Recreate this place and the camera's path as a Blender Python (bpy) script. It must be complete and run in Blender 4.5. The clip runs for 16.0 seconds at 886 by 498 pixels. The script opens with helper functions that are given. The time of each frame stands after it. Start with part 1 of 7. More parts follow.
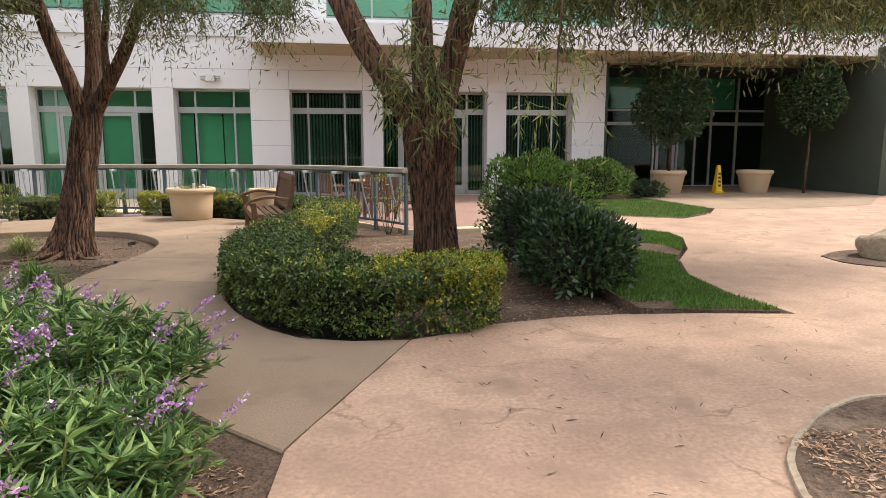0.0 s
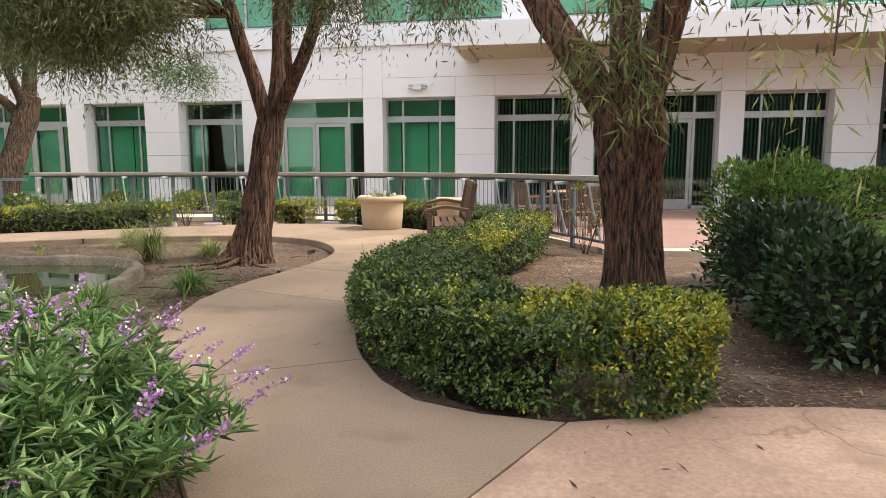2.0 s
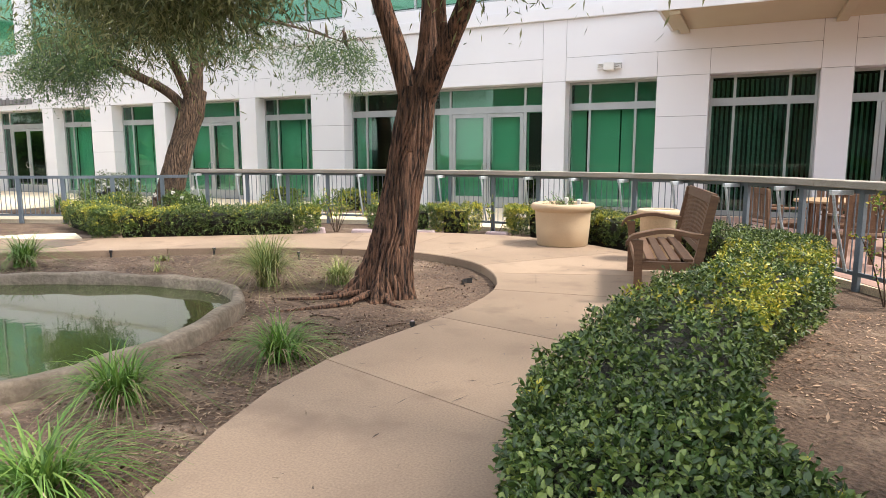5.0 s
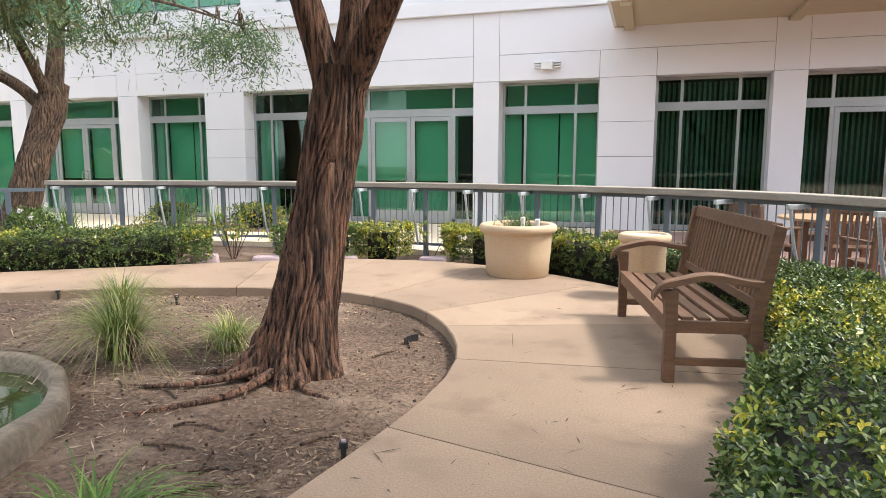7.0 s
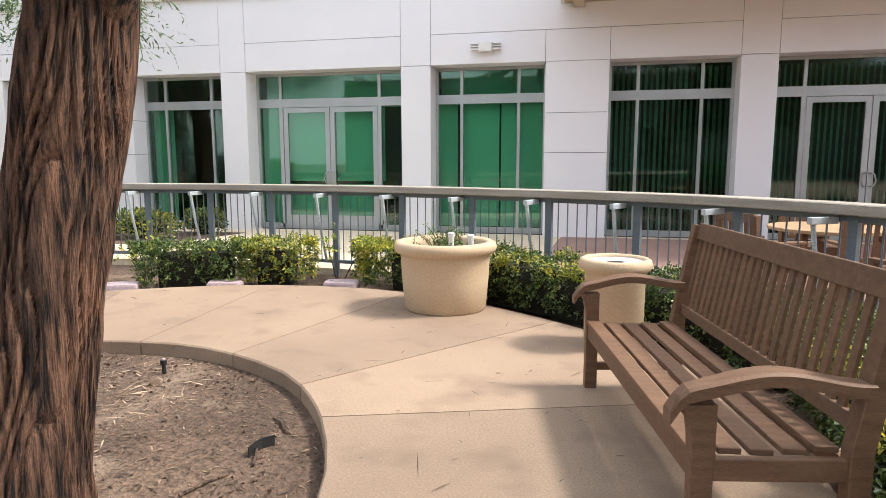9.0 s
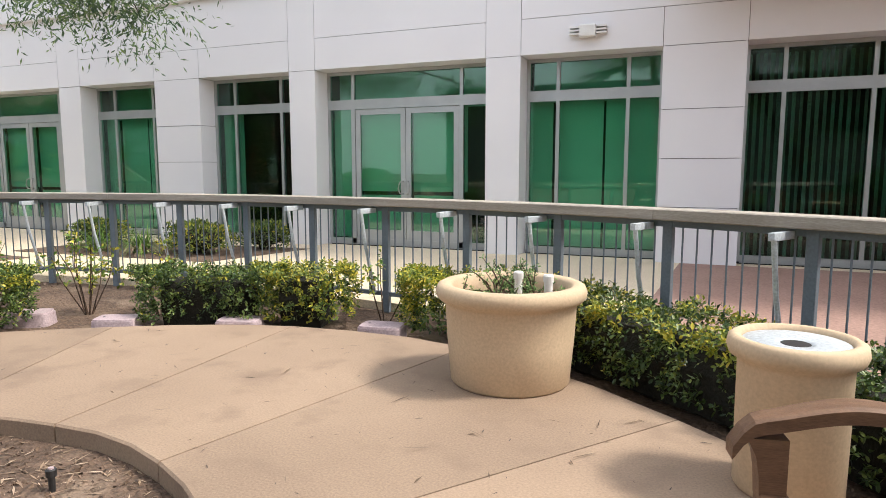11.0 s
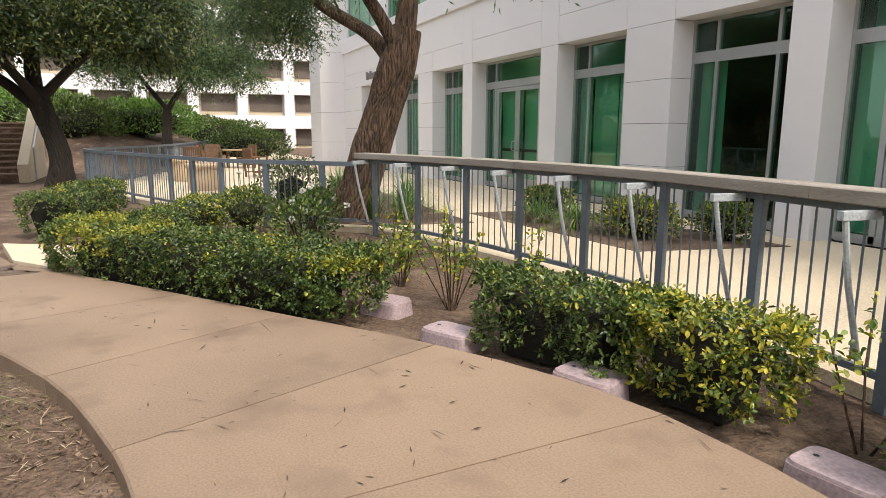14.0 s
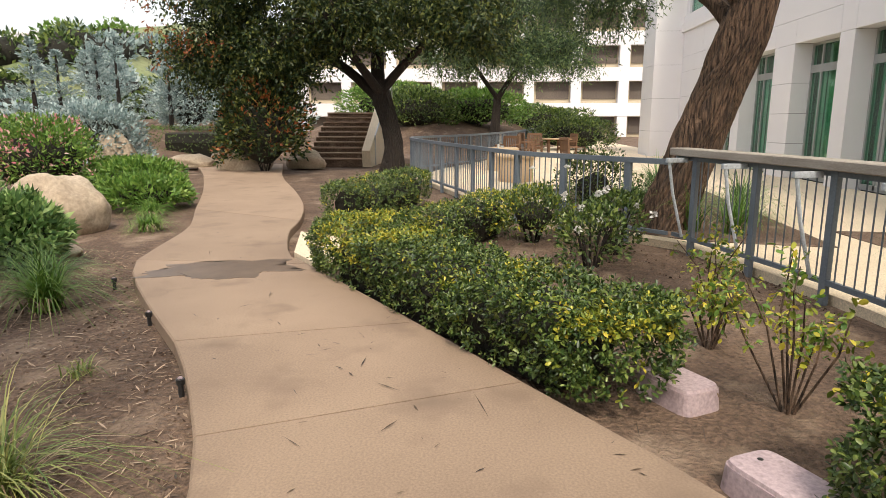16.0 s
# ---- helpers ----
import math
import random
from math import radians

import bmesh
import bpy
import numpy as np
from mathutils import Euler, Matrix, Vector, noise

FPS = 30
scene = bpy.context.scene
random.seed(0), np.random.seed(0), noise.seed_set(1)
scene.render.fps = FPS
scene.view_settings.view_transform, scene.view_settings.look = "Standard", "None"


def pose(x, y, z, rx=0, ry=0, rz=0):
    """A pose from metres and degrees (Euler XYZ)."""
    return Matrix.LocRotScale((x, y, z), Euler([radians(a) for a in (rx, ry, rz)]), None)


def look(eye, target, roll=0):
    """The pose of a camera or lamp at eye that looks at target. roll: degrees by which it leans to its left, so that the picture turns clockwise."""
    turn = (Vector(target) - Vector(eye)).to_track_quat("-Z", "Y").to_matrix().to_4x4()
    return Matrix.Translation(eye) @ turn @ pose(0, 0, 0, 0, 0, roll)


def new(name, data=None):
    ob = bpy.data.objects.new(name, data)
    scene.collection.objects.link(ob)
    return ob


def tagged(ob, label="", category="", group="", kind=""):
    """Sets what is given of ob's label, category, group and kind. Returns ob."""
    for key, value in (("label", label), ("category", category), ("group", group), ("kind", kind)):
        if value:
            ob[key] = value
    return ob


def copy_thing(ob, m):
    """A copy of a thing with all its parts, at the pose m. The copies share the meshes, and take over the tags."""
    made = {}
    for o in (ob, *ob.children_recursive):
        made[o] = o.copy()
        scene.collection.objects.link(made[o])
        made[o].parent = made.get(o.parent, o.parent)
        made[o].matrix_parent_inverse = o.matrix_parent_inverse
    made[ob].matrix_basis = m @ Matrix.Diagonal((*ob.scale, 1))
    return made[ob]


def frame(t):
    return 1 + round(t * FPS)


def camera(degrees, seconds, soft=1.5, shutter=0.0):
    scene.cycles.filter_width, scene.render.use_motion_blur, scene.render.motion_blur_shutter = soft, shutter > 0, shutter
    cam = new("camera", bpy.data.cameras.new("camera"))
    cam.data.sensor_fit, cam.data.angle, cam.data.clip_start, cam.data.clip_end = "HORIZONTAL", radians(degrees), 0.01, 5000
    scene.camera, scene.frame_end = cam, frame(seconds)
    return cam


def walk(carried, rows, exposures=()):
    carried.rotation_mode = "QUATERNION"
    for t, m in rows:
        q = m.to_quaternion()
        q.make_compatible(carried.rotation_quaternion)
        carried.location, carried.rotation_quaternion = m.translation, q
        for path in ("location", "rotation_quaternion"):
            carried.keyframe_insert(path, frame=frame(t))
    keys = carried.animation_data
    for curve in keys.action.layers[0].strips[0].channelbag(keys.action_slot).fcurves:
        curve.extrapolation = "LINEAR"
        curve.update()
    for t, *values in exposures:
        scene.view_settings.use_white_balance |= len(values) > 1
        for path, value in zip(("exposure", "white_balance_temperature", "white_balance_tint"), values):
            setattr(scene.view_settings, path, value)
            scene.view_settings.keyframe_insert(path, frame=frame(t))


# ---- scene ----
cam = camera(69.1, 16.0, soft=0.55)
EXPOSURES = [(0, 0.80, 6700, 10), (1.5, 0.90, 6650, 10), (3.5, 1.20, 6600, 10), (7, 1.18, 6250, 10), (11, 0.90, 6300, 10), (13, 0.57, 6450, 10), (16, 0.50, 6850, 11)]
PATH = [
    (0, (4.867, -20.859, 1.452), (5.18, -18.907, 1.147), -0.1),
    (0.5, (5.022, -20.533, 1.452), (5.195, -18.561, 1.166), -0.2),
    (1, (5.162, -20.107, 1.342), (5.191, -18.126, 1.07), -0.3),
    (1.5, (5.257, -19.686, 1.351), (5.094, -17.71, 1.088), -0.2),
    (2, (5.315, -19.275, 1.311), (4.965, -17.324, 1.049), -0.1),
    (2.5, (5.317, -18.883, 1.334), (4.79, -16.973, 1.064), -0.1),
    (3, (5.263, -18.375, 1.269), (4.555, -16.525, 0.997), -0.2),
    (3.5, (5.153, -17.918, 1.281), (4.308, -16.13, 0.986), -0.1),
    (6, (3.823, -15.688, 1.446), (2.968, -13.9, 1.177), 0.0),
    (6.5, (3.537, -15.253, 1.452), (2.8, -13.412, 1.191), -0.0),
    (7, (3.359, -14.708, 1.422), (2.755, -12.819, 1.162), 0.0),
    (7.5, (3.213, -14.185, 1.436), (2.703, -12.269, 1.175), -0.1),
    (8, (3.158, -13.644, 1.431), (2.727, -11.71, 1.159), -0.1),
    (10.5, (3.021, -11.105, 1.429), (2.421, -9.213, 1.184), -0.0),
    (11, (2.94, -10.607, 1.402), (2.19, -8.769, 1.163), -0.0),
    (11.5, (2.869, -10.129, 1.404), (1.933, -8.378, 1.168), 0.0),
    (12, (2.761, -9.67, 1.405), (1.641, -8.031, 1.159), 0.0),
    (12.5, (2.574, -9.25, 1.408), (1.247, -7.779, 1.127), 0.1),
    (13, (2.406, -8.811, 1.414), (0.904, -7.528, 1.099), 0.1),
    (13.5, (2.15, -8.464, 1.413), (0.485, -7.409, 1.074), 0.1),
    (14, (1.867, -8.114, 1.421), (0.072, -7.307, 1.066), 0.2),
    (14.5, (1.521, -7.835, 1.437), (-0.365, -7.279, 1.074), 0.2),
    (15, (1.14, -7.634, 1.463), (-0.803, -7.343, 1.09), 0.3),
    (15.5, (0.738, -7.454, 1.481), (-1.223, -7.381, 1.095), 0.2),
    (16, (0.284, -7.407, 1.442), (-1.67, -7.562, 1.049), 0.0),
]
walk(cam, [(t, look(eye, target, roll)) for t, eye, target, roll in PATH], EXPOSURES)

# ---- light ----
SUN_EL, SUN_AZ = 52.0, 12.0        # degrees; azimuth from +x towards +y
world = bpy.data.worlds.new("sky")
scene.world = world
world.use_nodes = True
wn, wl = world.node_tree.nodes, world.node_tree.links
wn.clear()
sky = wn.new("ShaderNodeTexSky")
sky.sky_type, sky.sun_disc = "NISHITA", False
sky.sun_elevation, sky.sun_rotation = radians(SUN_EL), radians(90 - SUN_AZ)
sky.air_density, sky.dust_density, sky.ozone_density = 1.0, 4.0, 1.0
haze = wn.new("ShaderNodeMix")
haze.data_type = "RGBA"
haze.inputs[0].default_value = 0.55
haze.inputs[7].default_value = (7.6, 7.6, 7.7, 1)
wl.new(sky.outputs[0], haze.inputs[6])
bg = wn.new("ShaderNodeBackground")
bg.inputs[1].default_value = 0.15
wo = wn.new("ShaderNodeOutputWorld")
wl.new(haze.outputs[2], bg.inputs[0])
wl.new(bg.outputs[0], wo.inputs[0])
sun_data = bpy.data.lights.new("sun", "SUN")
sun_data.energy, sun_data.angle, sun_data.color = 2.15, radians(9), (1.0, 0.93, 0.82)
sun = new("sun", sun_data)
_a, _e = radians(SUN_AZ), radians(SUN_EL)
sun.matrix_world = look((math.cos(_a) * math.cos(_e) * 30, math.sin(_a) * math.cos(_e) * 30, math.sin(_e) * 30), (0, 0, 0))

# ---- materials ----


def nodes_of(name):
    m = bpy.data.materials.new(name)
    m.use_nodes = True
    n, l = m.node_tree.nodes, m.node_tree.links
    n.clear()
    out = n.new("ShaderNodeOutputMaterial")
    p = n.new("ShaderNodeBsdfPrincipled")
    l.new(p.outputs[0], out.inputs[0])
    return m, n, l, p, out


def rgba(c):
    return (c[0], c[1], c[2], 1)


def noise_node(n, l, vec, scale, detail=4, rough=0.55):
    t = n.new("ShaderNodeTexNoise")
    t.inputs["Scale"].default_value = scale
    t.inputs["Detail"].default_value = detail
    t.inputs["Roughness"].default_value = rough
    l.new(vec, t.inputs["Vector"])
    return t.outputs[0]


def ramp(n, l, fac, a, b, ca=(0, 0, 0), cb=(1, 1, 1)):
    r = n.new("ShaderNodeValToRGB")
    r.color_ramp.elements[0].position, r.color_ramp.elements[1].position = a, b
    r.color_ramp.elements[0].color, r.color_ramp.elements[1].color = rgba(ca), rgba(cb)
    l.new(fac, r.inputs[0])
    return r.outputs[0]


def mixc(n, l, fac, a, b, kind="MIX"):
    m = n.new("ShaderNodeMix")
    m.data_type, m.blend_type = "RGBA", kind
    for sock, v in ((m.inputs[0], fac), (m.inputs[6], a), (m.inputs[7], b)):
        if isinstance(v, (int, float)):
            sock.default_value = v
        elif isinstance(v, tuple):
            sock.default_value = rgba(v)
        else:
            l.new(v, sock)
    return m.outputs[2]


def surface(name, c1, c2, big=1.2, fine=45.0, rough=0.75, bump=0.25, depth=0.004, metal=0.0, spots=None, stretch=None, grain=0.35, each=0.0, cracks=0.0):
    """A plain surface: stains at one scale, grain at another, fine relief."""
    m, n, l, p, out = nodes_of(name)
    g = n.new("ShaderNodeNewGeometry")
    vec = g.outputs["Position"]
    if stretch:
        mp = n.new("ShaderNodeMapping")
        mp.inputs["Scale"].default_value = stretch
        tc = n.new("ShaderNodeTexCoord")
        l.new(tc.outputs["Object"], mp.inputs[0])
        vec = mp.outputs[0]
    a = noise_node(n, l, vec, big, 5)
    b = noise_node(n, l, vec, fine, 3)
    col = mixc(n, l, ramp(n, l, a, 0.3, 0.7), c1, c2)
    gray = ramp(n, l, b, 0.25, 0.75, (1 - grain,) * 3, (1 + grain * 0.4,) * 3)
    col = mixc(n, l, 1.0, col, gray, "MULTIPLY")
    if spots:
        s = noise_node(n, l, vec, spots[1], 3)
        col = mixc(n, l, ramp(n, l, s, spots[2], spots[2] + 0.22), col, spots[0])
    if each:
        oi = n.new("ShaderNodeObjectInfo")
        col = mixc(n, l, 1.0, col, ramp(n, l, oi.outputs["Random"], 0, 1, (1 - each,) * 3, (1 + each * 0.3,) * 3), "MULTIPLY")
    if cracks:
        wob = n.new("ShaderNodeTexNoise")
        wob.inputs["Scale"].default_value, wob.inputs["Detail"].default_value = 1.6, 5
        l.new(vec, wob.inputs["Vector"])
        far_off = mixc(n, l, 0.42, vec, wob.outputs["Color"], "LINEAR_LIGHT")
        vor = n.new("ShaderNodeTexVoronoi")
        vor.feature = "DISTANCE_TO_EDGE"
        vor.inputs["Scale"].default_value = cracks
        l.new(far_off, vor.inputs["Vector"])
        line = ramp(n, l, vor.outputs["Distance"], 0.0, 0.012)
        broken = mixc(n, l, ramp(n, l, a, 0.42, 0.56), line, (1.0, 1.0, 1.0))
        col = mixc(n, l, 1.0, col, ramp(n, l, broken, 0, 1, (0.62, 0.58, 0.55)), "MULTIPLY")
    l.new(col, p.inputs["Base Color"])
    p.inputs["Roughness"].default_value = rough
    p.inputs["Metallic"].default_value = metal
    bp = n.new("ShaderNodeBump")
    bp.inputs["Strength"].default_value = bump
    bp.inputs["Distance"].default_value = depth
    l.new(b, bp.inputs["Height"])
    l.new(bp.outputs[0], p.inputs["Normal"])
    return m


def bark(name, groove_shade, ridge):
    """Rope-like vertical ridges, with crease shade painted dark into the grooves between them."""
    m, n, l, p, out = nodes_of(name)
    tc = n.new("ShaderNodeTexCoord")
    mp = n.new("ShaderNodeMapping")
    mp.inputs["Scale"].default_value = (1, 1, 0.07)
    l.new(tc.outputs["Object"], mp.inputs[0])
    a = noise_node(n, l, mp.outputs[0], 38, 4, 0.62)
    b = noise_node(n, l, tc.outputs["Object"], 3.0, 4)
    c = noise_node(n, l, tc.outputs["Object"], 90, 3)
    # Groove colour adds crease shade that the relief alone lacks.
    col = mixc(n, l, ramp(n, l, a, 0.38, 0.60), groove_shade, ridge)
    col = mixc(n, l, 1.0, col, ramp(n, l, b, 0.3, 0.7, (0.65,) * 3, (1.2, 1.12, 1.08)), "MULTIPLY")
    col = mixc(n, l, 1.0, col, ramp(n, l, c, 0.3, 0.7, (0.75,) * 3, (1.1,) * 3), "MULTIPLY")
    l.new(col, p.inputs["Base Color"])
    p.inputs["Roughness"].default_value = 0.95
    bp = n.new("ShaderNodeBump")
    bp.inputs["Strength"].default_value, bp.inputs["Distance"].default_value = 1.0, 0.03
    l.new(a, bp.inputs["Height"])
    l.new(bp.outputs[0], p.inputs["Normal"])
    return m


def leafy(name, c1, c2, c3, rough=0.5, through_light=0.25):
    """Leaves: each island takes its own shade between three colours."""
    m, n, l, p, out = nodes_of(name)
    g = n.new("ShaderNodeNewGeometry")
    r = n.new("ShaderNodeValToRGB")
    e = r.color_ramp.elements
    e[0].color, e[1].color = rgba(c1), rgba(c3)
    e[0].position, e[1].position = 0.0, 1.0
    mid = e.new(0.55)
    mid.color = rgba(c2)
    l.new(g.outputs["Random Per Island"], r.inputs[0])
    big = noise_node(n, l, g.outputs["Position"], 2.5, 3)
    col = mixc(n, l, 1.0, r.outputs[0], ramp(n, l, big, 0.3, 0.7, (0.75,) * 3, (1.15,) * 3), "MULTIPLY")
    l.new(col, p.inputs["Base Color"])
    p.inputs["Roughness"].default_value = rough
    tr = n.new("ShaderNodeBsdfTranslucent")
    l.new(col, tr.inputs[0])
    mx = n.new("ShaderNodeMixShader")
    mx.inputs[0].default_value = through_light
    l.new(p.outputs[0], mx.inputs[1])
    l.new(tr.outputs[0], mx.inputs[2])
    l.new(mx.outputs[0], out.inputs[0])
    return m


def tinted_glass(name, tint, gloss=0.05):
    m, n, l, p, out = nodes_of(name)
    n.remove(p)
    t = n.new("ShaderNodeBsdfTransparent")
    t.inputs[0].default_value = rgba(tint)
    gl = n.new("ShaderNodeBsdfGlossy")
    gl.inputs["Roughness"].default_value = 0.02
    gl.inputs["Color"].default_value = (0.9, 1, 0.95, 1)
    f = n.new("ShaderNodeLayerWeight")
    f.inputs[0].default_value = 0.5
    pw = n.new("ShaderNodeMath")
    pw.operation = "POWER"
    pw.inputs[1].default_value = 4.0
    l.new(f.outputs["Facing"], pw.inputs[0])
    ad = n.new("ShaderNodeMath")
    ad.operation = "MULTIPLY_ADD"
    ad.inputs[1].default_value, ad.inputs[2].default_value = 0.7, gloss
    l.new(pw.outputs[0], ad.inputs[0])
    mx = n.new("ShaderNodeMixShader")
    l.new(ad.outputs[0], mx.inputs[0])
    l.new(t.outputs[0], mx.inputs[1])
    l.new(gl.outputs[0], mx.inputs[2])
    l.new(mx.outputs[0], out.inputs[0])
    return m


M = {}
# Spots and per-slab tone carry stains, strengthened to paint shadow patches too.
M["concrete"] = surface("tan_concrete", (0.395, 0.285, 0.198), (0.295, 0.209, 0.145), 0.7, 80, 0.78, 0.6, 0.003, spots=((0.22, 0.154, 0.108), 1.9, 0.54), each=0.18, grain=0.26)
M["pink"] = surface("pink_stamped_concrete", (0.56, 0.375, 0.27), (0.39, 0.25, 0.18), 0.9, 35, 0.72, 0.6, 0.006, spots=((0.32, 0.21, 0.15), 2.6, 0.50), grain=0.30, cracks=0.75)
# Pale slab, raised further so the colour carries the patio's sunlight.
M["pale"] = surface("pale_concrete", (0.80, 0.67, 0.49), (0.71, 0.59, 0.42), 0.8, 60, 0.8, 0.3, 0.003)
M["paver"] = surface("red_paver", (0.40, 0.25, 0.20), (0.33, 0.20, 0.16), 1.1, 40, 0.8, 0.3, 0.003)
M["soil"] = surface("dry_garden_soil", (0.225, 0.149, 0.102), (0.11, 0.069, 0.046), 1.3, 30, 0.95, 1.0, 0.04, spots=((0.31, 0.227, 0.163), 2.2, 0.54), grain=0.6)
M["wall"] = surface("white_wall_plaster", (0.80, 0.79, 0.80), (0.76, 0.75, 0.765), 0.6, 120, 0.85, 0.2, 0.002, grain=0.06)
M["joint"] = surface("dark_joint", (0.24, 0.23, 0.23), (0.2, 0.19, 0.19), 2, 60, 0.9)
M["alu"] = surface("window_aluminium", (0.46, 0.48, 0.48), (0.40, 0.42, 0.42), 3, 80, 0.4, 0.1, 0.001, metal=0.5, grain=0.1)
M["post"] = surface("blue_grey_paint", (0.17, 0.205, 0.24), (0.13, 0.16, 0.19), 3, 60, 0.5, 0.15, 0.002, grain=0.2)
M["bracket"] = surface("grey_bracket_steel", (0.62, 0.67, 0.71), (0.52, 0.57, 0.61), 4, 60, 0.45, 0.15, 0.002, metal=0.2)
M["railwood"] = surface("weathered_rail_timber", (0.46, 0.41, 0.35), (0.33, 0.29, 0.245), 2.5, 50, 0.85, 0.4, 0.004, stretch=(0.6, 0.6, 8))
M["teak"] = surface("teak", (0.23, 0.125, 0.068), (0.15, 0.078, 0.042), 5, 60, 0.6, 0.35, 0.003, stretch=(7, 0.7, 7), each=0.2)
M["teak_pale"] = surface("sun_bleached_teak", (0.47, 0.32, 0.18), (0.38, 0.25, 0.14), 4, 60, 0.65, 0.3, 0.002, stretch=(7, 0.7, 7))
M["pot"] = surface("cast_stone_tan", (0.60, 0.455, 0.30), (0.53, 0.395, 0.258), 1.3, 60, 0.85, 0.25, 0.002, spots=((0.36, 0.26, 0.16), 55, 0.71), grain=0.15)
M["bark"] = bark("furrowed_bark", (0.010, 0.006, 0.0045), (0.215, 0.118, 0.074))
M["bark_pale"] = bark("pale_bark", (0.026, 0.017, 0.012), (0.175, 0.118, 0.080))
M["bark_dark"] = surface("dark_bark", (0.035, 0.026, 0.02), (0.02, 0.015, 0.012), 4, 30, 0.95, 0.8, 0.02, stretch=(1, 1, 0.3), grain=0.5)
# Near-black: the shade between leaves is put into this core colour.
M["twig"] = surface("foliage_core_shade", (0.022, 0.02, 0.012), (0.012, 0.012, 0.008), 9, 50, 0.95, 0.8, 0.02)
M["stone"] = surface("pond_rim_stone", (0.34, 0.275, 0.205), (0.18, 0.14, 0.10), 4, 25, 0.9, 0.8, 0.02, spots=((0.12, 0.11, 0.06), 6, 0.62))
M["boulder"] = surface("sandstone_boulder", (0.52, 0.43, 0.32), (0.40, 0.31, 0.22), 2, 20, 0.9, 0.7, 0.02)
M["blind"] = surface("window_blind", (0.74, 0.74, 0.72), (0.66, 0.66, 0.64), 1.1, 90, 0.8, 0.1, 0.001, grain=0.06)
M["slat"] = surface("vertical_blind_slat", (0.78, 0.80, 0.76), (0.66, 0.68, 0.65), 1.5, 60, 0.8, 0.1, 0.001, each=0.25)
# Near-black base colour stands in for the lack of light indoors.
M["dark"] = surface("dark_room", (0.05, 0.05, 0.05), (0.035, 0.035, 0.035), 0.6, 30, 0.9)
M["glass"] = tinted_glass("green_window_glass", (0.52, 0.79, 0.67), 0.07)
M["dark_glass"] = tinted_glass("dark_window_glass", (0.43, 0.62, 0.54), 0.05)
M["soffit"] = surface("beige_soffit", (0.52, 0.44, 0.31), (0.48, 0.40, 0.28), 1, 60, 0.85, 0.1, 0.002, grain=0.1)
M["olive"] = surface("grey_green_wall", (0.075, 0.092, 0.07), (0.06, 0.075, 0.058), 0.8, 60, 0.8, 0.2, 0.002, grain=0.15)
M["box"] = surface("purple_grey_plastic", (0.53, 0.415, 0.43), (0.45, 0.35, 0.365), 5, 50, 0.7, 0.2, 0.002, spots=((0.2, 0.15, 0.13), 20, 0.66))
# Scrub green, lightened to put distance haze into the colour.
M["hillside"] = surface("scrub_hillside", (0.15, 0.20, 0.08), (0.25, 0.27, 0.14), 0.15, 2.0, 0.95, 0.5, 0.1)
M["bay_shade"] = surface("shaded_bay", (0.16, 0.13, 0.10), (0.10, 0.08, 0.07), 0.3, 10, 0.9)
M["white"] = surface("white_plastic", (0.78, 0.77, 0.74), (0.70, 0.69, 0.66), 4, 60, 0.5, 0.05, 0.001, grain=0.08)
M["black"] = surface("black_plastic", (0.03, 0.03, 0.032), (0.02, 0.02, 0.02), 6, 60, 0.5)
M["steel"] = surface("brushed_steel", (0.55, 0.55, 0.55), (0.45, 0.45, 0.45), 6, 90, 0.35, 0.1, 0.001, metal=0.9, grain=0.1)
M["yellow"] = surface("yellow_plastic", (0.75, 0.48, 0.02), (0.68, 0.42, 0.02), 3, 60, 0.45, 0.05, 0.001, grain=0.08)
M["hedge"] = leafy("hedge_leaf", (0.02, 0.046, 0.012), (0.078, 0.135, 0.03), (0.23, 0.29, 0.068), rough=0.38, through_light=0.15)
# Pale variegated leaf, also scattered on hedges to paint sunlit parts.
M["hedge_light"] = leafy("hedge_leaf_light", (0.10, 0.17, 0.022), (0.34, 0.37, 0.045), (0.70, 0.57, 0.07), rough=0.38, through_light=0.2)
M["gloss_leaf"] = leafy("glossy_dark_leaf", (0.016, 0.038, 0.014), (0.035, 0.075, 0.027), (0.085, 0.14, 0.045), rough=0.28, through_light=0.12)
M["bright_leaf"] = leafy("bright_shrub_leaf", (0.07, 0.16, 0.025), (0.14, 0.27, 0.045), (0.26, 0.38, 0.08))
M["willow"] = leafy("drooping_leaf", (0.06, 0.08, 0.028), (0.15, 0.175, 0.065), (0.33, 0.33, 0.15), through_light=0.4)
M["sprout"] = leafy("sprout_leaf", (0.07, 0.10, 0.03), (0.17, 0.21, 0.07), (0.36, 0.38, 0.14), through_light=0.4)
M["feather"] = leafy("feathery_leaf", (0.045, 0.09, 0.042), (0.10, 0.165, 0.075), (0.24, 0.33, 0.11), through_light=0.4)
M["dark_leaf"] = leafy("dark_tree_leaf", (0.012, 0.03, 0.009), (0.035, 0.065, 0.018), (0.18, 0.20, 0.045), through_light=0.35)
M["salvia"] = leafy("sage_leaf", (0.05, 0.12, 0.04), (0.17, 0.30, 0.09), (0.38, 0.52, 0.19), through_light=0.3)
M["flower"] = leafy("purple_flower", (0.34, 0.14, 0.42), (0.50, 0.25, 0.54), (0.70, 0.46, 0.68))
M["grass"] = leafy("lawn_blade", (0.05, 0.135, 0.014), (0.10, 0.22, 0.028), (0.19, 0.31, 0.06))
M["sedge"] = leafy("sedge_blade", (0.11, 0.18, 0.045), (0.24, 0.30, 0.075), (0.50, 0.46, 0.18))
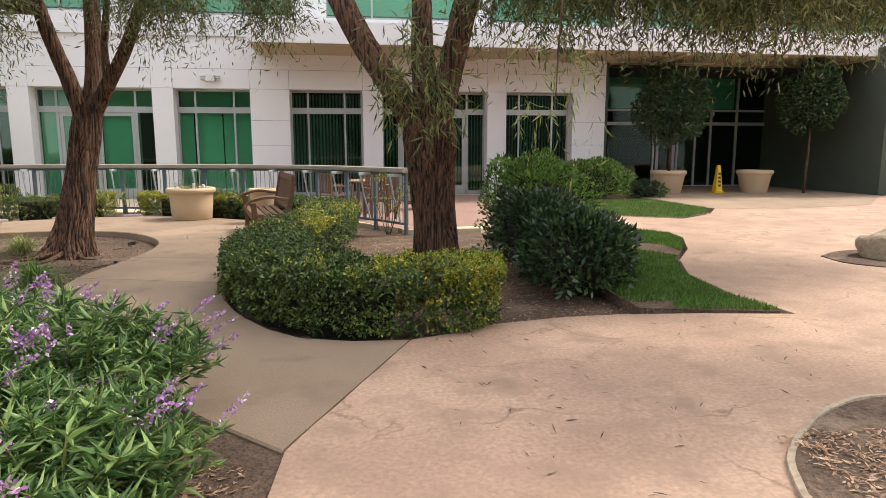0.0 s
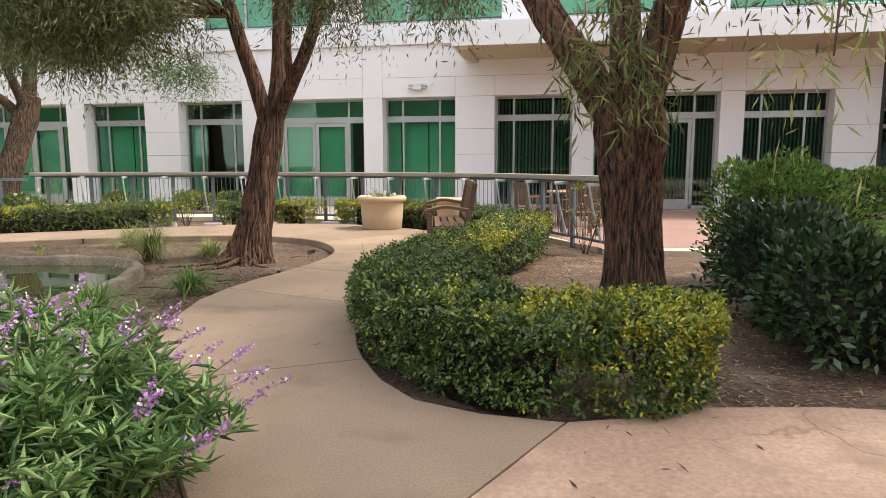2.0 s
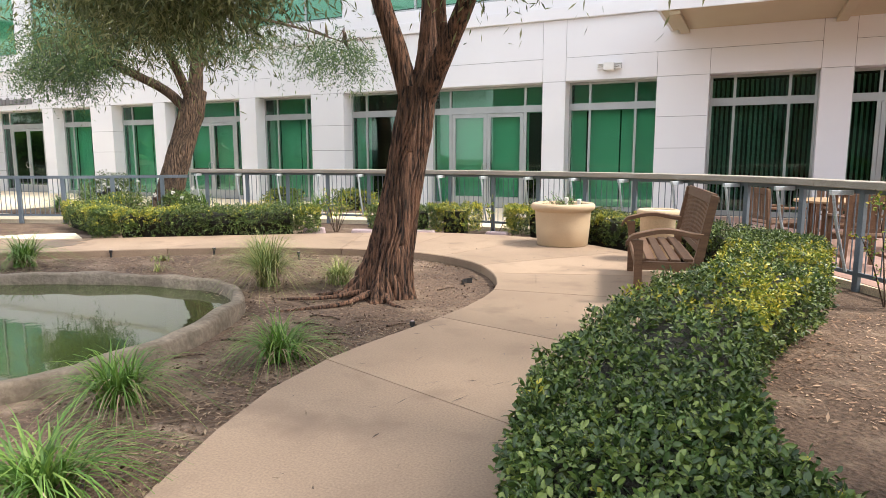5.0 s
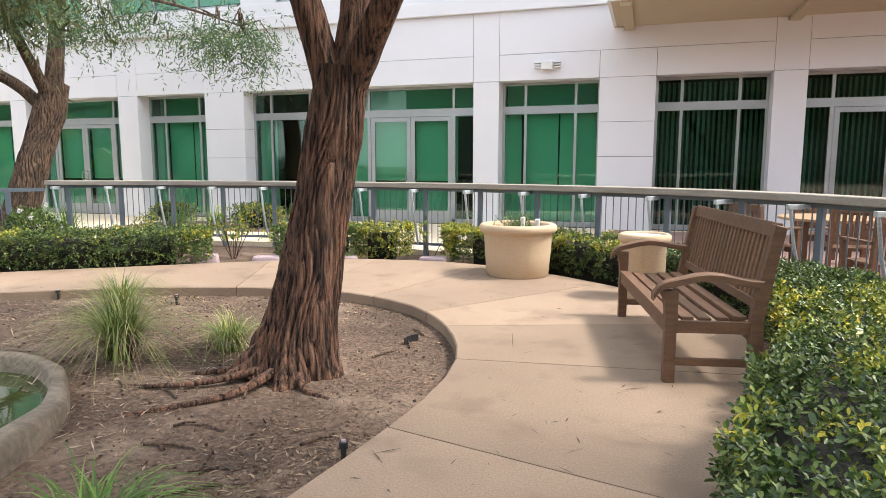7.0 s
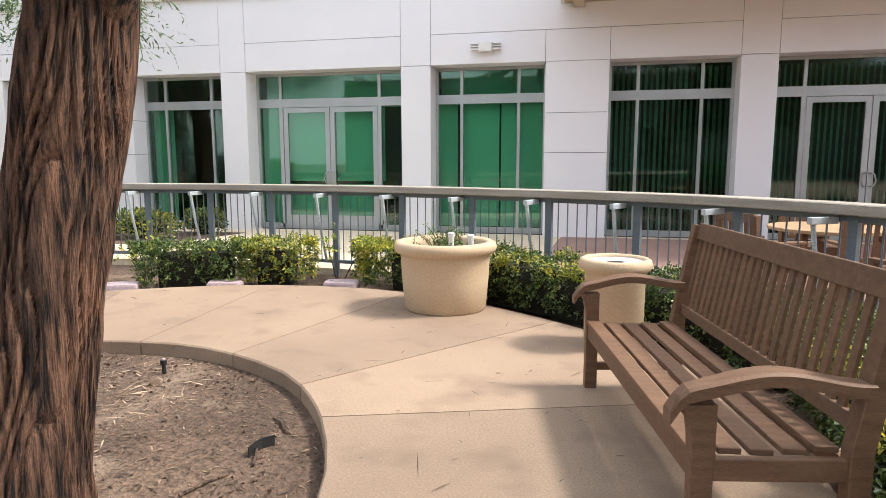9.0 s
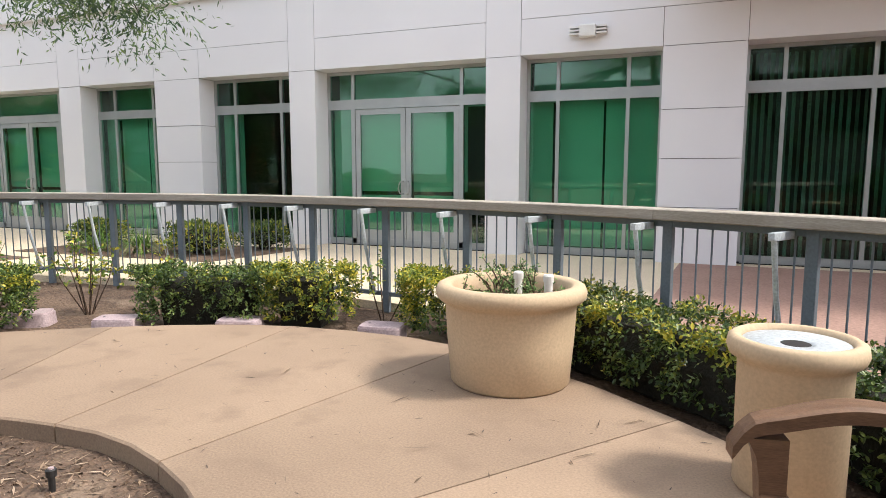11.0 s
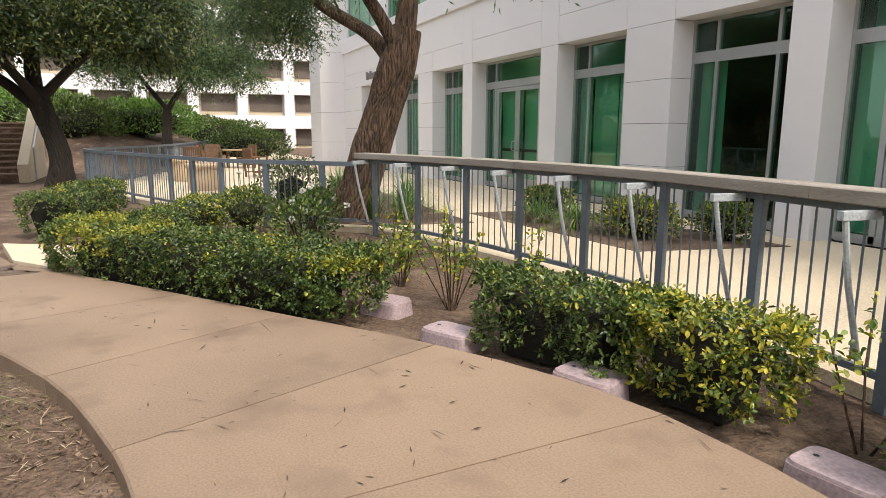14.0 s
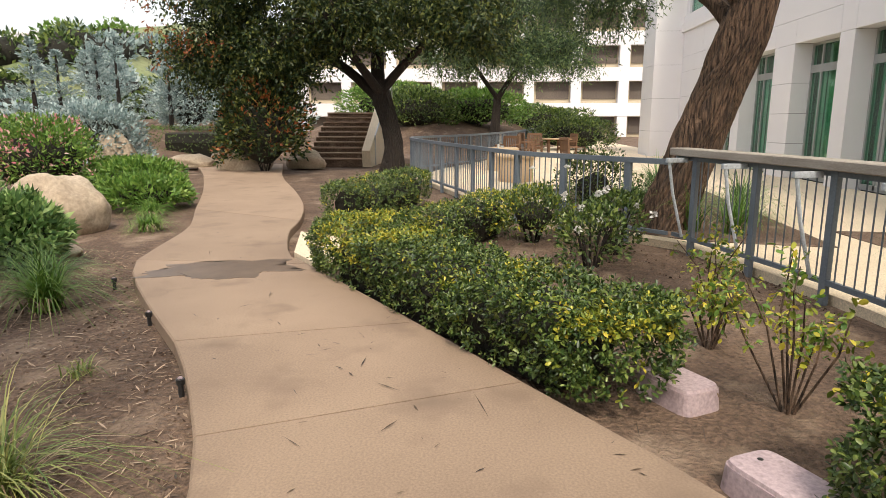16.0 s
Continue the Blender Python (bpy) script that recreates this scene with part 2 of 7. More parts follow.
# Blue-grey leaf, made paler so haze is part of its colour.
M["blue_leaf"] = leafy("hazed_blue_grey_leaf", (0.15, 0.23, 0.22), (0.33, 0.43, 0.42), (0.55, 0.63, 0.60))
M["rose"] = leafy("pink_petal", (0.75, 0.22, 0.28), (0.85, 0.42, 0.44), (0.9, 0.66, 0.58))
M["red_leaf"] = leafy("rust_leaf", (0.25, 0.06, 0.02), (0.35, 0.11, 0.03), (0.3, 0.2, 0.05))
M["litter"] = leafy("dry_leaf", (0.05, 0.03, 0.018), (0.13, 0.08, 0.045), (0.34, 0.24, 0.15), through_light=0.0)
M["dark_litter"] = leafy("dark_dry_leaf", (0.03, 0.02, 0.013), (0.07, 0.042, 0.025), (0.17, 0.11, 0.06), through_light=0.0)
M["crumb"] = leafy("soil_crumb", (0.06, 0.038, 0.026), (0.16, 0.105, 0.072), (0.36, 0.26, 0.19), rough=0.95, through_light=0.0)
M["straw"] = leafy("dry_straw", (0.16, 0.10, 0.07), (0.34, 0.24, 0.16), (0.52, 0.40, 0.29), rough=0.9, through_light=0.0)
M["mulch"] = leafy("bark_mulch", (0.17, 0.09, 0.05), (0.34, 0.20, 0.12), (0.55, 0.38, 0.25), through_light=0.0)

m, n, l, p, out = nodes_of("pond_water")
g = n.new("ShaderNodeNewGeometry")
p.inputs["Base Color"].default_value = (0.05, 0.07, 0.018, 1)
p.inputs["Roughness"].default_value = 0.03
p.inputs["IOR"].default_value = 1.72
bp = n.new("ShaderNodeBump")
bp.inputs["Strength"].default_value, bp.inputs["Distance"].default_value = 0.05, 0.01
l.new(noise_node(n, l, g.outputs["Position"], 6, 2), bp.inputs["Height"])
l.new(bp.outputs[0], p.inputs["Normal"])
M["water"] = m

m, n, l, p, out = nodes_of("warm_lamp")
p.inputs["Emission Color"].default_value = (1, 0.62, 0.25, 1)
p.inputs["Emission Strength"].default_value = 6
M["lamp_on"] = m

# ---- builders ----
rng = np.random.default_rng(7)


def finish(bm, name, mat, smooth=False):
    me = bpy.data.meshes.new(name)
    bmesh.ops.recalc_face_normals(bm, faces=bm.faces)
    bm.to_mesh(me)
    bm.free()
    for x in (mat if isinstance(mat, (list, tuple)) else [mat]):
        me.materials.append(x)
    if smooth:
        me.shade_smooth()
    return me


def part(name, bm, material, parent=None, label="", smooth=False):
    ob = new(name, finish(bm, name, material, smooth))
    if parent is not None:
        ob.parent = parent
        ob.matrix_parent_inverse = Matrix()
    if label:
        ob["label"] = label
    return ob


def thing(name, label, category, group="", kind="", at=None):
    e = new(name)
    e.empty_display_size = 0.1
    if at is not None:
        e.matrix_basis = at
    return tagged(e, label, category, group, kind)


def box(bm, x0, x1, y0, y1, z0, z1, m=None, bevel=0.0):
    vs = [Vector((x, y, z)) for x in (x0, x1) for y in (y0, y1) for z in (z0, z1)]
    if m is not None:
        vs = [m @ v for v in vs]
    v = [bm.verts.new(c) for c in vs]
    fs = [bm.faces.new([v[i] for i in q]) for q in ((0, 1, 3, 2), (4, 6, 7, 5), (0, 4, 5, 1), (2, 3, 7, 6), (0, 2, 6, 4), (1, 5, 7, 3))]
    if bevel:
        es = list({e for f in fs for e in f.edges})
        bmesh.ops.bevel(bm, geom=es, offset=bevel, segments=2, affect="EDGES", profile=0.6)
    return bm


def boxes(*args, bevel=0.0):
    bm = bmesh.new()
    for a in args:
        b2 = box(bmesh.new(), *a, bevel=bevel)
        me = bpy.data.meshes.new("tmp")
        b2.to_mesh(me)
        b2.free()
        bm.from_mesh(me)
        bpy.data.meshes.remove(me)
    return bm


def tube(bm, pts, radii, sides=10, wobble=0.0, cap=True):
    pts = [Vector(q) for q in pts]
    rings = []
    up = Vector((0.13, 0.31, 1)).normalized()
    for i, q in enumerate(pts):
        d = (pts[min(i + 1, len(pts) - 1)] - pts[max(i - 1, 0)]).normalized()
        a = d.cross(up)
        if a.length < 1e-3:
            a = d.cross(Vector((1, 0, 0)))
        a.normalize()
        b = d.cross(a).normalized()
        r = radii[i] if hasattr(radii, "__len__") else radii
        ring = []
        for k in range(sides):
            t = 2 * math.pi * k / sides
            rr = r * (1 + wobble * math.sin(3 * t + i * 0.7))
            ring.append(bm.verts.new(q + a * (math.cos(t) * rr) + b * (math.sin(t) * rr)))
        rings.append(ring)
    for r0, r1 in zip(rings, rings[1:]):
        for k in range(sides):
            bm.faces.new((r0[k], r0[(k + 1) % sides], r1[(k + 1) % sides], r1[k]))
    if cap and sides > 2:
        bm.faces.new(rings[0][::-1])
        bm.faces.new(rings[-1])
    return bm


def lathe(profile, sides=48, at=(0, 0, 0)):
    bm = bmesh.new()
    rings = [[bm.verts.new((at[0] + r * math.cos(2 * math.pi * k / sides), at[1] + r * math.sin(2 * math.pi * k / sides), at[2] + z)) for k in range(sides)] for r, z in profile]
    for r0, r1 in zip(rings, rings[1:]):
        for k in range(sides):
            bm.faces.new((r0[k], r0[(k + 1) % sides], r1[(k + 1) % sides], r1[k]))
    bm.faces.new(rings[0][::-1])
    bm.faces.new(rings[-1])
    return bm


def spline(pts, n):
    """Catmull-Rom curve through pts, n points evenly spaced along it."""
    P = np.array(pts, float)
    P = np.vstack([2 * P[0] - P[1], P, 2 * P[-1] - P[-2]])
    o = []
    for i in range(1, len(P) - 2):
        for t in np.linspace(0, 1, 24, endpoint=False):
            a, b, c, d = P[i - 1], P[i], P[i + 1], P[i + 2]
            o.append(0.5 * (2 * b + (c - a) * t + (2 * a - 5 * b + 4 * c - d) * t * t + (3 * b - a - 3 * c + d) * t ** 3))
    o.append(P[-2])
    o = np.array(o)
    s = np.concatenate([[0], np.cumsum(np.linalg.norm(np.diff(o, axis=0), axis=1))])
    q = np.linspace(0, s[-1], n)
    return np.stack([np.interp(q, s, o[:, k]) for k in range(o.shape[1])], 1)


def polygon_slab(name, outline, z0, z1, mat, parent=None, label=""):
    bm = bmesh.new()
    top = [bm.verts.new((x, y, z1)) for x, y in outline]
    low = [bm.verts.new((x, y, z0)) for x, y in outline]
    f = bm.faces.new(top)
    k = len(top)
    for i in range(k):
        bm.faces.new((top[i], low[i], low[(i + 1) % k], top[(i + 1) % k]))
    bmesh.ops.triangulate(bm, faces=[f])
    return part(name, bm, mat, parent, label)


def leaves_mesh(name, pos, axis, size, mats, index=None, width=0.45, fold=0.25, bend=0.0, flat=False):
    """Many small folded leaves, four corners each, as one mesh."""
    N = len(pos)
    pos, axis = np.asarray(pos, float), np.asarray(axis, float)
    axis = axis / (np.linalg.norm(axis, axis=1, keepdims=True) + 1e-9)
    r = rng.normal(size=(N, 3))
    if flat:
        r = r * 0.15 + np.array([0, 0, 1.0])
    side = np.cross(axis, r)
    side /= np.linalg.norm(side, axis=1, keepdims=True) + 1e-9
    nor = np.cross(side, axis)
    s = np.broadcast_to(np.asarray(size, float).reshape(-1, 1), (N, 1))
    w = s * width * 0.5
    mid = pos + axis * s * 0.45
    tip = pos + axis * s - nor * s * bend
    v = np.stack([pos, mid + side * w + nor * w * fold, tip, mid - side * w + nor * w * fold], 1).reshape(-1, 3)
    me = bpy.data.meshes.new(name)
    me.vertices.add(4 * N)
    me.vertices.foreach_set("co", v.ravel())
    me.loops.add(6 * N)
    base = (np.arange(N) * 4)[:, None]
    me.loops.foreach_set("vertex_index", (base + np.array([0, 1, 2, 0, 2, 3])).ravel().astype(np.int32))
    me.polygons.add(2 * N)
    me.polygons.foreach_set("loop_start", (np.arange(2 * N) * 3).astype(np.int32))
    for q in mats:
        me.materials.append(q)
    if index is not None:
        me.polygons.foreach_set("material_index", np.repeat(index, 2).astype(np.int32))
    me.update(calc_edges=True)
    me.validate()
    return me


def rounded_leaves(name, pos, axis, size, mats, index=None, width=0.5, fold=0.3, bend=0.12):
    """Many small leaves with a rounded outline, folded along the midrib, as one mesh."""
    N = len(pos)
    axis = axis / (np.linalg.norm(axis, axis=1, keepdims=True) + 1e-9)
    side = np.cross(axis, rng.normal(size=(N, 3)) * 0.6 + np.array([0, 0, 1.0]))
    side /= np.linalg.norm(side, axis=1, keepdims=True) + 1e-9
    nor = np.cross(side, axis)
    nor *= np.where(nor[:, 2:3] < 0, -1, 1)
    s = np.asarray(size, float).reshape(-1, 1)
    w = s * width * 0.5
    v = [pos]
    for along, wide in ((0.34, 0.82), (0.74, 0.9)):
        v.append(pos + axis * s * along + side * w * wide + nor * w * fold - nor * s * bend * along ** 2)
    v.append(pos + axis * s - nor * s * bend)
    for along, wide in ((0.74, 0.9), (0.34, 0.82)):
        v.append(pos + axis * s * along - side * w * wide + nor * w * fold - nor * s * bend * along ** 2)
    me = bpy.data.meshes.new(name)
    me.vertices.add(6 * N)
    me.vertices.foreach_set("co", np.stack(v, 1).ravel())
    me.loops.add(8 * N)
    base = (np.arange(N) * 6)[:, None]
    me.loops.foreach_set("vertex_index", (base + np.array([0, 1, 2, 3, 0, 3, 4, 5])).ravel().astype(np.int32))
    me.polygons.add(2 * N)
    me.polygons.foreach_set("loop_start", (np.arange(2 * N) * 4).astype(np.int32))
    for q in mats:
        me.materials.append(q)
    if index is not None:
        me.polygons.foreach_set("material_index", np.repeat(index, 2).astype(np.int32))
    me.update(calc_edges=True)
    me.validate()
    return me


def sprigs(P, out, leaf, per):
    """Rosettes of leaves round short shoots: leaf places, directions and sizes."""
    K = len(P)
    a = out + rng.normal(0, 0.42, (K, 3)) + np.array([0, 0, 0.2])
    a /= np.linalg.norm(a, axis=1, keepdims=True)
    u = np.cross(a, rng.normal(size=(K, 3)))
    u /= np.linalg.norm(u, axis=1, keepdims=True)
    w = np.cross(a, u)
    turn = rng.uniform(0, 6.28, K)
    LP, LX, LZ = [], [], []
    for i in range(per):
        t = i / (per - 1)
        ang = turn + i * 2.4
        r = u * np.cos(ang)[:, None] + w * np.sin(ang)[:, None]
        LP.append(P + a * (t - 0.6) * leaf * 1.5 + rng.normal(0, leaf * 0.12, (K, 3)))
        LX.append(a * (0.25 + 0.9 * t) + r + rng.normal(0, 0.18, (K, 3)))
        LZ.append(rng.uniform(0.75, 1.2, K) * leaf * (1.1 - 0.4 * t))
    return np.vstack(LP), np.vstack(LX), np.concatenate(LZ)


def foliage(name, parent, *args, label="", **kw):
    ob = new(name, leaves_mesh(name, *args, **kw))
    ob["kind"] = "stuff"
    if label:
        ob["label"] = label
    if parent is not None:
        ob.parent = parent
    return ob


def lumps(p, scale, seed=0.0):
    return np.array([noise.noise(Vector((x * scale + seed, y * scale, z * scale))) for x, y, z in p])


def hedge(name, label, line, width, height, density, leaf, yellow, seed=0, z0=-0.08, group="clipped hedges", mats=("hedge", "hedge_light"), category="hedge", dense_end=False):
    """A clipped hedge along a line; yellow(t, h) gives the share of pale leaves, for variegation and sunlit tops."""
    C = spline(line, 60)
    seg = np.linalg.norm(np.diff(C, axis=0), axis=1).sum()
    th = thing(name, label, category, group)
    per = 2 * height + width * 1.1
    leaf, each_ = min(leaf, 0.044), 7
    density *= (0.042 / leaf) ** 1.2 * 1.12 if leaf < 0.058 else 1.0
    N = int(density * (seg + width) * per / each_)
    t = rng.uniform(-0.5 * width / seg, 1 + 0.5 * width / seg, N)
    more = rng.uniform(0, 1, N) < 0.16
    t = np.where(more, np.where(rng.uniform(0, 1, N) < 0.5, rng.uniform(-0.5 * width / seg, 0.02, N), rng.uniform(0.98, 1 + 0.5 * width / seg, N)), t)
    if dense_end:
        t = np.where(rng.uniform(0, 1, N) < 0.3, rng.uniform(0.66, 1 + 0.45 * width / seg, N), t)
    T = np.gradient(C, axis=0)
    T /= np.linalg.norm(T, axis=1, keepdims=True)
    tc = np.clip(t, 0, 1)
    cx = np.stack([np.interp(tc * 59, np.arange(60), C[:, k]) for k in (0, 1)], 1)
    tx = np.stack([np.interp(tc * 59, np.arange(60), T[:, k]) for k in (0, 1)], 1)
    over = (t - tc) * seg
    u = rng.uniform(-1, 1, N)
    half = width / 2 * np.sqrt(np.clip(1 - (over / (0.5 * width + 1e-6)) ** 2, 0.05, 1))
    side = np.stack([-tx[:, 1], tx[:, 0]], 1)
    # a rounded section: top with chance by width, else the two flanks
    top = rng.uniform(0, 1, N) < (width * 1.1) / per
    h = np.where(top, 1.0, rng.uniform(0.1, 1.0, N) ** 0.8)
    off = np.where(top, u, np.sign(u))
    edge = np.where(top, 1 - 0.12 * np.abs(off) ** 4, 1.0)
    bulge = 1 - 0.16 * (1 - h) - 0.12 * h ** 6 * (~top)
    P = np.empty((N, 3))
    P[:, :2] = cx + side * (off * half * np.where(top, 0.96, bulge))[:, None] + tx * over[:, None] * np.where(top, 1.0, bulge)[:, None]
    P[:, 2] = z0 + height * h * edge
    lum = lumps(P, 2.2, seed) * 0.085 + lumps(P, 6.0, seed + 5) * 0.085
    out = np.zeros((N, 3))
    out[:, :2] = side * np.where(top, 0.15 * off, off)[:, None] + tx * (np.sign(over) * (np.abs(over) > 0.05))[:, None]
    out[:, 2] = np.where(top, 1.0, 0.25)
    out /= np.linalg.norm(out, axis=1, keepdims=True)
    P += out * (lum + rng.normal(0, 0.022, N) - 0.02)[:, None]
    P[:, 2] = np.maximum(P[:, 2], z0 + 0.03)
    prob = yellow(np.clip(t, 0, 1), h)
    prob = prob * 0.8 if prob.min() > 0.7 else np.clip(prob * (0.9 + 2.6 * lumps(P, 1.6, seed + 9) + 1.4 * lumps(P, 4.5, seed + 2)), 0.005, 0.9)
    LP, LX, LZ = sprigs(P, out, leaf, each_)
    LP[:, 2] = np.maximum(LP[:, 2], z0 + 0.03)
    idx = (rng.uniform(0, 1, N) < prob)
    idx = np.where(rng.uniform(0, 1, N * each_) < 0.04 + 0.3 * (np.tile(prob, each_) < 0.3), 0, np.tile(idx, each_)).astype(int)
    ob = new("foliage", rounded_leaves("foliage", LP, LX, LZ, [M[mats[0]], M[mats[1]]], idx))
    ob["kind"] = "stuff"
    ob.parent = th
    # Solid dark core fills the gaps between leaves with shade.
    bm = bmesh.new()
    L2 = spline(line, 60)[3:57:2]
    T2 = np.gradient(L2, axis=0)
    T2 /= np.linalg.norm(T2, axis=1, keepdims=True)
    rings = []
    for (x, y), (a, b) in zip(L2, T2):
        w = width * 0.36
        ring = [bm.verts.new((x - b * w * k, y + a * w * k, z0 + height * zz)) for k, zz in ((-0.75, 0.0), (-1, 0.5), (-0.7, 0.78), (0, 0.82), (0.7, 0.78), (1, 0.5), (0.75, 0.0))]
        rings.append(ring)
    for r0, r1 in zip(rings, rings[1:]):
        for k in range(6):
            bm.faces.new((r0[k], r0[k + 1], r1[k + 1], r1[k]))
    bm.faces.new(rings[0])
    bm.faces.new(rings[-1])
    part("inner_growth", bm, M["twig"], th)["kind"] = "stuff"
    return th


def bush(name, label, at, radii, count, leaf, mat, seed=0, width=0.5, category="shrub", group="", mats=None, share=0.0, stems=7, up=0.3, squash=0.0, core=0.62):
    """A loose shrub: stems from the ground and leaves on a lumpy shell."""
    th = thing(name, label, category, group)
    d = rng.normal(size=(count, 3))
    d /= np.linalg.norm(d, axis=1, keepdims=True)
    d[:, 2] = np.where(d[:, 2] < -0.55, -d[:, 2], d[:, 2])
    rad = np.array(radii)
    q = d * 1.9 + seed
    lump = 1 + 0.30 * lumps(q, 1.0, seed) + 0.16 * lumps(q, 2.6, seed + 3)
    depth = 1 - 0.42 * rng.uniform(0, 1, count) ** 2.2
    P = d * rad * (lump * depth)[:, None] + np.array([at[0], at[1], at[2] + radii[2] * 0.85])
    P[:, 2] = np.maximum(P[:, 2], at[2] + 0.03)
    ax = d * 0.8 + rng.normal(0, 0.55, (count, 3)) + np.array([0, 0, up])
    ml = [M[mat]] + ([M[mats]] if mats else [])
    idx = (rng.uniform(0, 1, count) < share + 0.3 * (lumps(P, 1.5, seed) > 0.15) * (share > 0)).astype(int) if mats else None
    foliage("foliage", th, P, ax, rng.uniform(0.65, 1.3, count) * leaf, ml, idx, width=width)
    bm = bmesh.new()
    for k in range(stems):
        a = 2 * math.pi * k / stems + seed
        e = Vector((at[0] + math.cos(a) * radii[0] * 0.6, at[1] + math.sin(a) * radii[1] * 0.6, at[2] + radii[2] * 1.3))
        s = Vector((at[0] + math.cos(a) * 0.06, at[1] + math.sin(a) * 0.06, at[2] - 0.03))
        tube(bm, [s, s.lerp(e, 0.5) + Vector((0, 0, 0.08)), e], [0.016, 0.011, 0.005], 5)
    part("stem_growth", bm, M["bark_dark"], th)["kind"] = "stuff"
    # Dark lump stands in for the shade inside the shrub.
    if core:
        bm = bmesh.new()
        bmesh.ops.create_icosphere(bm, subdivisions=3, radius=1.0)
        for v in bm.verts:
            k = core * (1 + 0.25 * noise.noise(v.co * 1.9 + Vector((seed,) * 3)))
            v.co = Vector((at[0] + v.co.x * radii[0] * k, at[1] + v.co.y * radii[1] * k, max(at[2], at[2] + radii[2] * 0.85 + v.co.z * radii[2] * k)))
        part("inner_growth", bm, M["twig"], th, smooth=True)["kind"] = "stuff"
    return th


def tuft(name, label, at, count, length, mat="sedge", spread=1.0, category="grass tuft", group="grass tufts", wide=0.012, bits=6):
    """A grass tuft of arching tapered blades, in one mesh."""
    th = thing(name, label, category, group)
    for nm, share, reach, low, m_ in (("blade_growth", 1.0, 1.0, 0.35, mat), ("dry_growth", 0.22, 0.75, 0.95, "straw")):
        vs, fs = [], []
        for k in range(int(count * share)):
            a = rng.uniform(0, 2 * math.pi)
            L = length * reach * rng.uniform(0.55, 1.15)
            lean = rng.uniform(low, 1.35) * spread
            bx, by = at[0] + rng.normal(0, 0.05), at[1] + rng.normal(0, 0.05)
            ca, sa = math.cos(a), math.sin(a)
            b0 = len(vs)
            for i in range(bits + 1):
                t = i / bits
                r = L * lean * (0.35 * t + 0.6 * t * t)
                z = max(L * (t - 0.85 * lean * t * t * (0.35 + 0.65 * t)), 0.004)
                w = wide * (1 - t * 0.92) * 0.5
                vs.append((bx + ca * r - sa * w, by + sa * r + ca * w, at[2] + z))
                vs.append((bx + ca * r + sa * w, by + sa * r - ca * w, at[2] + z))
            for i in range(bits):
                fs.append((b0 + 2 * i, b0 + 2 * i + 1, b0 + 2 * i + 3, b0 + 2 * i + 2))
        me = bpy.data.meshes.new(nm)
        me.from_pydata(vs, [], fs)
        me.materials.append(M[m_])
        ob = new(nm, me)
        ob["kind"] = "stuff"
        ob.parent = th
        if nm == "dry_growth":
            ob["label"] = "dry straw-coloured blades at the foot"
    return th


def bark_tube(pts, radii, sides=168, rings=120, furrow=0.13, flare=0.0, seed=0.0, twist=1.2):
    """A trunk or limb with deep vertical furrows."""
    C = spline(pts, rings)
    R = np.interp(np.linspace(0, 1, rings), np.linspace(0, 1, len(radii)), radii)
    T = np.gradient(C, axis=0)
    T /= np.linalg.norm(T, axis=1, keepdims=True)
    bm = bmesh.new()
    rows = []
    a0 = np.array([1.0, 0.0, 0.0])
    for i in range(rings):
        a = a0 - T[i] * a0.dot(T[i])
        a /= np.linalg.norm(a)
        a0 = a
        b = np.cross(T[i], a)
        s = i / (rings - 1)
        row = []
        for k in range(sides):
            th = 2 * math.pi * k / sides
            warp = 1.3 * noise.noise(Vector((math.cos(th) * 1.5, math.sin(th) * 1.5, C[i][2] * 1.6 + seed)))
            ridge = abs(math.sin(th * (14 if sides > 100 else 7) + twist * s * 4 + warp * 5.5)) ** 0.6
            fine = noise.noise(Vector((math.cos(th) * 6 + seed, math.sin(th) * 6, C[i][2] * 3.0)))
            r = R[i] * (1 + furrow * (ridge - 0.6) + 0.06 * fine + 0.07 * math.sin(2 * th + seed + s * 3))
            if flare:
                f = math.exp(-s * 9.0)
                r *= 1 + flare * f * (1 + 0.8 * math.sin(5 * th + seed))
            row.append(bm.verts.new(C[i] + (a * math.cos(th) + b * math.sin(th)) * r))
        rows.append(row)
    for r0, r1 in zip(rows, rows[1:]):
        for k in range(sides):
            bm.faces.new((r0[k], r0[(k + 1) % sides], r1[(k + 1) % sides], r1[k]))
    bm.faces.new(rows[0][::-1])
    bm.faces.new(rows[-1])
    return bm


def sprays(anchors, strands, length, leaf, droop, per):
    """Hanging strands of narrow leaves from anchor points: leaf places and directions."""
    A = np.asarray(anchors)
    S = np.repeat(A, strands, 0)
    N = len(S)
    d = rng.normal(0, 1, (N, 3))
    d[:, 2] = -np.abs(d[:, 2]) * droop - droop * 0.5 + 0.25
    d /= np.linalg.norm(d, axis=1, keepdims=True)
    S = S + rng.normal(0, 0.16, (N, 3))
    L = length * rng.uniform(0.4, 1.2, (N, 1))
    P, X = [], []
    for i in range(per):
        t = (i + 0.5) / per
        c = S + d * L * t + np.array([0, 0, -0.35]) * L * t * t * droop
        out = rng.normal(0, 0.7, (N, 3)) + d * 0.8 + np.array([0, 0, -0.4 * droop])
        P.append(c)
        X.append(out)
    return np.vstack(P), np.vstack(X)

# ---- ground ----
bm = bmesh.new()
R0 = [0, 3, 6, 9, 12, 16, 22, 30, 60, 150, 400]
rows = []
for r in R0[1:]:
    rows.append([bm.verts.new((-1 + r * math.cos(k * math.pi / 36), -12 + r * math.sin(k * math.pi / 36), -0.11)) for k in range(72)])
c = bm.verts.new((-1, -12, -0.11))
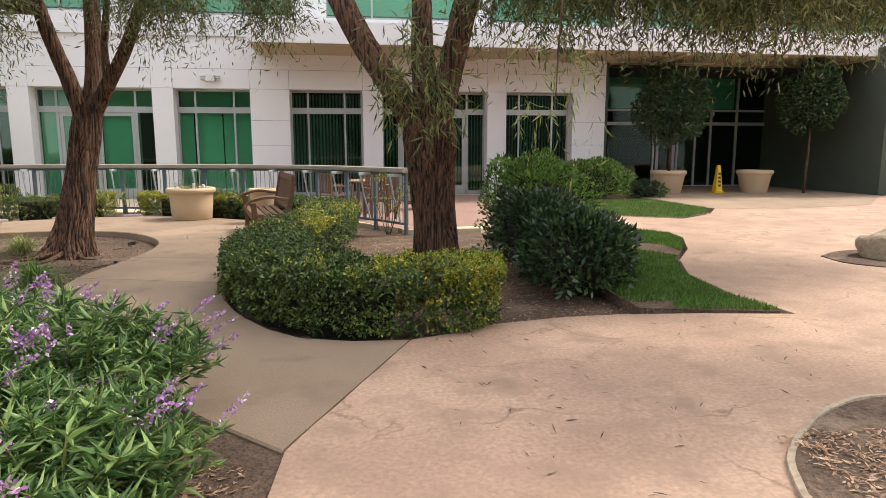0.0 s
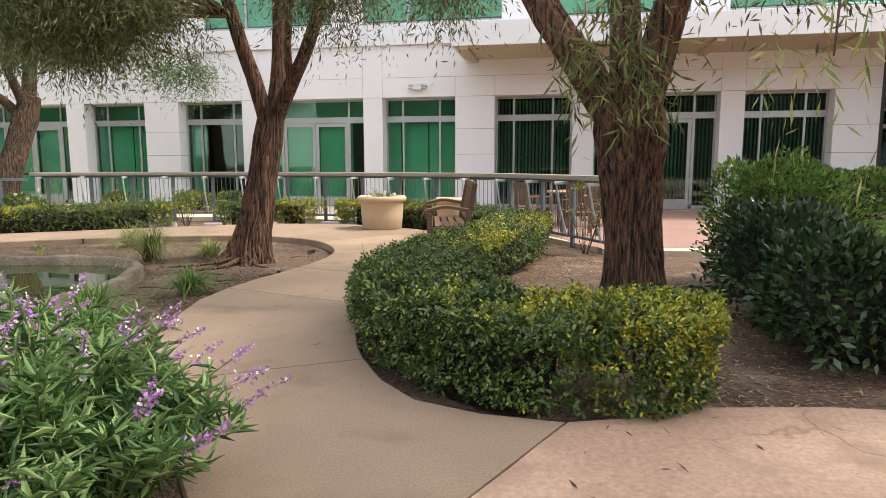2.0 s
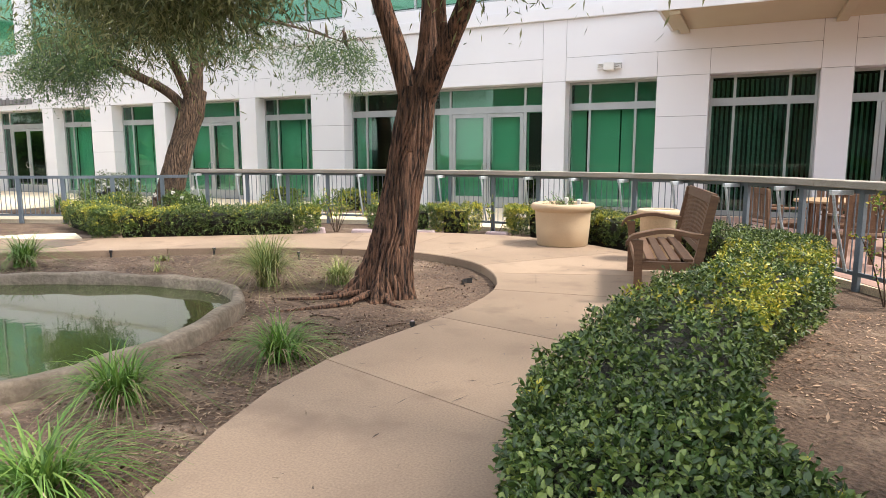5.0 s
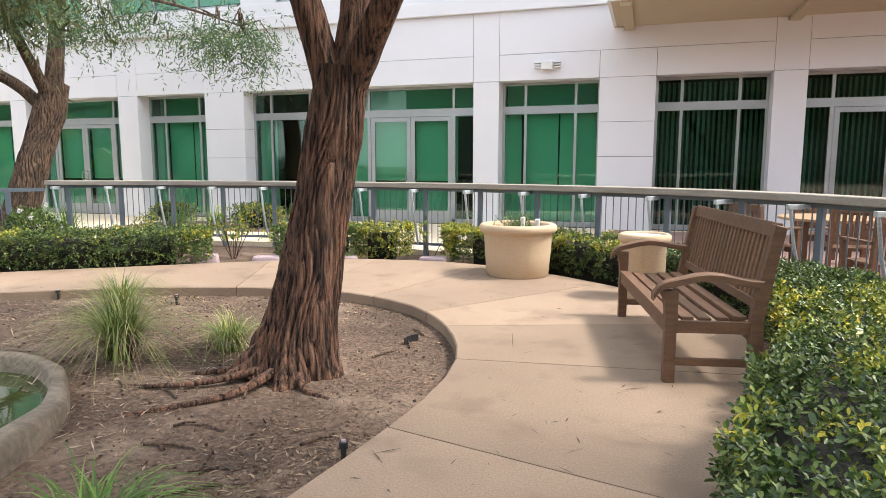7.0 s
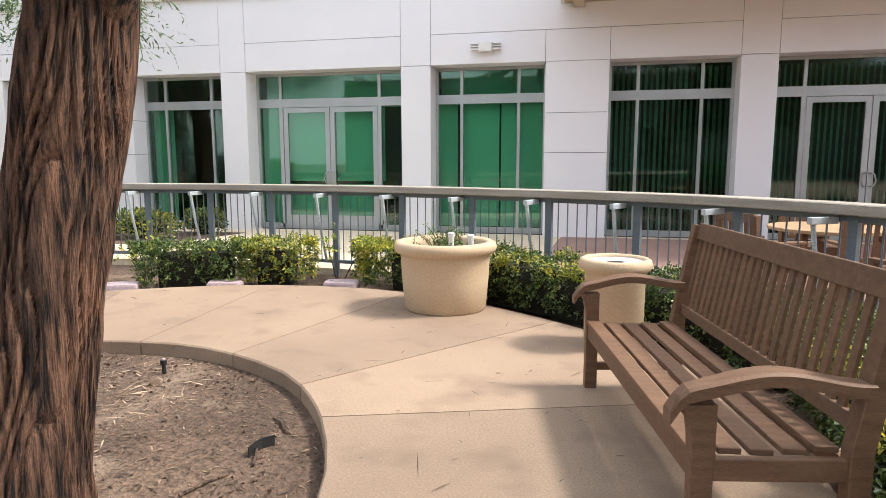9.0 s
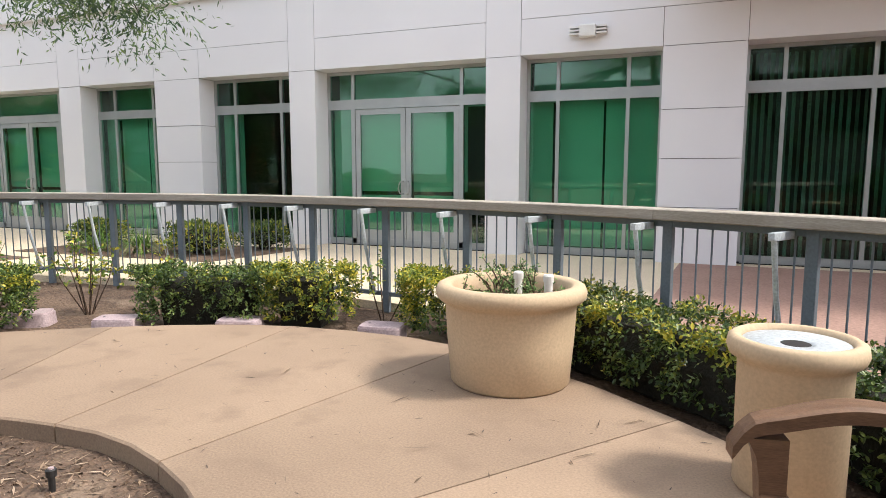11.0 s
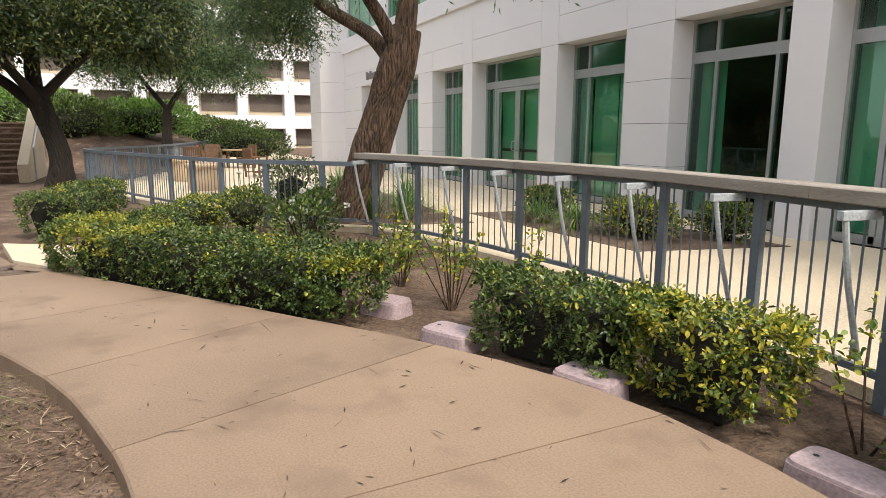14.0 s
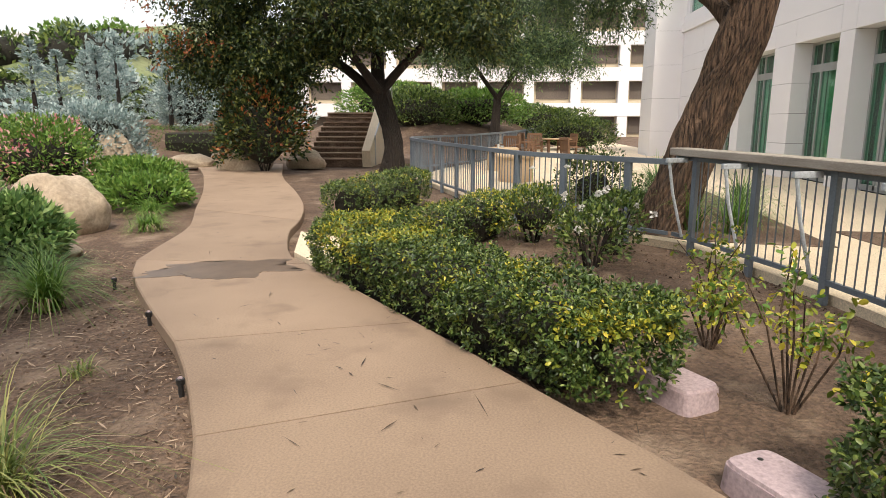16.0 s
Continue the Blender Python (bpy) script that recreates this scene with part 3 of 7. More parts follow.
for k in range(72):
    bm.faces.new((c, rows[0][k], rows[0][(k + 1) % 72]))
for r0, r1 in zip(rows, rows[1:]):
    for k in range(72):
        bm.faces.new((r0[k], r1[k], r1[(k + 1) % 72], r0[(k + 1) % 72]))
ground = part("ground", bm, M["soil"])
tagged(ground, "dry brown garden soil with scattered litter", "ground", kind="structure")

LEFT = [(-21.0, -17.6), (-17.3, -15.6), (-13.0, -13.6), (-9.93, -12.33), (-8.24, -11.62), (-7.0, -11.34), (-6.06, -11.15), (-5.34, -10.77), (-4.37, -10.08), (-3.5, -9.42), (-2.39, -8.79),
        (-1.7, -8.52), (-1.0, -8.32), (-0.36, -8.23), (0.1, -8.24), (0.6, -8.40), (1.15, -8.72), (1.6, -9.25), (1.93, -9.9), (2.07, -10.5), (2.08, -11.2), (1.98, -12.0), (1.86, -12.8), (1.86, -13.5), (2.02, -14.2),
        (2.3, -14.95), (2.9, -15.85), (3.6, -16.75), (4.24, -17.52), (4.56, -17.82)]
RIGHT = [(-21.0, -14.5), (-16.24, -12.93), (-12.57, -11.43), (-10.42, -10.64), (-8.86, -10.24), (-7.9, -10.09), (-6.5, -9.64), (-6.0, -9.28), (-4.91, -8.48), (-3.83, -7.70), (-3.14, -7.22), (-2.5, -6.76),
         (-2.05, -6.46), (-1.2, -6.0), (-0.5, -5.79), (0.4, -5.73), (0.95, -5.8), (1.5, -5.98), (2.16, -6.33), (2.68, -6.69), (3.13, -7.1), (3.68, -7.6), (4.05, -8.4), (4.2, -9.3), (4.2, -10.2),
         (4.05, -10.9), (3.78, -11.6), (3.62, -12.5), (3.60, -13.5), (3.78, -14.55), (4.07, -15.25), (4.45, -15.8), (4.85, -16.0), (5.38, -16.06)]
JOINTS = [((-9.93, -12.33), (-8.86, -10.24)), ((-6.06, -11.15), (-6.0, -9.28)), ((-3.68, -9.49), (-4.2, -7.95)), ((-2.39, -8.79), (-3.14, -7.22)), ((-1.2, -8.36), (-2.0, -6.43)), ((-0.36, -8.23), (-0.51, -5.79)), ((0.52, -8.37), (1.22, -5.87)),
          ((1.35, -8.9), (2.85, -6.82)), ((1.68, -9.35), (4.1, -8.55)), ((2.07, -10.3), (4.15, -10.0)), ((2.05, -11.6), (3.72, -12.0)), ((1.86, -13.0), (3.60, -13.6)), ((2.9, -15.9), (4.07, -15.2))]
LS, RS = spline(LEFT, 900), spline(RIGHT, 900)
path = thing("path", "curved tan concrete garden path with saw-cut joints", "path", kind="structure")


def nearest(S, q):
    return int(np.argmin(((S - np.array(q)) ** 2).sum(1)))


cuts = [(0, 0)] + [(nearest(LS, a), nearest(RS, b)) for a, b in JOINTS] + [(899, 899)]
GAP = 0.005


def slab(i0, i1, j0, j1):
    n = max(4, int(max(i1 - i0, j1 - j0) / 12))
    A = LS[np.linspace(i0, i1, n).round().astype(int)]
    B = RS[np.linspace(j0, j1, n).round().astype(int)]
    g0, g1 = (A[1] - A[0]) + (B[1] - B[0]), (A[-1] - A[-2]) + (B[-1] - B[-2])
    A[0] += g0 / np.linalg.norm(g0) * GAP
    B[0] += g0 / np.linalg.norm(g0) * GAP
    A[-1] -= g1 / np.linalg.norm(g1) * GAP
    B[-1] -= g1 / np.linalg.norm(g1) * GAP
    bm = bmesh.new()
    rows = []
    for a, b in zip(A, B):
        w = b - a
        k = w / np.linalg.norm(w) * 0.012
        prof = [(a, -0.11), (a, -0.012), (a + k, 0)] + [(a + w * t, 0) for t in (0.25, 0.5, 0.75)] + [(b - k, 0), (b, -0.012), (b, -0.11)]
        rows.append([bm.verts.new((q[0], q[1], z)) for q, z in prof])
    for r0, r1 in zip(rows, rows[1:]):
        for k in range(8):
            bm.faces.new((r0[k], r0[k + 1], r1[k + 1], r1[k]))
    bm.faces.new(rows[0])
    bm.faces.new(rows[-1])
    return bm


for (i0, j0), (i1, j1) in zip(cuts, cuts[1:]):
    part("slab", slab(i0, i1, j0, j1), M["concrete"], path)

PLAZA = [(4.572, -17.822), (4.70, -17.53), (4.845, -17.235), (4.985, -16.92), (5.125, -16.63), (5.26, -16.33), (5.39, -16.062), (5.72, -15.95), (6.14, -15.73), (6.78, -15.61), (7.31, -15.60), (8.0, -15.68), (8.86, -15.84), (8.78, -15.02), (8.9, -13.97),
         (9.31, -13.04), (9.93, -12.15), (10.5, -11.0), (10.6, -10.4), (10.11, -9.6), (8.6, -9.0), (8.0, -7.6), (10.0, -7.3), (10.88, -7.5), (12.04, -8.26), (13.2, -7.4), (14.11, -6.1), (15.35, -6.64), (18.65, -5.93), (21.7, -3.0), (34, -3.0), (34, -34), (2.0, -34),
         (2.4, -24), (4.0, -20.5), (4.5, -18.6)]
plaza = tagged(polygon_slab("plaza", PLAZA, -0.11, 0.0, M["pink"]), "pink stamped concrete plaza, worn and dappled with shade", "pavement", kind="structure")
entry = tagged(polygon_slab("pavement", [(14.0, 3.4), (13.9, -5.9), (14.11, -6.1), (15.35, -6.64), (18.65, -5.93), (21.7, -3.0), (21.7, 3.4)], -0.11, 0.004, M["concrete"]), "tan concrete slab before the entrance", "pavement", kind="structure")

FENCE = [(-7.6, -5.24), (-6.4, -4.88), (-5.4, -4.62), (-4.4, -4.45), (-2.5, -4.25), (-0.2, -4.5), (0.7, -4.68), (1.9, -5.08), (3.75, -6.0), (4.72, -6.9), (5.3, -7.77), (5.95, -8.85), (6.1, -9.15)]
FL = spline(FENCE, 400)
patio = [tuple(q) for q in FL[::12]]
tagged(polygon_slab("patio", [(x, y + 0.06) for x, y in patio] + [(7.5, -9.0), (13.4, -4.0), (13.4, 0.3), (3.0, 0.3)] + [(-46, 0.3), (-46, -4.5), (-28, -6.5), (-19.5, -9.0), (-16.5, -9.45), (-12.2, -7.95), (-9.3, -6.85), (-8.3, -5.9)], -0.11, -0.02, M["pale"]), "pale concrete patio behind the railing", "patio", kind="structure")
tagged(polygon_slab("paved_strip", [(2.3, -5.15), (3.75, -5.9), (5.2, -7.3), (6.0, -8.9), (7.5, -8.6), (13.4, -3.8), (13.4, -0.02), (2.6, -0.02)], -0.10, -0.014, M["paver"]), "reddish paving of the seating terrace", "paving", kind="structure")

# ---- building ----
WIN = [("door", -24.45, -21.05), ("win", -20.4, -18.2), ("win", -17.02, -14.88), ("door", -14.28, -10.88), ("win", -10.2, -8.0), ("win", -6.79, -4.59), ("door", -4.0, -0.61),
       ("win", 0.0, 2.23), ("win", 3.41, 5.66), ("door", 6.28, 9.68), ("win", 10.32, 12.58)]
wall = thing("wall_north", "white plastered office facade in large flush panels", "wall", kind="structure")
part("backing", boxes((-27, 13.7, 0.02, 0.5, 3.31, 5.43)), M["joint"], wall)
TOPZ = 4.82
G = 0.005


def panel(x0, x1, z0, z1, y0=0.0, y1=0.56):
    bm = box(bmesh.new(), x0 + G, x1 - G, y0, y1, z0 + G, z1 - G)
    part("panel", bm, M["wall"], wall)


edges = [-27.0] + [v for w in WIN for v in w[1:]] + [13.72]
for a, b in zip(edges[0::2], edges[1::2]):
    part("backing", boxes((a + 0.03, b - 0.03, 0.02, 0.48, -0.1, 3.31)), M["joint"], wall)
    if b - a > 0.9:
        for z0, z1 in ((-0.1, 0.85), (0.85, 1.60), (1.60, 2.35), (2.35, 3.30)):
            panel(a, b, z0, z1)
        panel(a, b, 3.30, 3.88)
    else:
        panel(a, b, -0.1, 3.30)
        panel(a, b, 3.30, TOPZ)
for k, x0, x1 in WIN:
    panel(x0, x1, 3.30, 3.88, 0.0, 0.56)
tops = [-27.0, -24.45, -21.05, -20.4, -14.88, -14.28, -10.88, -10.2, -4.59, -4.0, -0.61, 0.0, 5.66, 6.28, 9.68, 10.32, 13.72]
for a, b in zip(tops, tops[1:]):
    if b - a > 0.9:
        panel(a, b, 3.88, TOPZ)
# ledge and upper storey
part("ledge", boxes((-27.0, 13.7, -0.10, 0.4, TOPZ, TOPZ + 0.30), bevel=0.015), M["wall"], wall)
part("ledge", boxes((-27.0, 13.7, -0.04, 0.4, TOPZ + 0.30, TOPZ + 0.62), bevel=0.01), M["wall"], wall)
x = -27.0
upper = []
while x < 33:
    upper.append((x + 0.4, x + 4.6))
    x += 5.2
for a, b in upper:
    if b > 33:
        continue
    part("panel", boxes((a - 0.4, a, 0.04, 0.5, 5.44, 8.2)), M["wall"], wall)
    part("panel", boxes((b, b + 0.6, 0.04, 0.5, 5.44, 8.2)), M["wall"], wall)
part("panel", boxes((-27.0, 33, 0.04, 0.5, 8.2, 10.4)), M["wall"], wall)
part("panel", boxes((13.72, 33, 0.04, 0.5, 4.4, 5.44)), M["wall"], wall)
part("parapet", boxes((-27.0, 33, -0.06, 0.6, 10.4, 10.7), bevel=0.02), M["wall"], wall)
for i, (a, b) in enumerate(upper):
    if b > 33:
        continue
    w = thing("window_upper", "upper-storey ribbon window with green tinted glass", "window", kind="structure")
    for q in range(4):
        part("mullion", boxes((a + (b - a) * q / 3 - 0.03, a + (b - a) * q / 3 + 0.03, 0.12, 0.22, 5.44, 8.2)), M["alu"], w)
    part("rail", boxes((a, b, 0.13, 0.21, 5.44, 5.52)), M["alu"], w)
    for q in range(3):
        part("pane", boxes((a + (b - a) * q / 3 + 0.03, a + (b - a) * (q + 1) / 3 - 0.03, 0.165, 0.169, 5.52, 8.2)), M["glass"], w)
    part("blind", boxes((a, b, 0.3, 0.32, 5.6, 8.2)), M["blind"], w)
# pier at the far corner and the side beyond
for z0, z1 in ((-0.1, 1.0), (1.0, 2.3), (2.3, 3.6), (3.6, 4.9), (4.9, 6.3), (6.3, 8.3), (8.3, 10.6)):
    part("panel", boxes((-29.0, -27.0, -1.1, 0.5, z0 + G, z1 - G)), M["wall"], wall)
part("backing", boxes((-28.98, -27.02, -1.08, 0.5, -0.1, 10.5)), M["joint"], wall)
part("panel", boxes((-29.0, -28.6, 0.5, 9, -0.1, 10.6)), M["wall"], wall)
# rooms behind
room = thing("rooms", "office rooms behind the glazing, dimness painted in near-black colour", "room", kind="structure")
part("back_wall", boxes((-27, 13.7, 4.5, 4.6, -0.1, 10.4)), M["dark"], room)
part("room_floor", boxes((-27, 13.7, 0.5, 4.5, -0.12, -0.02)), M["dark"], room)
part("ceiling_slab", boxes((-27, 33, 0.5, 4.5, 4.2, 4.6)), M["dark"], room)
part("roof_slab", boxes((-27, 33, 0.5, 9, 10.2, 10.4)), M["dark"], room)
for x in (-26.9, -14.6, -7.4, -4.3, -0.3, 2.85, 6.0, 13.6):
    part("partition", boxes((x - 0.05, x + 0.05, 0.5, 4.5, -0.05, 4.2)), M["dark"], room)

BLIND = {-20.4: "shade", -17.02: "shade", -10.2: "shade", -6.79: "open", 0.0: "shade", 3.41: "vertical", 10.32: "vertical", -24.45: "open", -14.28: "half", -4.0: "shade", 6.28: "vertical"}
NAMES = iter(range(1, 40))


def glazing(kind, x0, x1):
    mode = BLIND[x0]
    w = thing("%s_%d" % ("window" if kind == "win" else "door", next(NAMES)),
              {"shade": "green tinted window with pale shades drawn inside", "open": "dark green tinted window with open curtains",
               "half": "green tinted double door with part-drawn blinds", "vertical": "dark tinted window with vertical slat blinds"}[mode] if kind == "win"
              else "aluminium double glass door with sidelights and transom, green tinted", "window" if kind == "win" else "door", kind="structure")
    Y0, Y1 = 0.43, 0.51
    z_t, z_h = 2.68, 3.26      # transom bar, head
    f = 0.055

    def bar(a, b, c, d, name="frame", y0=Y0, y1=Y1):
        part(name, boxes((a, b, y0, y1, c, d)), M["alu"], w)

    bar(x0, x0 + f, 0, 3.30)
    bar(x1 - f, x1, 0, 3.30)
    bar(x0 + f, x1 - f, z_h - 0.02, 3.30)
    bar(x0 + f, x1 - f, z_t - 0.09, z_t + 0.09, "transom")
    bar(x0 + f, x1 - f, -0.02, 0.10, "sill")
    if kind == "win":
        xs = [x0 + f, x0 + 0.54, x0 + 1.69, x1 - f]
        for x in xs[1:3]:
            bar(x - 0.03, x + 0.03, 0.10, z_t - 0.09, "mullion")
            bar(x - 0.03, x + 0.03, z_t + 0.09, z_h - 0.02, "mullion")
        for a, b in zip(xs, xs[1:]):
            part("pane", boxes((a, b, 0.465, 0.469, 0.10, z_t - 0.09)), M["glass" if mode != "vertical" else "dark_glass"], w)
            part("pane", boxes((a, b, 0.465, 0.469, z_t + 0.09, z_h - 0.02)), M["glass" if mode != "vertical" else "dark_glass"], w)
    else:
        xs = [x0 + f, x0 + 0.56, x1 - 0.60, x1 - f]
        for x in xs[1:3]:
            bar(x - 0.04, x + 0.04, 0.0, z_t - 0.09, "mullion")
            bar(x - 0.03, x + 0.03, z_t + 0.09, z_h - 0.02, "mullion")
        gl = M["glass" if mode != "vertical" else "dark_glass"]
        for a, b in zip(xs, xs[1:]):
            part("pane", boxes((a, b, 0.465, 0.469, z_t + 0.09, z_h - 0.02)), gl, w)
        part("pane", boxes((xs[0], xs[1] - 0.04, 0.465, 0.469, 0.10, z_t - 0.09)), gl, w)
        part("pane", boxes((xs[2] + 0.04, xs[3], 0.465, 0.469, 0.10, z_t - 0.09)), gl, w)
        mid = (xs[1] + xs[2]) / 2
        for a, b, hx in ((xs[1] + 0.05, mid - 0.006, mid - 0.12), (mid + 0.006, xs[2] - 0.05, mid + 0.12)):
            leaf = part("door_leaf", boxes((a, a + 0.10, 0.445, 0.49, 0.02, z_t - 0.1), (b - 0.10, b, 0.445, 0.49, 0.02, z_t - 0.1), (a + 0.1, b - 0.1, 0.445, 0.49, z_t - 0.2, z_t - 0.1), (a + 0.1, b - 0.1, 0.445, 0.49, 0.02, 0.28)), M["alu"], w)
            part("pane", boxes((a + 0.1, b - 0.1, 0.467, 0.471, 0.28, z_t - 0.2)), gl, leaf)
            bm = bmesh.new()
            s = 1 if hx > mid else -1
            tube(bm, [(hx - s * 0.07, 0.45, 0.98), (hx - s * 0.07, 0.37, 0.98), (hx - s * 0.03, 0.355, 1.0), (hx, 0.35, 1.08), (hx - s * 0.03, 0.355, 1.2), (hx - s * 0.07, 0.37, 1.22), (hx - s * 0.07, 0.45, 1.22)], 0.014, 8)
            part("handle", bm, M["steel"], leaf, "curved steel pull handle", smooth=True)
    # blinds
    if mode in ("shade", "half"):
        spans = [(x0 + 0.02, x0 + 0.42), (x0 + 0.50, x0 + 1.28), (x0 + 1.32, x1 - 0.04)] if mode == "shade" and kind == "win" else [(x0 + 0.02, x0 + 0.5), (x0 + 0.6, (x0 + x1) / 2 - 0.05), ((x0 + x1) / 2 + 0.05, x1 - 0.55)]
        for a, b in spans:
            part("shade", boxes((a, b, 0.64, 0.65, 0.1, 2.66) if kind == "win" else (a, b, 0.64, 0.65, 0.1 if a < x0 + 0.3 else 1.02, 2.6)), M["blind"], w)
        if kind == "door":
            for a in (x0 + 0.6, (x0 + x1) / 2 + 0.05):
                part("shade", boxes((a, a + 1.0, 0.64, 0.65, 0.1, 0.95)), M["blind"], w)
    if mode in ("shade", "half"):
        # Added sheet gives the transom the green it would get by reflection.
        part("valance", boxes((x0 + 0.02, x1 - 0.02, 0.86, 0.87, 2.6, 3.3)), M["blind"], w)
    elif mode == "vertical":
        n = int((x1 - x0) / 0.105)
        for i in range(n):
            cx = x0 + 0.07 + i * 0.105
            bm = box(bmesh.new(), -0.042, 0.042, -0.002, 0.002, 0.08, 3.2, pose(cx, 0.66, 0, 0, 0, 48 + rng.normal(0, 5)))
            part("slat", bm, M["slat"], w)
    elif mode == "open" and kind == "win":
        bm = bmesh.new()
        for i in range(10):
            cx = x0 + 0.08 + i * 0.05
            box(bm, -0.03, 0.03, -0.002, 0.002, 0.08, 2.6, pose(cx, 0.66, 0, 0, 0, 40))
        part("curtain", bm, M["blind"], w)
    return w


for k, a, b in WIN:
    glazing(k, a, b)

# wall lamp over one window
wl_ = thing("wall_lamp", "white bulkhead wall lamp with louvred wings", "lamp", at=pose(1.10, 0, 3.60))
part("body", boxes((-0.13, 0.13, -0.16, 0.0, -0.10, 0.09), bevel=0.025), M["white"], wl_)
for s in (-1, 1):
    for q in range(3):
        part("fin", boxes((min(s * 0.13, s * 0.29), max(s * 0.13, s * 0.29), -0.10, 0.0, -0.05 + q * 0.05, -0.025 + q * 0.05)), M["white"], wl_)

# canopy along the right half of the facade
can = thing("canopy", "projecting white canopy with beige soffit and small outriggers", "canopy", kind="structure")
part("soffit", boxes((2.56, 22.6, -2.3, -0.01, 4.335, 4.40)), M["soffit"], can)
part("fascia", boxes((2.5, 22.6, -2.36, -2.3, 4.33, 4.93), bevel=0.008), M["wall"], can)
part("fascia", boxes((2.5, 2.56, -2.3, -0.01, 4.33, 4.93)), M["wall"], can)
part("roof", boxes((2.56, 22.6, -2.3, -0.11, 4.40, 4.90)), M["wall"], can)
for i in range(7):
    x = 2.83 + i * 3.14
    part("outrigger", boxes((x - 0.105, x + 0.105, -2.28, -0.01, 4.245, 4.333), bevel=0.01), M["soffit"], can)
    part("lamp", boxes((x - 0.16, x - 0.12, -0.10, -0.01, 4.25, 4.30), bevel=0.006), M["white"], can, "small pale spotlight beside the outrigger")

# ---- entrance recess ----
ent = thing("wall_entrance", "recessed entrance with dark glazing and a grey-green side wall", "wall", kind="structure")
# The wall's far end and the lobby ceiling are unseen, added against stray light.
part("side_wall", boxes((21.7, 22.1, -2.9, 6.6, -0.1, 4.6)), M["olive"], ent)
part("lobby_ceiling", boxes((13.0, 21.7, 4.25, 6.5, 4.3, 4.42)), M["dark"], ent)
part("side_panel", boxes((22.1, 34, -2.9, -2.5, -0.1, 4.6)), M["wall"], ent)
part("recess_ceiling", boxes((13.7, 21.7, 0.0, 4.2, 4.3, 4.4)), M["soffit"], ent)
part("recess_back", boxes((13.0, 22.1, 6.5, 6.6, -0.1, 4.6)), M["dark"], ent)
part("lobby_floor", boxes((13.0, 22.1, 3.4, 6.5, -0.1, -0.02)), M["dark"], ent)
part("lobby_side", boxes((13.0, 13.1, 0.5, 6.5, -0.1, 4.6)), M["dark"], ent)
for y in (0.06, 0.9, 1.8, 2.8):
    part("frame", boxes((13.74, 13.82, y - 0.03, y + 0.03, 0, 4.3)), M["black"], ent)
for z in (0.0, 2.2, 3.1):
    part("frame", boxes((13.74, 13.82, 0.06, 2.9, z, z + 0.06)), M["black"], ent)
for y0, y1 in ((0.1, 0.87), (0.93, 1.77), (1.83, 2.77)):
    part("pane", boxes((13.775, 13.78, y0, y1, 0.06, 4.3)), M["dark_glass"], ent)
for x0, x1, z0, z1, gm in ((13.9, 17.0, 2.95, 4.3, "glass"), (17.0, 18.75, 2.95, 4.3, "glass"), (18.75, 20.5, 2.95, 4.3, "glass"), (20.5, 21.7, 2.95, 4.3, "dark_glass"),
                           (13.9, 17.0, 0.0, 2.9, "dark_glass"), (17.0, 18.0, 0.0, 2.9, "dark_glass"), (18.0, 18.75, 0.0, 2.9, "dark_glass"), (18.75, 19.4, 0, 2.9, "dark_glass"), (19.4, 20.5, 0, 2.9, "dark_glass"), (20.5, 21.7, 0, 2.9, "dark_glass")):
    part("pane", boxes((x0 + 0.04, x1 - 0.04, 3.0, 3.005, z0 + 0.04, z1)), M[gm], ent)
    part("frame", boxes((x0 - 0.04, x0 + 0.04, 2.95, 3.05, z0, z1), (x0 + 0.04, x1 - 0.04, 2.95, 3.05, z0 - 0.04, z0 + 0.04)), M["alu"], ent)
for x0 in (13.9, 17.0, 18.75):
    part("shade", boxes((x0 + 0.05, x0 + 1.68 if x0 > 14 else 16.95, 3.12, 3.13, 3.02, 4.3)), M["blind"], ent)
part("frame", boxes((13.9, 21.7, 2.94, 3.06, 2.38, 2.50)), M["alu"], ent)
door = part("door_leaf", boxes((17.12, 17.24, 2.96, 3.04, 0.02, 2.36), (17.8, 17.92, 2.96, 3.04, 0.02, 2.36), (17.24, 17.8, 2.96, 3.04, 2.22, 2.36), (17.24, 17.8, 2.96, 3.04, 0.02, 0.3)), M["alu"], ent)
lampt = thing("pendant_lamp", "small glowing warm pendant lamp inside the lobby", "lamp", at=pose(19.3, 4.4, 2.45))
part("bulb", lathe([(0.01, -0.12), (0.09, -0.08), (0.11, 0.02), (0.06, 0.12), (0.01, 0.14)], 16), M["lamp_on"], lampt, smooth=True)
bm = bmesh.new()
tube(bm, [(0, 0, 0.14), (0, 0, 1.9)], 0.008, 6)
part("cord", bm, M["black"], lampt)

# ---- railing ----
rail = thing("railing", "blue-grey steel railing with a broad weathered timber top", "railing")
seg = np.concatenate([[0], np.cumsum(np.linalg.norm(np.diff(FL, axis=0), axis=1))])
LEN = seg[-1]
TF = np.gradient(FL, axis=0)
TF /= np.linalg.norm(TF, axis=1, keepdims=True)


def on_fence(s):
    q = [np.interp(s, seg, FL[:, k]) for k in (0, 1)]
    t = [np.interp(s, seg, TF[:, k]) for k in (0, 1)]
    return q[0], q[1], math.atan2(t[1], t[0])


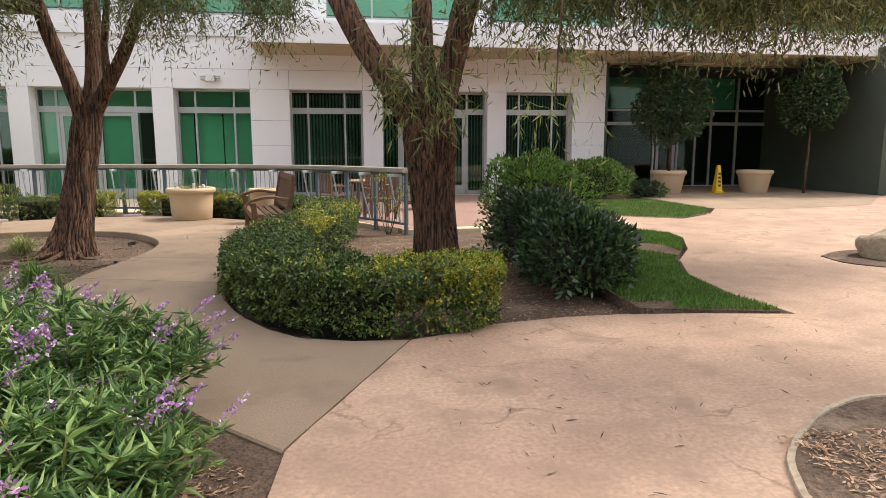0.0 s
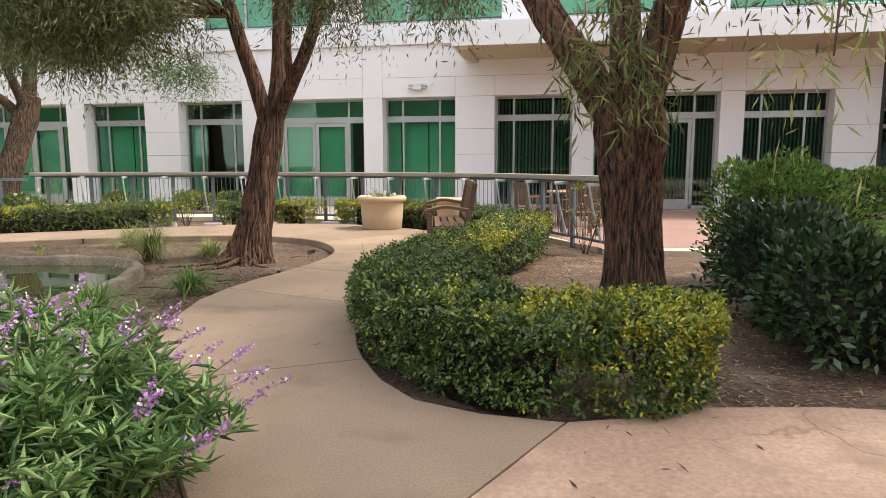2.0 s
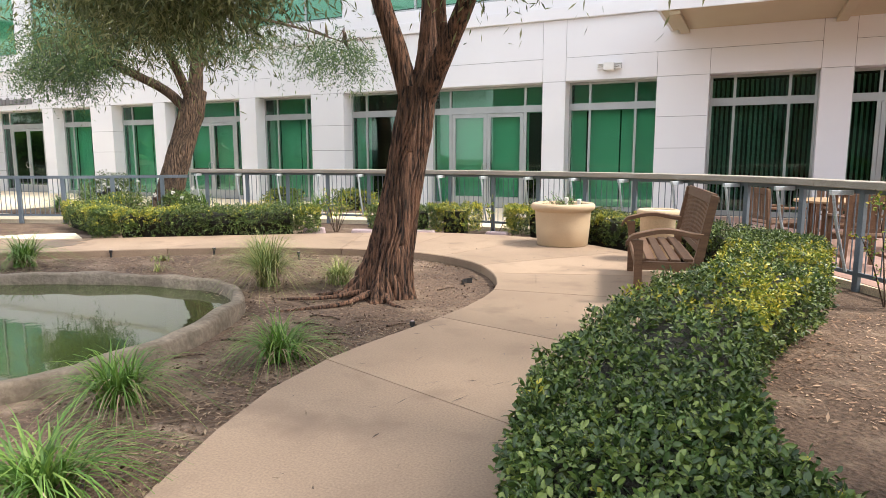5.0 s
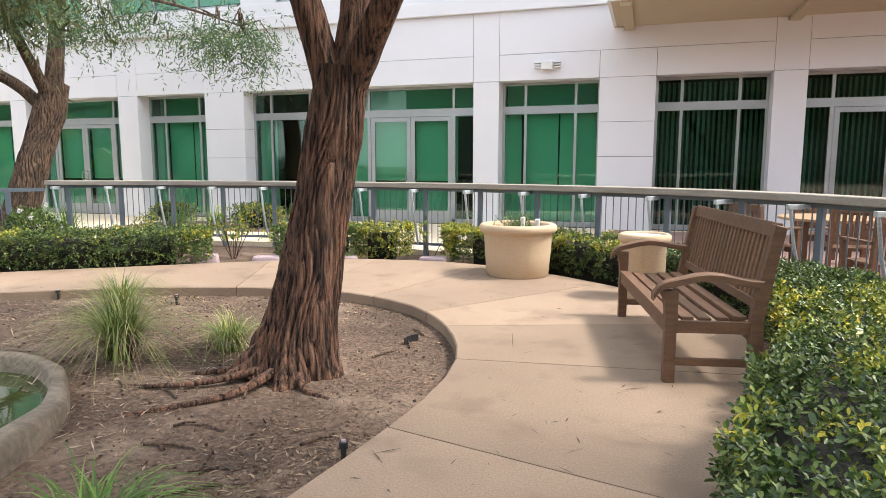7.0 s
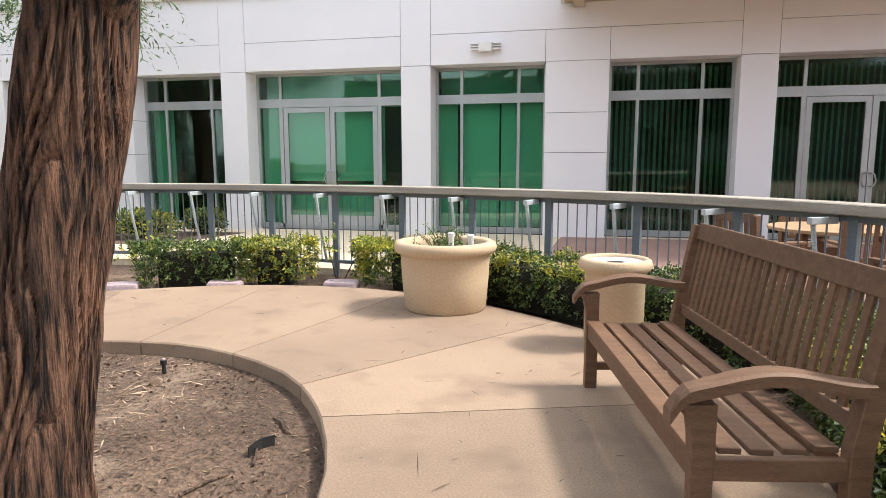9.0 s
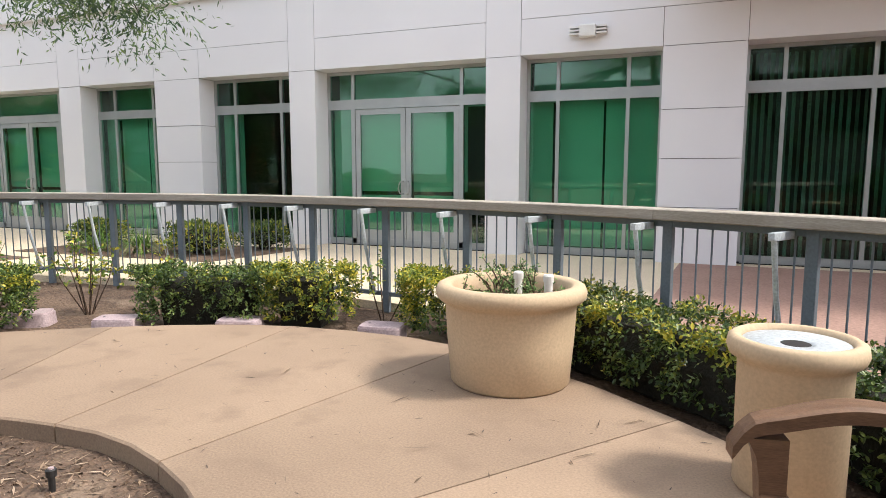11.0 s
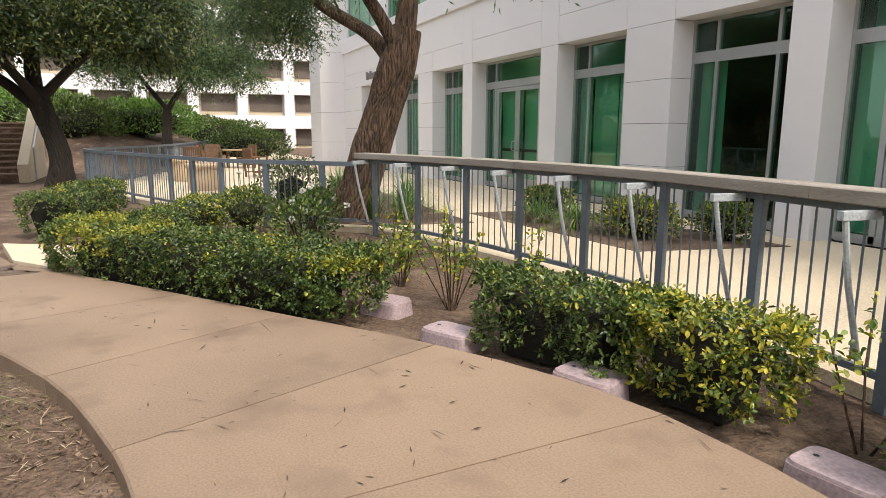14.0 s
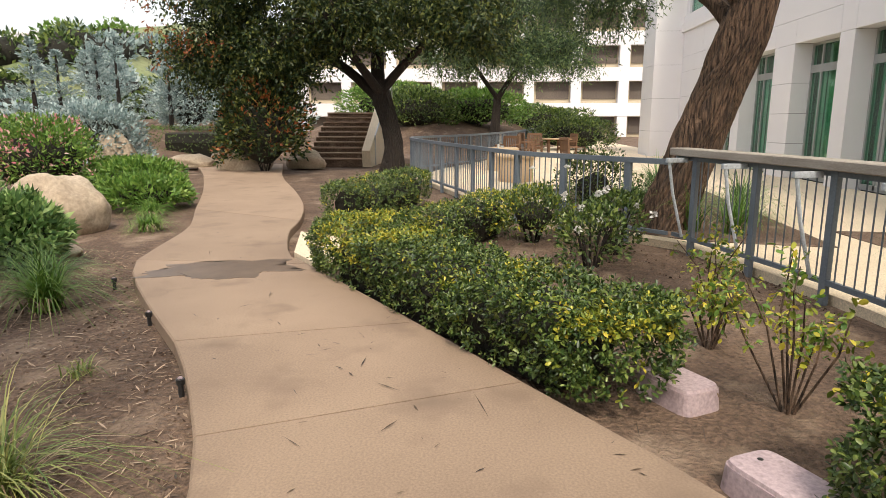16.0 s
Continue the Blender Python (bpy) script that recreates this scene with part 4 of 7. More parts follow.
def swept(S, profile, n):
    """A bar of the given (across, z) section along the curve S."""
    bm = bmesh.new()
    rows = []
    T = np.gradient(S, axis=0)
    T /= np.linalg.norm(T, axis=1, keepdims=True)
    for (x, y), (a, b) in zip(S, T):
        rows.append([bm.verts.new((x - b * u, y + a * u, z)) for u, z in profile])
    k = len(profile)
    for r0, r1 in zip(rows, rows[1:]):
        for i in range(k):
            bm.faces.new((r0[i], r0[(i + 1) % k], r1[(i + 1) % k], r1[i]))
    bm.faces.new(rows[0][::-1])
    bm.faces.new(rows[-1])
    return bm


nb = 9
for i in range(nb):
    a, b = int(i * 399 / nb), int((i + 1) * 399 / nb)
    S = FL[a:b + 1].copy()
    d = (S[-1] - S[-2]) / np.linalg.norm(S[-1] - S[-2]) * 0.003
    S[-1] -= d
    part("top_board", swept(S, [(-0.11, 1.045), (-0.10, 1.037), (0.12, 1.037), (0.13, 1.045), (0.13, 1.115), (0.12, 1.123), (-0.10, 1.123), (-0.11, 1.115)], 0), M["railwood"], rail, "weathered grey-brown timber board")
part("upper_bar", swept(FL[::4], [(-0.02, 0.985), (0.02, 0.985), (0.02, 1.035), (-0.02, 1.035)], 0), M["post"], rail)
part("lower_bar", swept(FL[::4], [(-0.02, 0.07), (0.02, 0.07), (0.02, 0.115), (-0.02, 0.115)], 0), M["post"], rail)
SP = 1.02
post_me = finish(boxes((-0.04, 0.04, -0.025, 0.025, -0.11, 1.035), bevel=0.006), "post", M["post"])
pick = finish(tube(bmesh.new(), [(0, 0, 0.11), (0, 0, 0.99)], 0.0075, 6), "baluster", M["post"])
arm = finish(boxes((-0.022, 0.022, -0.30, -0.03, 0.965, 1.018), bevel=0.006), "bracket_arm", M["bracket"])
bm = bmesh.new()
tube(bm, [(0, -0.26, 0.965), (0, -0.19, 0.6), (0, -0.04, 0.10)], 0.018, 8)
strut = finish(bm, "strut", M["bracket"])
S0 = 0.38
npost = int((LEN - S0) / SP) + 1
for i in range(npost):
    x, y, a = on_fence(S0 + i * SP)
    for nm, me, du in (("post", post_me, 0), ("bracket_arm", arm, -0.13), ("strut", strut, -0.13)):
        o = new(nm, me)
        o.matrix_basis = pose(x, y, 0, 0, 0, math.degrees(a)) @ pose(du, 0, 0)
        o.parent = rail
    if i < npost - 1:
        for q in range(1, 9):
            x, y, a = on_fence(S0 + i * SP + q * SP / 9)
            o = new("baluster", pick)
            o.matrix_basis = pose(x, y, 0)
            o.parent = rail

# far part of the railing, without the timber top
FAR = [(-7.62, -5.3), (-8.35, -6.0), (-9.3, -6.85), (-10.5, -7.4), (-12.2, -8.0), (-13.8, -8.6), (-16.5, -9.5), (-18.2, -9.7), (-19.6, -9.1), (-22.5, -7.9), (-28.0, -6.6), (-36.0, -5.4), (-44.0, -4.0)]
FF = spline(FAR, 200)
far = thing("far_railing", "plain blue-grey steel railing round the far terrace", "railing")
part("upper_bar", swept(FF[::3], [(-0.035, 0.92), (0.035, 0.92), (0.035, 0.985), (-0.035, 0.985)], 0), M["post"], far)
part("lower_bar", swept(FF[::3], [(-0.02, 0.07), (0.02, 0.07), (0.02, 0.115), (-0.02, 0.115)], 0), M["post"], far)
fs = np.concatenate([[0], np.cumsum(np.linalg.norm(np.diff(FF, axis=0), axis=1))])
ft = np.gradient(FF, axis=0)
s = 0.6
i = 0
while s < fs[-1]:
    x, y = np.interp(s, fs, FF[:, 0]), np.interp(s, fs, FF[:, 1])
    a = math.degrees(math.atan2(np.interp(s, fs, ft[:, 1]), np.interp(s, fs, ft[:, 0])))
    o = new("post" if i % 9 == 0 else "baluster", post_me if i % 9 == 0 else pick)
    o.matrix_basis = pose(x, y, 0, 0, 0, a) @ Matrix.Diagonal((1.15, 1.15, 0.93, 1))
    o.parent = far
    s += 0.117
    i += 1

# ---- hedges ----
# Higher pale shares on tops and ends put sunlight into the leaf colour.
hedge("clipped_hedge", "clipped dark green hedge round a tree, variegated and sun-tinted yellow at its end",
      [(4.75, -8.6), (4.72, -9.6), (4.55, -10.8), (4.18, -11.9), (4.08, -13.0), (4.10, -14.05), (4.38, -14.95), (4.93, -15.48), (5.42, -15.60), (5.78, -15.52)], 0.92, 0.59, 3600, 0.042,
      lambda t, h: np.where(t > 0.74, 0.05 + 0.52 * np.clip((t - 0.76) / 0.16, 0, 1) * (0.4 + 0.6 * h), np.where((t > 0.05) & (t < 0.56), 0.03 + 0.5 * (h > 0.75), 0.015)), 1, dense_end=True)
hedge("clipped_hedge", "low clipped hedge with yellow tips between path and railing",
      [(0.62, -5.22), (1.3, -5.30), (2.0, -5.62), (2.8, -6.18), (3.5, -6.75), (4.2, -7.5), (4.7, -8.3)], 0.62, 0.56, 2600, 0.042, lambda t, h: 0.05 + 0.6 * (h > 0.75) * (t < 0.6) + 0.3 * (t < 0.15), 2)
hedge("clipped_hedge", "small dark green clipped hedge beside the path", [(-1.98, -5.85), (-1.50, -5.63), (-1.12, -5.50)], 0.62, 0.54, 2300, 0.05, lambda t, h: 0.01 + 0.12 * (h > 0.8), 3)
hedge("clipped_hedge", "small yellow-green clipped hedge beside the path", [(-0.86, -5.44), (-0.64, -5.37), (-0.41, -5.32)], 0.6, 0.56, 2400, 0.05, lambda t, h: 0.72 + 0.2 * h, 4)
hedge("clipped_hedge", "long low clipped hedge following the path edge",
      [(-3.2, -6.77), (-3.6, -7.08), (-4.3, -7.6), (-5.1, -8.2), (-5.85, -8.78)], 0.82, 0.56, 2900, 0.042, lambda t, h: 0.02 + 0.22 * (h > 0.8) + 0.5 * np.clip((t - 0.45) / 0.4, 0, 1) * (h > 0.6), 5)
hedge("clipped_hedge", "low clipped hedge in front of the far railing", [(-6.6, -8.3), (-7.5, -7.9), (-8.6, -7.45)], 0.7, 0.52, 1500, 0.05, lambda t, h: 0.1 + 0.3 * h, 6)
hedge("clipped_hedge", "dark low hedge near the far bend of the path", [(-9.0, -9.5), (-10.2, -9.3), (-11.6, -9.0)], 0.9, 0.6, 1300, 0.055, lambda t, h: 0.08 + 0.1 * h, 7)

# ---- trees ----


def tree(name, label, trunk, radii, limbs, crown, bark, leaf_mat, spray, leaf, lw, flare=0.5, seed=0.0, group="garden trees", extra=None):
    th = thing(name, label, "tree", group)
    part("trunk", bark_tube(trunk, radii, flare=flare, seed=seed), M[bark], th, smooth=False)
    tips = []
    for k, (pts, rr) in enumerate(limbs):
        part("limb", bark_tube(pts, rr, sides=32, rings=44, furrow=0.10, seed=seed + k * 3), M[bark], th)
        C = spline(pts, 14)
        tips += [(C[i], rr[-1]) for i in (6, 8, 10, 12, 13)]
    # finer boughs from the limbs into the crown
    anchors = []
    bm = bmesh.new()
    for (cx, cy, cz), (rx, ry, rz), n in crown:
        for _ in range(n):
            d = rng.normal(size=3)
            d /= np.linalg.norm(d)
            q = np.array([cx, cy, cz]) + d * np.array([rx, ry, rz]) * rng.uniform(0.35, 1.0)
            anchors.append(q)
            if rng.uniform() < 0.4:
                t0 = min(tips, key=lambda w: np.linalg.norm(w[0] - q))[0]
                m_ = (t0 + q) / 2 + np.array([0, 0, 0.18]) + rng.normal(0, 0.1, 3)
                tube(bm, [t0, m_, q], [0.022, 0.013, 0.005], 5)
    part("bough_growth", bm, M[bark], th)["kind"] = "stuff"
    strands, length, droop, per = spray
    P, X = sprays(anchors, strands, length, leaf, droop, per)
    foliage("crown", th, P, X, rng.uniform(0.6, 1.25, len(P)) * leaf, [M[leaf_mat]], None, width=lw)
    return th


tree("tree", "leaning tree with deeply furrowed brown bark and drooping foliage", [(0.87, -10.65, -0.14), (0.93, -10.61, 0.2), (1.04, -10.53, 0.85), (1.12, -10.46, 1.4), (1.19, -10.41, 1.85), (1.22, -10.39, 2.1)], [0.27, 0.225, 0.212, 0.20, 0.215, 0.19],
     [([(1.17, -10.42, 1.85), (1.02, -10.44, 2.4), (0.84, -10.5, 3.0), (0.6, -10.6, 3.9), (0.2, -10.9, 5.1)], [0.115, 0.10, 0.09, 0.075, 0.04]),
      ([(1.22, -10.38, 1.9), (1.29, -10.28, 2.5), (1.31, -10.2, 3.3), (1.25, -10.05, 4.5), (1.1, -9.9, 6)], [0.145, 0.12, 0.11, 0.09, 0.05]),
      ([(1.28, -10.42, 1.95), (1.55, -10.5, 2.4), (1.88, -10.6, 2.95), (2.3, -10.85, 3.8), (2.9, -11.3, 4.9)], [0.11, 0.085, 0.08, 0.065, 0.035]),
      ([(1.56, -10.5, 2.45), (1.58, -10.6, 2.95), (1.75, -10.8, 3.75)], [0.06, 0.05, 0.03])],
     [((-0.5, -12.0, 3.4), (1.4, 1.1, 0.6), 190), ((-1.9, -11.2, 3.6), (1.3, 1.2, 0.6), 130), ((0.6, -12.8, 3.7), (1.0, 0.8, 0.5), 60), ((2.5, -11.6, 3.55), (0.8, 0.7, 0.4), 36), ((2.7, -11.6, 4.7), (1.3, 1.2, 0.8), 80), ((1.0, -10.5, 5.6), (2.6, 2.4, 1.0), 170)],
     "bark", "willow", (15, 0.6, 1.0, 9), 0.10, 0.17, flare=0.34, seed=1.0)
big = tree("tree", "big tree with dark furrowed red-brown bark behind the hedge", [(6.05, -13.05, -0.12), (6.02, -13.1, 0.4), (5.97, -13.2, 1.0), (5.93, -13.3, 1.5), (5.90, -13.35, 1.85), (5.90, -13.35, 2.05)], [0.35, 0.272, 0.25, 0.258, 0.29, 0.21],
     [([(5.82, -13.4, 1.65), (5.46, -13.4, 2.2), (5.16, -13.38, 2.65), (4.85, -13.3, 3.3), (4.3, -13.1, 4.8)], [0.18, 0.145, 0.13, 0.115, 0.06]),
      ([(5.90, -13.3, 1.9), (5.86, -13.2, 2.6), (5.86, -13.1, 3.3), (5.8, -12.8, 4.6), (5.6, -12.5, 6)], [0.15, 0.11, 0.10, 0.085, 0.05]),
      ([(5.98, -13.4, 1.7), (6.10, -13.44, 2.2), (6.21, -13.5, 2.65), (6.42, -13.6, 3.4), (7.2, -14.0, 5.2)], [0.18, 0.15, 0.13, 0.11, 0.05]), ([(5.1, -13.3, 2.8), (4.7, -12.5, 3.6), (4.2, -11.7, 3.85), (4.0, -11.4, 3.75)], [0.05, 0.04, 0.03, 0.012])],
     # Clumps beyond y -16.8 are out of view, added to dapple the plaza.
     [((8.7, -14.6, 3.45), (1.3, 1.0, 0.5), 150), ((10.2, -14.3, 3.55), (1.5, 1.2, 0.5), 120), ((12.2, -13.0, 3.95), (1.9, 1.8, 0.6), 115), ((7.0, -14.3, 3.42), (1.0, 0.6, 0.45), 84), ((10.4, -16.9, 4.4), (1.5, 1.0, 0.45), 80), ((12.3, -17.6, 4.8), (1.6, 1.3, 0.45), 80), ((10.4, -18.7, 5.0), (1.0, 0.8, 0.3), 20), ((4.0, -11.4, 3.62), (0.3, 0.3, 0.2), 16), ((3.9, -12.6, 4.3), (1.1, 1.2, 0.6), 60), ((6.3, -12.2, 5.5), (3.2, 2.6, 1.0), 200), ((8.4, -16.6, 4.9), (2.4, 1.8, 0.6), 110), ((10.8, -12.0, 5.2), (2.4, 2.2, 0.9), 150)],
     "bark", "willow", (14, 0.62, 1.1, 9), 0.105, 0.18, flare=0.10, seed=5.0)
P, X = sprays([(5.70, -13.7, 2.6), (5.80, -13.75, 2.35), (5.66, -13.72, 2.15), (5.55, -13.68, 2.8), (5.76, -13.74, 2.0), (5.5, -13.75, 2.45), (5.92, -13.78, 2.6), (5.6, -13.72, 2.3), (5.85, -13.78, 2.2)], 11, 0.46, 0.15, 1.1, 8)
foliage("leafy_sprout", big, P, X, rng.uniform(0.10, 0.20, len(P)), [M["sprout"]], None, width=0.14, label="long narrow leaves sprouting from the trunk")
# a broken twig hanging from the crown over the plaza
tw = thing("hanging_twig", "broken hanging twig with dry yellowing leaves", "twig")
tp = [(6.55, -16.1, 3.3), (6.5, -16.2, 2.7), (6.44, -16.28, 2.15), (6.42, -16.3, 1.75)]
part("twig", tube(bmesh.new(), tp, [0.012, 0.01, 0.007, 0.004], 6), M["bark_pale"], tw)
P, X = sprays([(6.46, -16.28, 2.3), (6.44, -16.3, 2.1), (6.42, -16.3, 1.9), (6.5, -16.3, 1.95)], 8, 0.4, 0.1, 1.2, 6)
foliage("foliage", tw, P, X, rng.uniform(0.07, 0.15, len(P)), [M["sedge"]], None, width=0.10)
tree("tree", "leaning tree with pale furrowed bark standing behind the railing", [(-8.82, -5.06, -0.05), (-8.76, -4.92, 0.45), (-8.68, -4.71, 1.15), (-8.58, -4.48, 1.9), (-8.48, -4.27, 2.6), (-8.43, -4.14, 3.1)], [0.38, 0.32, 0.30, 0.275, 0.285, 0.22],
     [([(-8.53, -4.3, 2.5), (-9.0, -4.6, 3.05), (-9.7, -5.05, 3.5), (-10.8, -5.7, 4.2)], [0.14, 0.115, 0.095, 0.05]),
      ([(-8.46, -4.2, 2.85), (-8.43, -4.1, 3.7), (-8.38, -4.0, 4.6), (-8.2, -3.9, 6)], [0.18, 0.14, 0.12, 0.06]),
      ([(-8.38, -4.05, 4.3), (-7.4, -4.8, 4.7), (-6.0, -5.2, 4.5), (-4.4, -5.2, 4.1), (-3.2, -5.2, 3.7)], [0.06, 0.05, 0.04, 0.025, 0.01]),
      ([(-8.48, -4.25, 2.7), (-8.35, -4.75, 3.4), (-8.0, -5.5, 4.1), (-7.4, -6.5, 4.7)], [0.12, 0.09, 0.07, 0.04])],
     [((-11.2, -5.9, 3.7), (1.7, 1.3, 0.75), 130), ((-9.4, -6.3, 4.1), (1.5, 1.1, 0.7), 100), ((-7.6, -5.6, 4.35), (1.3, 1.0, 0.55), 60), ((-5.6, -5.2, 4.0), (1.2, 0.8, 0.5), 34), ((-3.3, -5.2, 3.45), (1.0, 0.7, 0.4), 36), ((-8.2, -4.1, 6.0), (2.6, 1.6, 0.9), 110)],
     "bark_pale", "feather", (11, 0.55, 0.7, 10), 0.09, 0.24, flare=0.1, seed=9.0)

# ---- furniture ----


def slab_part(name, parent, mat, m, sx, sy, sz, bevel=0.006, label=""):
    bm = box(bmesh.new(), -sx / 2, sx / 2, -sy / 2, sy / 2, -sz / 2, sz / 2, m, bevel)
    return part(name, bm, M[mat], parent, label)


def bench(at, length=1.93, depth=0.60):
    """A slatted garden bench; local x runs along it, y to its back."""
    b = thing("garden_bench", "weathered teak slatted garden bench with curved armrests", "bench", at=at)
    for sx in (-1, 1):
        x = sx * (length / 2 - 0.035)
        slab_part("leg", b, "teak", pose(x, 0.04, 0.21), 0.065, 0.075, 0.42, 0.006)
        bm = bmesh.new()
        prof = [(0.54, 0.0), (0.61, 0.0), (0.61, 0.45), (0.72, 1.03), (0.65, 1.05), (0.535, 0.45)]
        A = [bm.verts.new((x - 0.033, y, z)) for y, z in prof]
        B = [bm.verts.new((x + 0.033, y, z)) for y, z in prof]
        bm.faces.new(A)
        bm.faces.new(B[::-1])
        for i in range(6):
            bm.faces.new((A[i], A[(i + 1) % 6], B[(i + 1) % 6], B[i]))
        bmesh.ops.bevel(bm, geom=list(bm.edges), offset=0.005, segments=1, affect="EDGES")
        part("back_leg", bm, M["teak"], b)
        slab_part("side_rail", b, "teak", pose(x, 0.30, 0.375), 0.04, 0.48, 0.08)
        slab_part("stretcher", b, "teak", pose(x, 0.31, 0.14), 0.035, 0.47, 0.05)
        # curved arm
        ys = np.linspace(-0.08, 0.60, 24)
        zs = 0.652 - 0.026 * np.cos((ys + 0.08) / 0.68 * 2 * math.pi) + 0.02 * (ys / 0.6) - 0.075 * np.clip((0.0 - ys) / 0.08, 0, 1) ** 2 + 0.02
        bm = bmesh.new()
        front = [(0.003, 0.42), (-0.002, 0.50), (-0.012, 0.56), (-0.04, 0.615), (0.078, 0.615), (0.078, 0.42)]
        A = [bm.verts.new((x - 0.034, y, z)) for y, z in front]
        B = [bm.verts.new((x + 0.034, y, z)) for y, z in front]
        bm.faces.new(A)
        bm.faces.new(B[::-1])
        for q in range(6):
            bm.faces.new((A[q], A[(q + 1) % 6], B[(q + 1) % 6], B[q]))
        part("arm_support", bm, M["teak"], b)
        bm = bmesh.new()
        rows = []
        for y, z in zip(ys, zs):
            w = 0.042 + 0.012 * math.sin((y + 0.06) / 0.66 * math.pi)
            rows.append([bm.verts.new((x + u, y, z + v)) for u, v in ((-w, -0.022), (w, -0.022), (w, 0.018), (w * 0.7, 0.026), (-w * 0.7, 0.026), (-w, 0.018))])
        for r0, r1 in zip(rows, rows[1:]):
            for i in range(6):
                bm.faces.new((r0[i], r0[(i + 1) % 6], r1[(i + 1) % 6], r1[i]))
        bm.faces.new(rows[0][::-1])
        bm.faces.new(rows[-1])
        part("armrest", bm, M["teak"], b)
    slab_part("front_rail", b, "teak", pose(0, 0.03, 0.37), length - 0.13, 0.035, 0.09)
    slab_part("back_rail", b, "teak", pose(0, 0.57, 0.36), length - 0.13, 0.035, 0.07)
    for i in range(5):
        y = 0.045 + i * 0.112
        slab_part("seat_slat", b, "teak", pose(0, y, 0.43 - 0.014 * math.sin(i / 4 * math.pi), -2), length - 0.02 if i == 0 else length - 0.14, 0.084, 0.024)
    tilt = pose(0, 0.585, 0.46, -10.5)
    slab_part("top_rail", b, "teak", tilt @ pose(0, 0.0, 0.555), length - 0.13, 0.04, 0.10)
    slab_part("lower_back_rail", b, "teak", tilt @ pose(0, 0.0, 0.06), length - 0.13, 0.035, 0.06)
    n = 23
    for i in range(n):
        x = -length / 2 + 0.11 + (length - 0.22) * i / (n - 1)
        slab_part("back_slat", b, "teak", tilt @ pose(x, 0, 0.30), 0.045, 0.016, 0.46, 0.003)
    return b


# front feet run from (3.52, -10.40) to (3.14, -8.50)
bdir = math.degrees(math.atan2(-1.90, 0.38))
bench(pose(3.30, -9.44, 0, 0, 0, bdir + 180) @ pose(0, 0, 0, 0, 0, 180))

pot = thing("stone_planter", "large round tan cast-stone planter with a rolled rim", "planter", at=pose(1.755, -6.5, 0))
part("body", lathe([(0.385, 0.0), (0.40, 0.015), (0.425, 0.30), (0.437, 0.53), (0.445, 0.55), (0.475, 0.56), (0.497, 0.585), (0.503, 0.62), (0.49, 0.655), (0.46, 0.67), (0.42, 0.668), (0.395, 0.65), (0.385, 0.56), (0.38, 0.50)], 64), M["pot"], pot, smooth=True)
part("potting_soil", lathe([(0.36, 0.50), (0.383, 0.54), (0.2, 0.565), (0.02, 0.57)], 40), M["soil"], pot)
for dx, dy, h, r in ((0.08, -0.10, 0.72, 0.026), (0.25, 0.02, 0.69, 0.028)):
    bm = bmesh.new()
    tube(bm, [(dx, dy, 0.54), (dx, dy, h)], r, 14)
    pp = part("pipe", bm, M["white"], pot, "white plastic irrigation pipe", smooth=False)
    part("cap", lathe([(r + 0.006, 0), (r + 0.007, 0.04), (r, 0.05), (0.005, 0.052)], 14, (dx, dy, h - 0.01)), M["white"], pp)

can2 = thing("litter_bin", "round tan cast-stone litter bin with a pale metal top", "bin", at=pose(3.33, -7.5, 0))
part("body", lathe([(0.235, 0.0), (0.245, 0.015), (0.25, 0.60), (0.262, 0.62), (0.29, 0.635), (0.302, 0.67), (0.295, 0.71), (0.27, 0.725), (0.245, 0.72), (0.236, 0.70), (0.236, 0.60)], 56), M["pot"], can2, smooth=True)
lid = part("lid", lathe([(0.24, 0.69), (0.23, 0.70), (0.09, 0.694), (0.07, 0.688), (0.066, 0.66), (0.02, 0.65)], 48), M["bracket"], can2, "pale metal lid with a round hole", smooth=True)
# Black disc over the hole paints the shade inside it.
part("opening", lathe([(0.066, 0.690), (0.062, 0.692), (0.01, 0.692)], 32), M["black"], lid)

can2.scale = (0.92, 0.92, 0.955)

# ---- pond ----
RIM = [(0.62, -13.9), (0.60, -13.42), (0.55, -12.95), (0.27, -12.17), (-0.08, -11.68), (-0.56, -11.33), (-1.15, -11.25), (-2.02, -11.38), (-3.1, -11.85), (-4.2, -12.7), (-4.6, -13.9), (-4.0, -15.1), (-2.6, -15.7), (-1.0, -15.4), (0.2, -14.7), (0.62, -13.9)]
RC = spline([(x - 0.12, y) for x, y in RIM], 150)[:-1]
pond = thing("pond", "still green garden pond inside a rough stone rim", "pond")
bm = bmesh.new()
bm.faces.new([bm.verts.new((x, y, -0.098)) for x, y in RC])
part("water", bm, M["water"], pond, "murky green reflecting water")
bm = bmesh.new()
rows = []
T = np.roll(RC, -1, 0) - np.roll(RC, 1, 0)
T /= np.linalg.norm(T, axis=1, keepdims=True)
for i, ((x, y), (a, b)) in enumerate(zip(RC, T)):
    nx, ny = b, -a
    w = 0.07 + 0.04 * noise.noise(Vector((x * 1.7, y * 1.7, 0)))
    h = 0.02 + 0.035 * noise.noise(Vector((x * 2.3, y * 2.3, 4)))
    jit = 0.03 * noise.noise(Vector((x * 5, y * 5, 2)))
    rows.append([bm.verts.new((x + nx * u, y + ny * u, z)) for u, z in ((-w - 0.01, -0.13), (-w + jit, -0.012 + h), (-w * 0.7, h + 0.008), (w * 0.7, h + 0.004 + jit * 0.4), (w + jit, -0.015 + h), (w + 0.015, -0.13))])
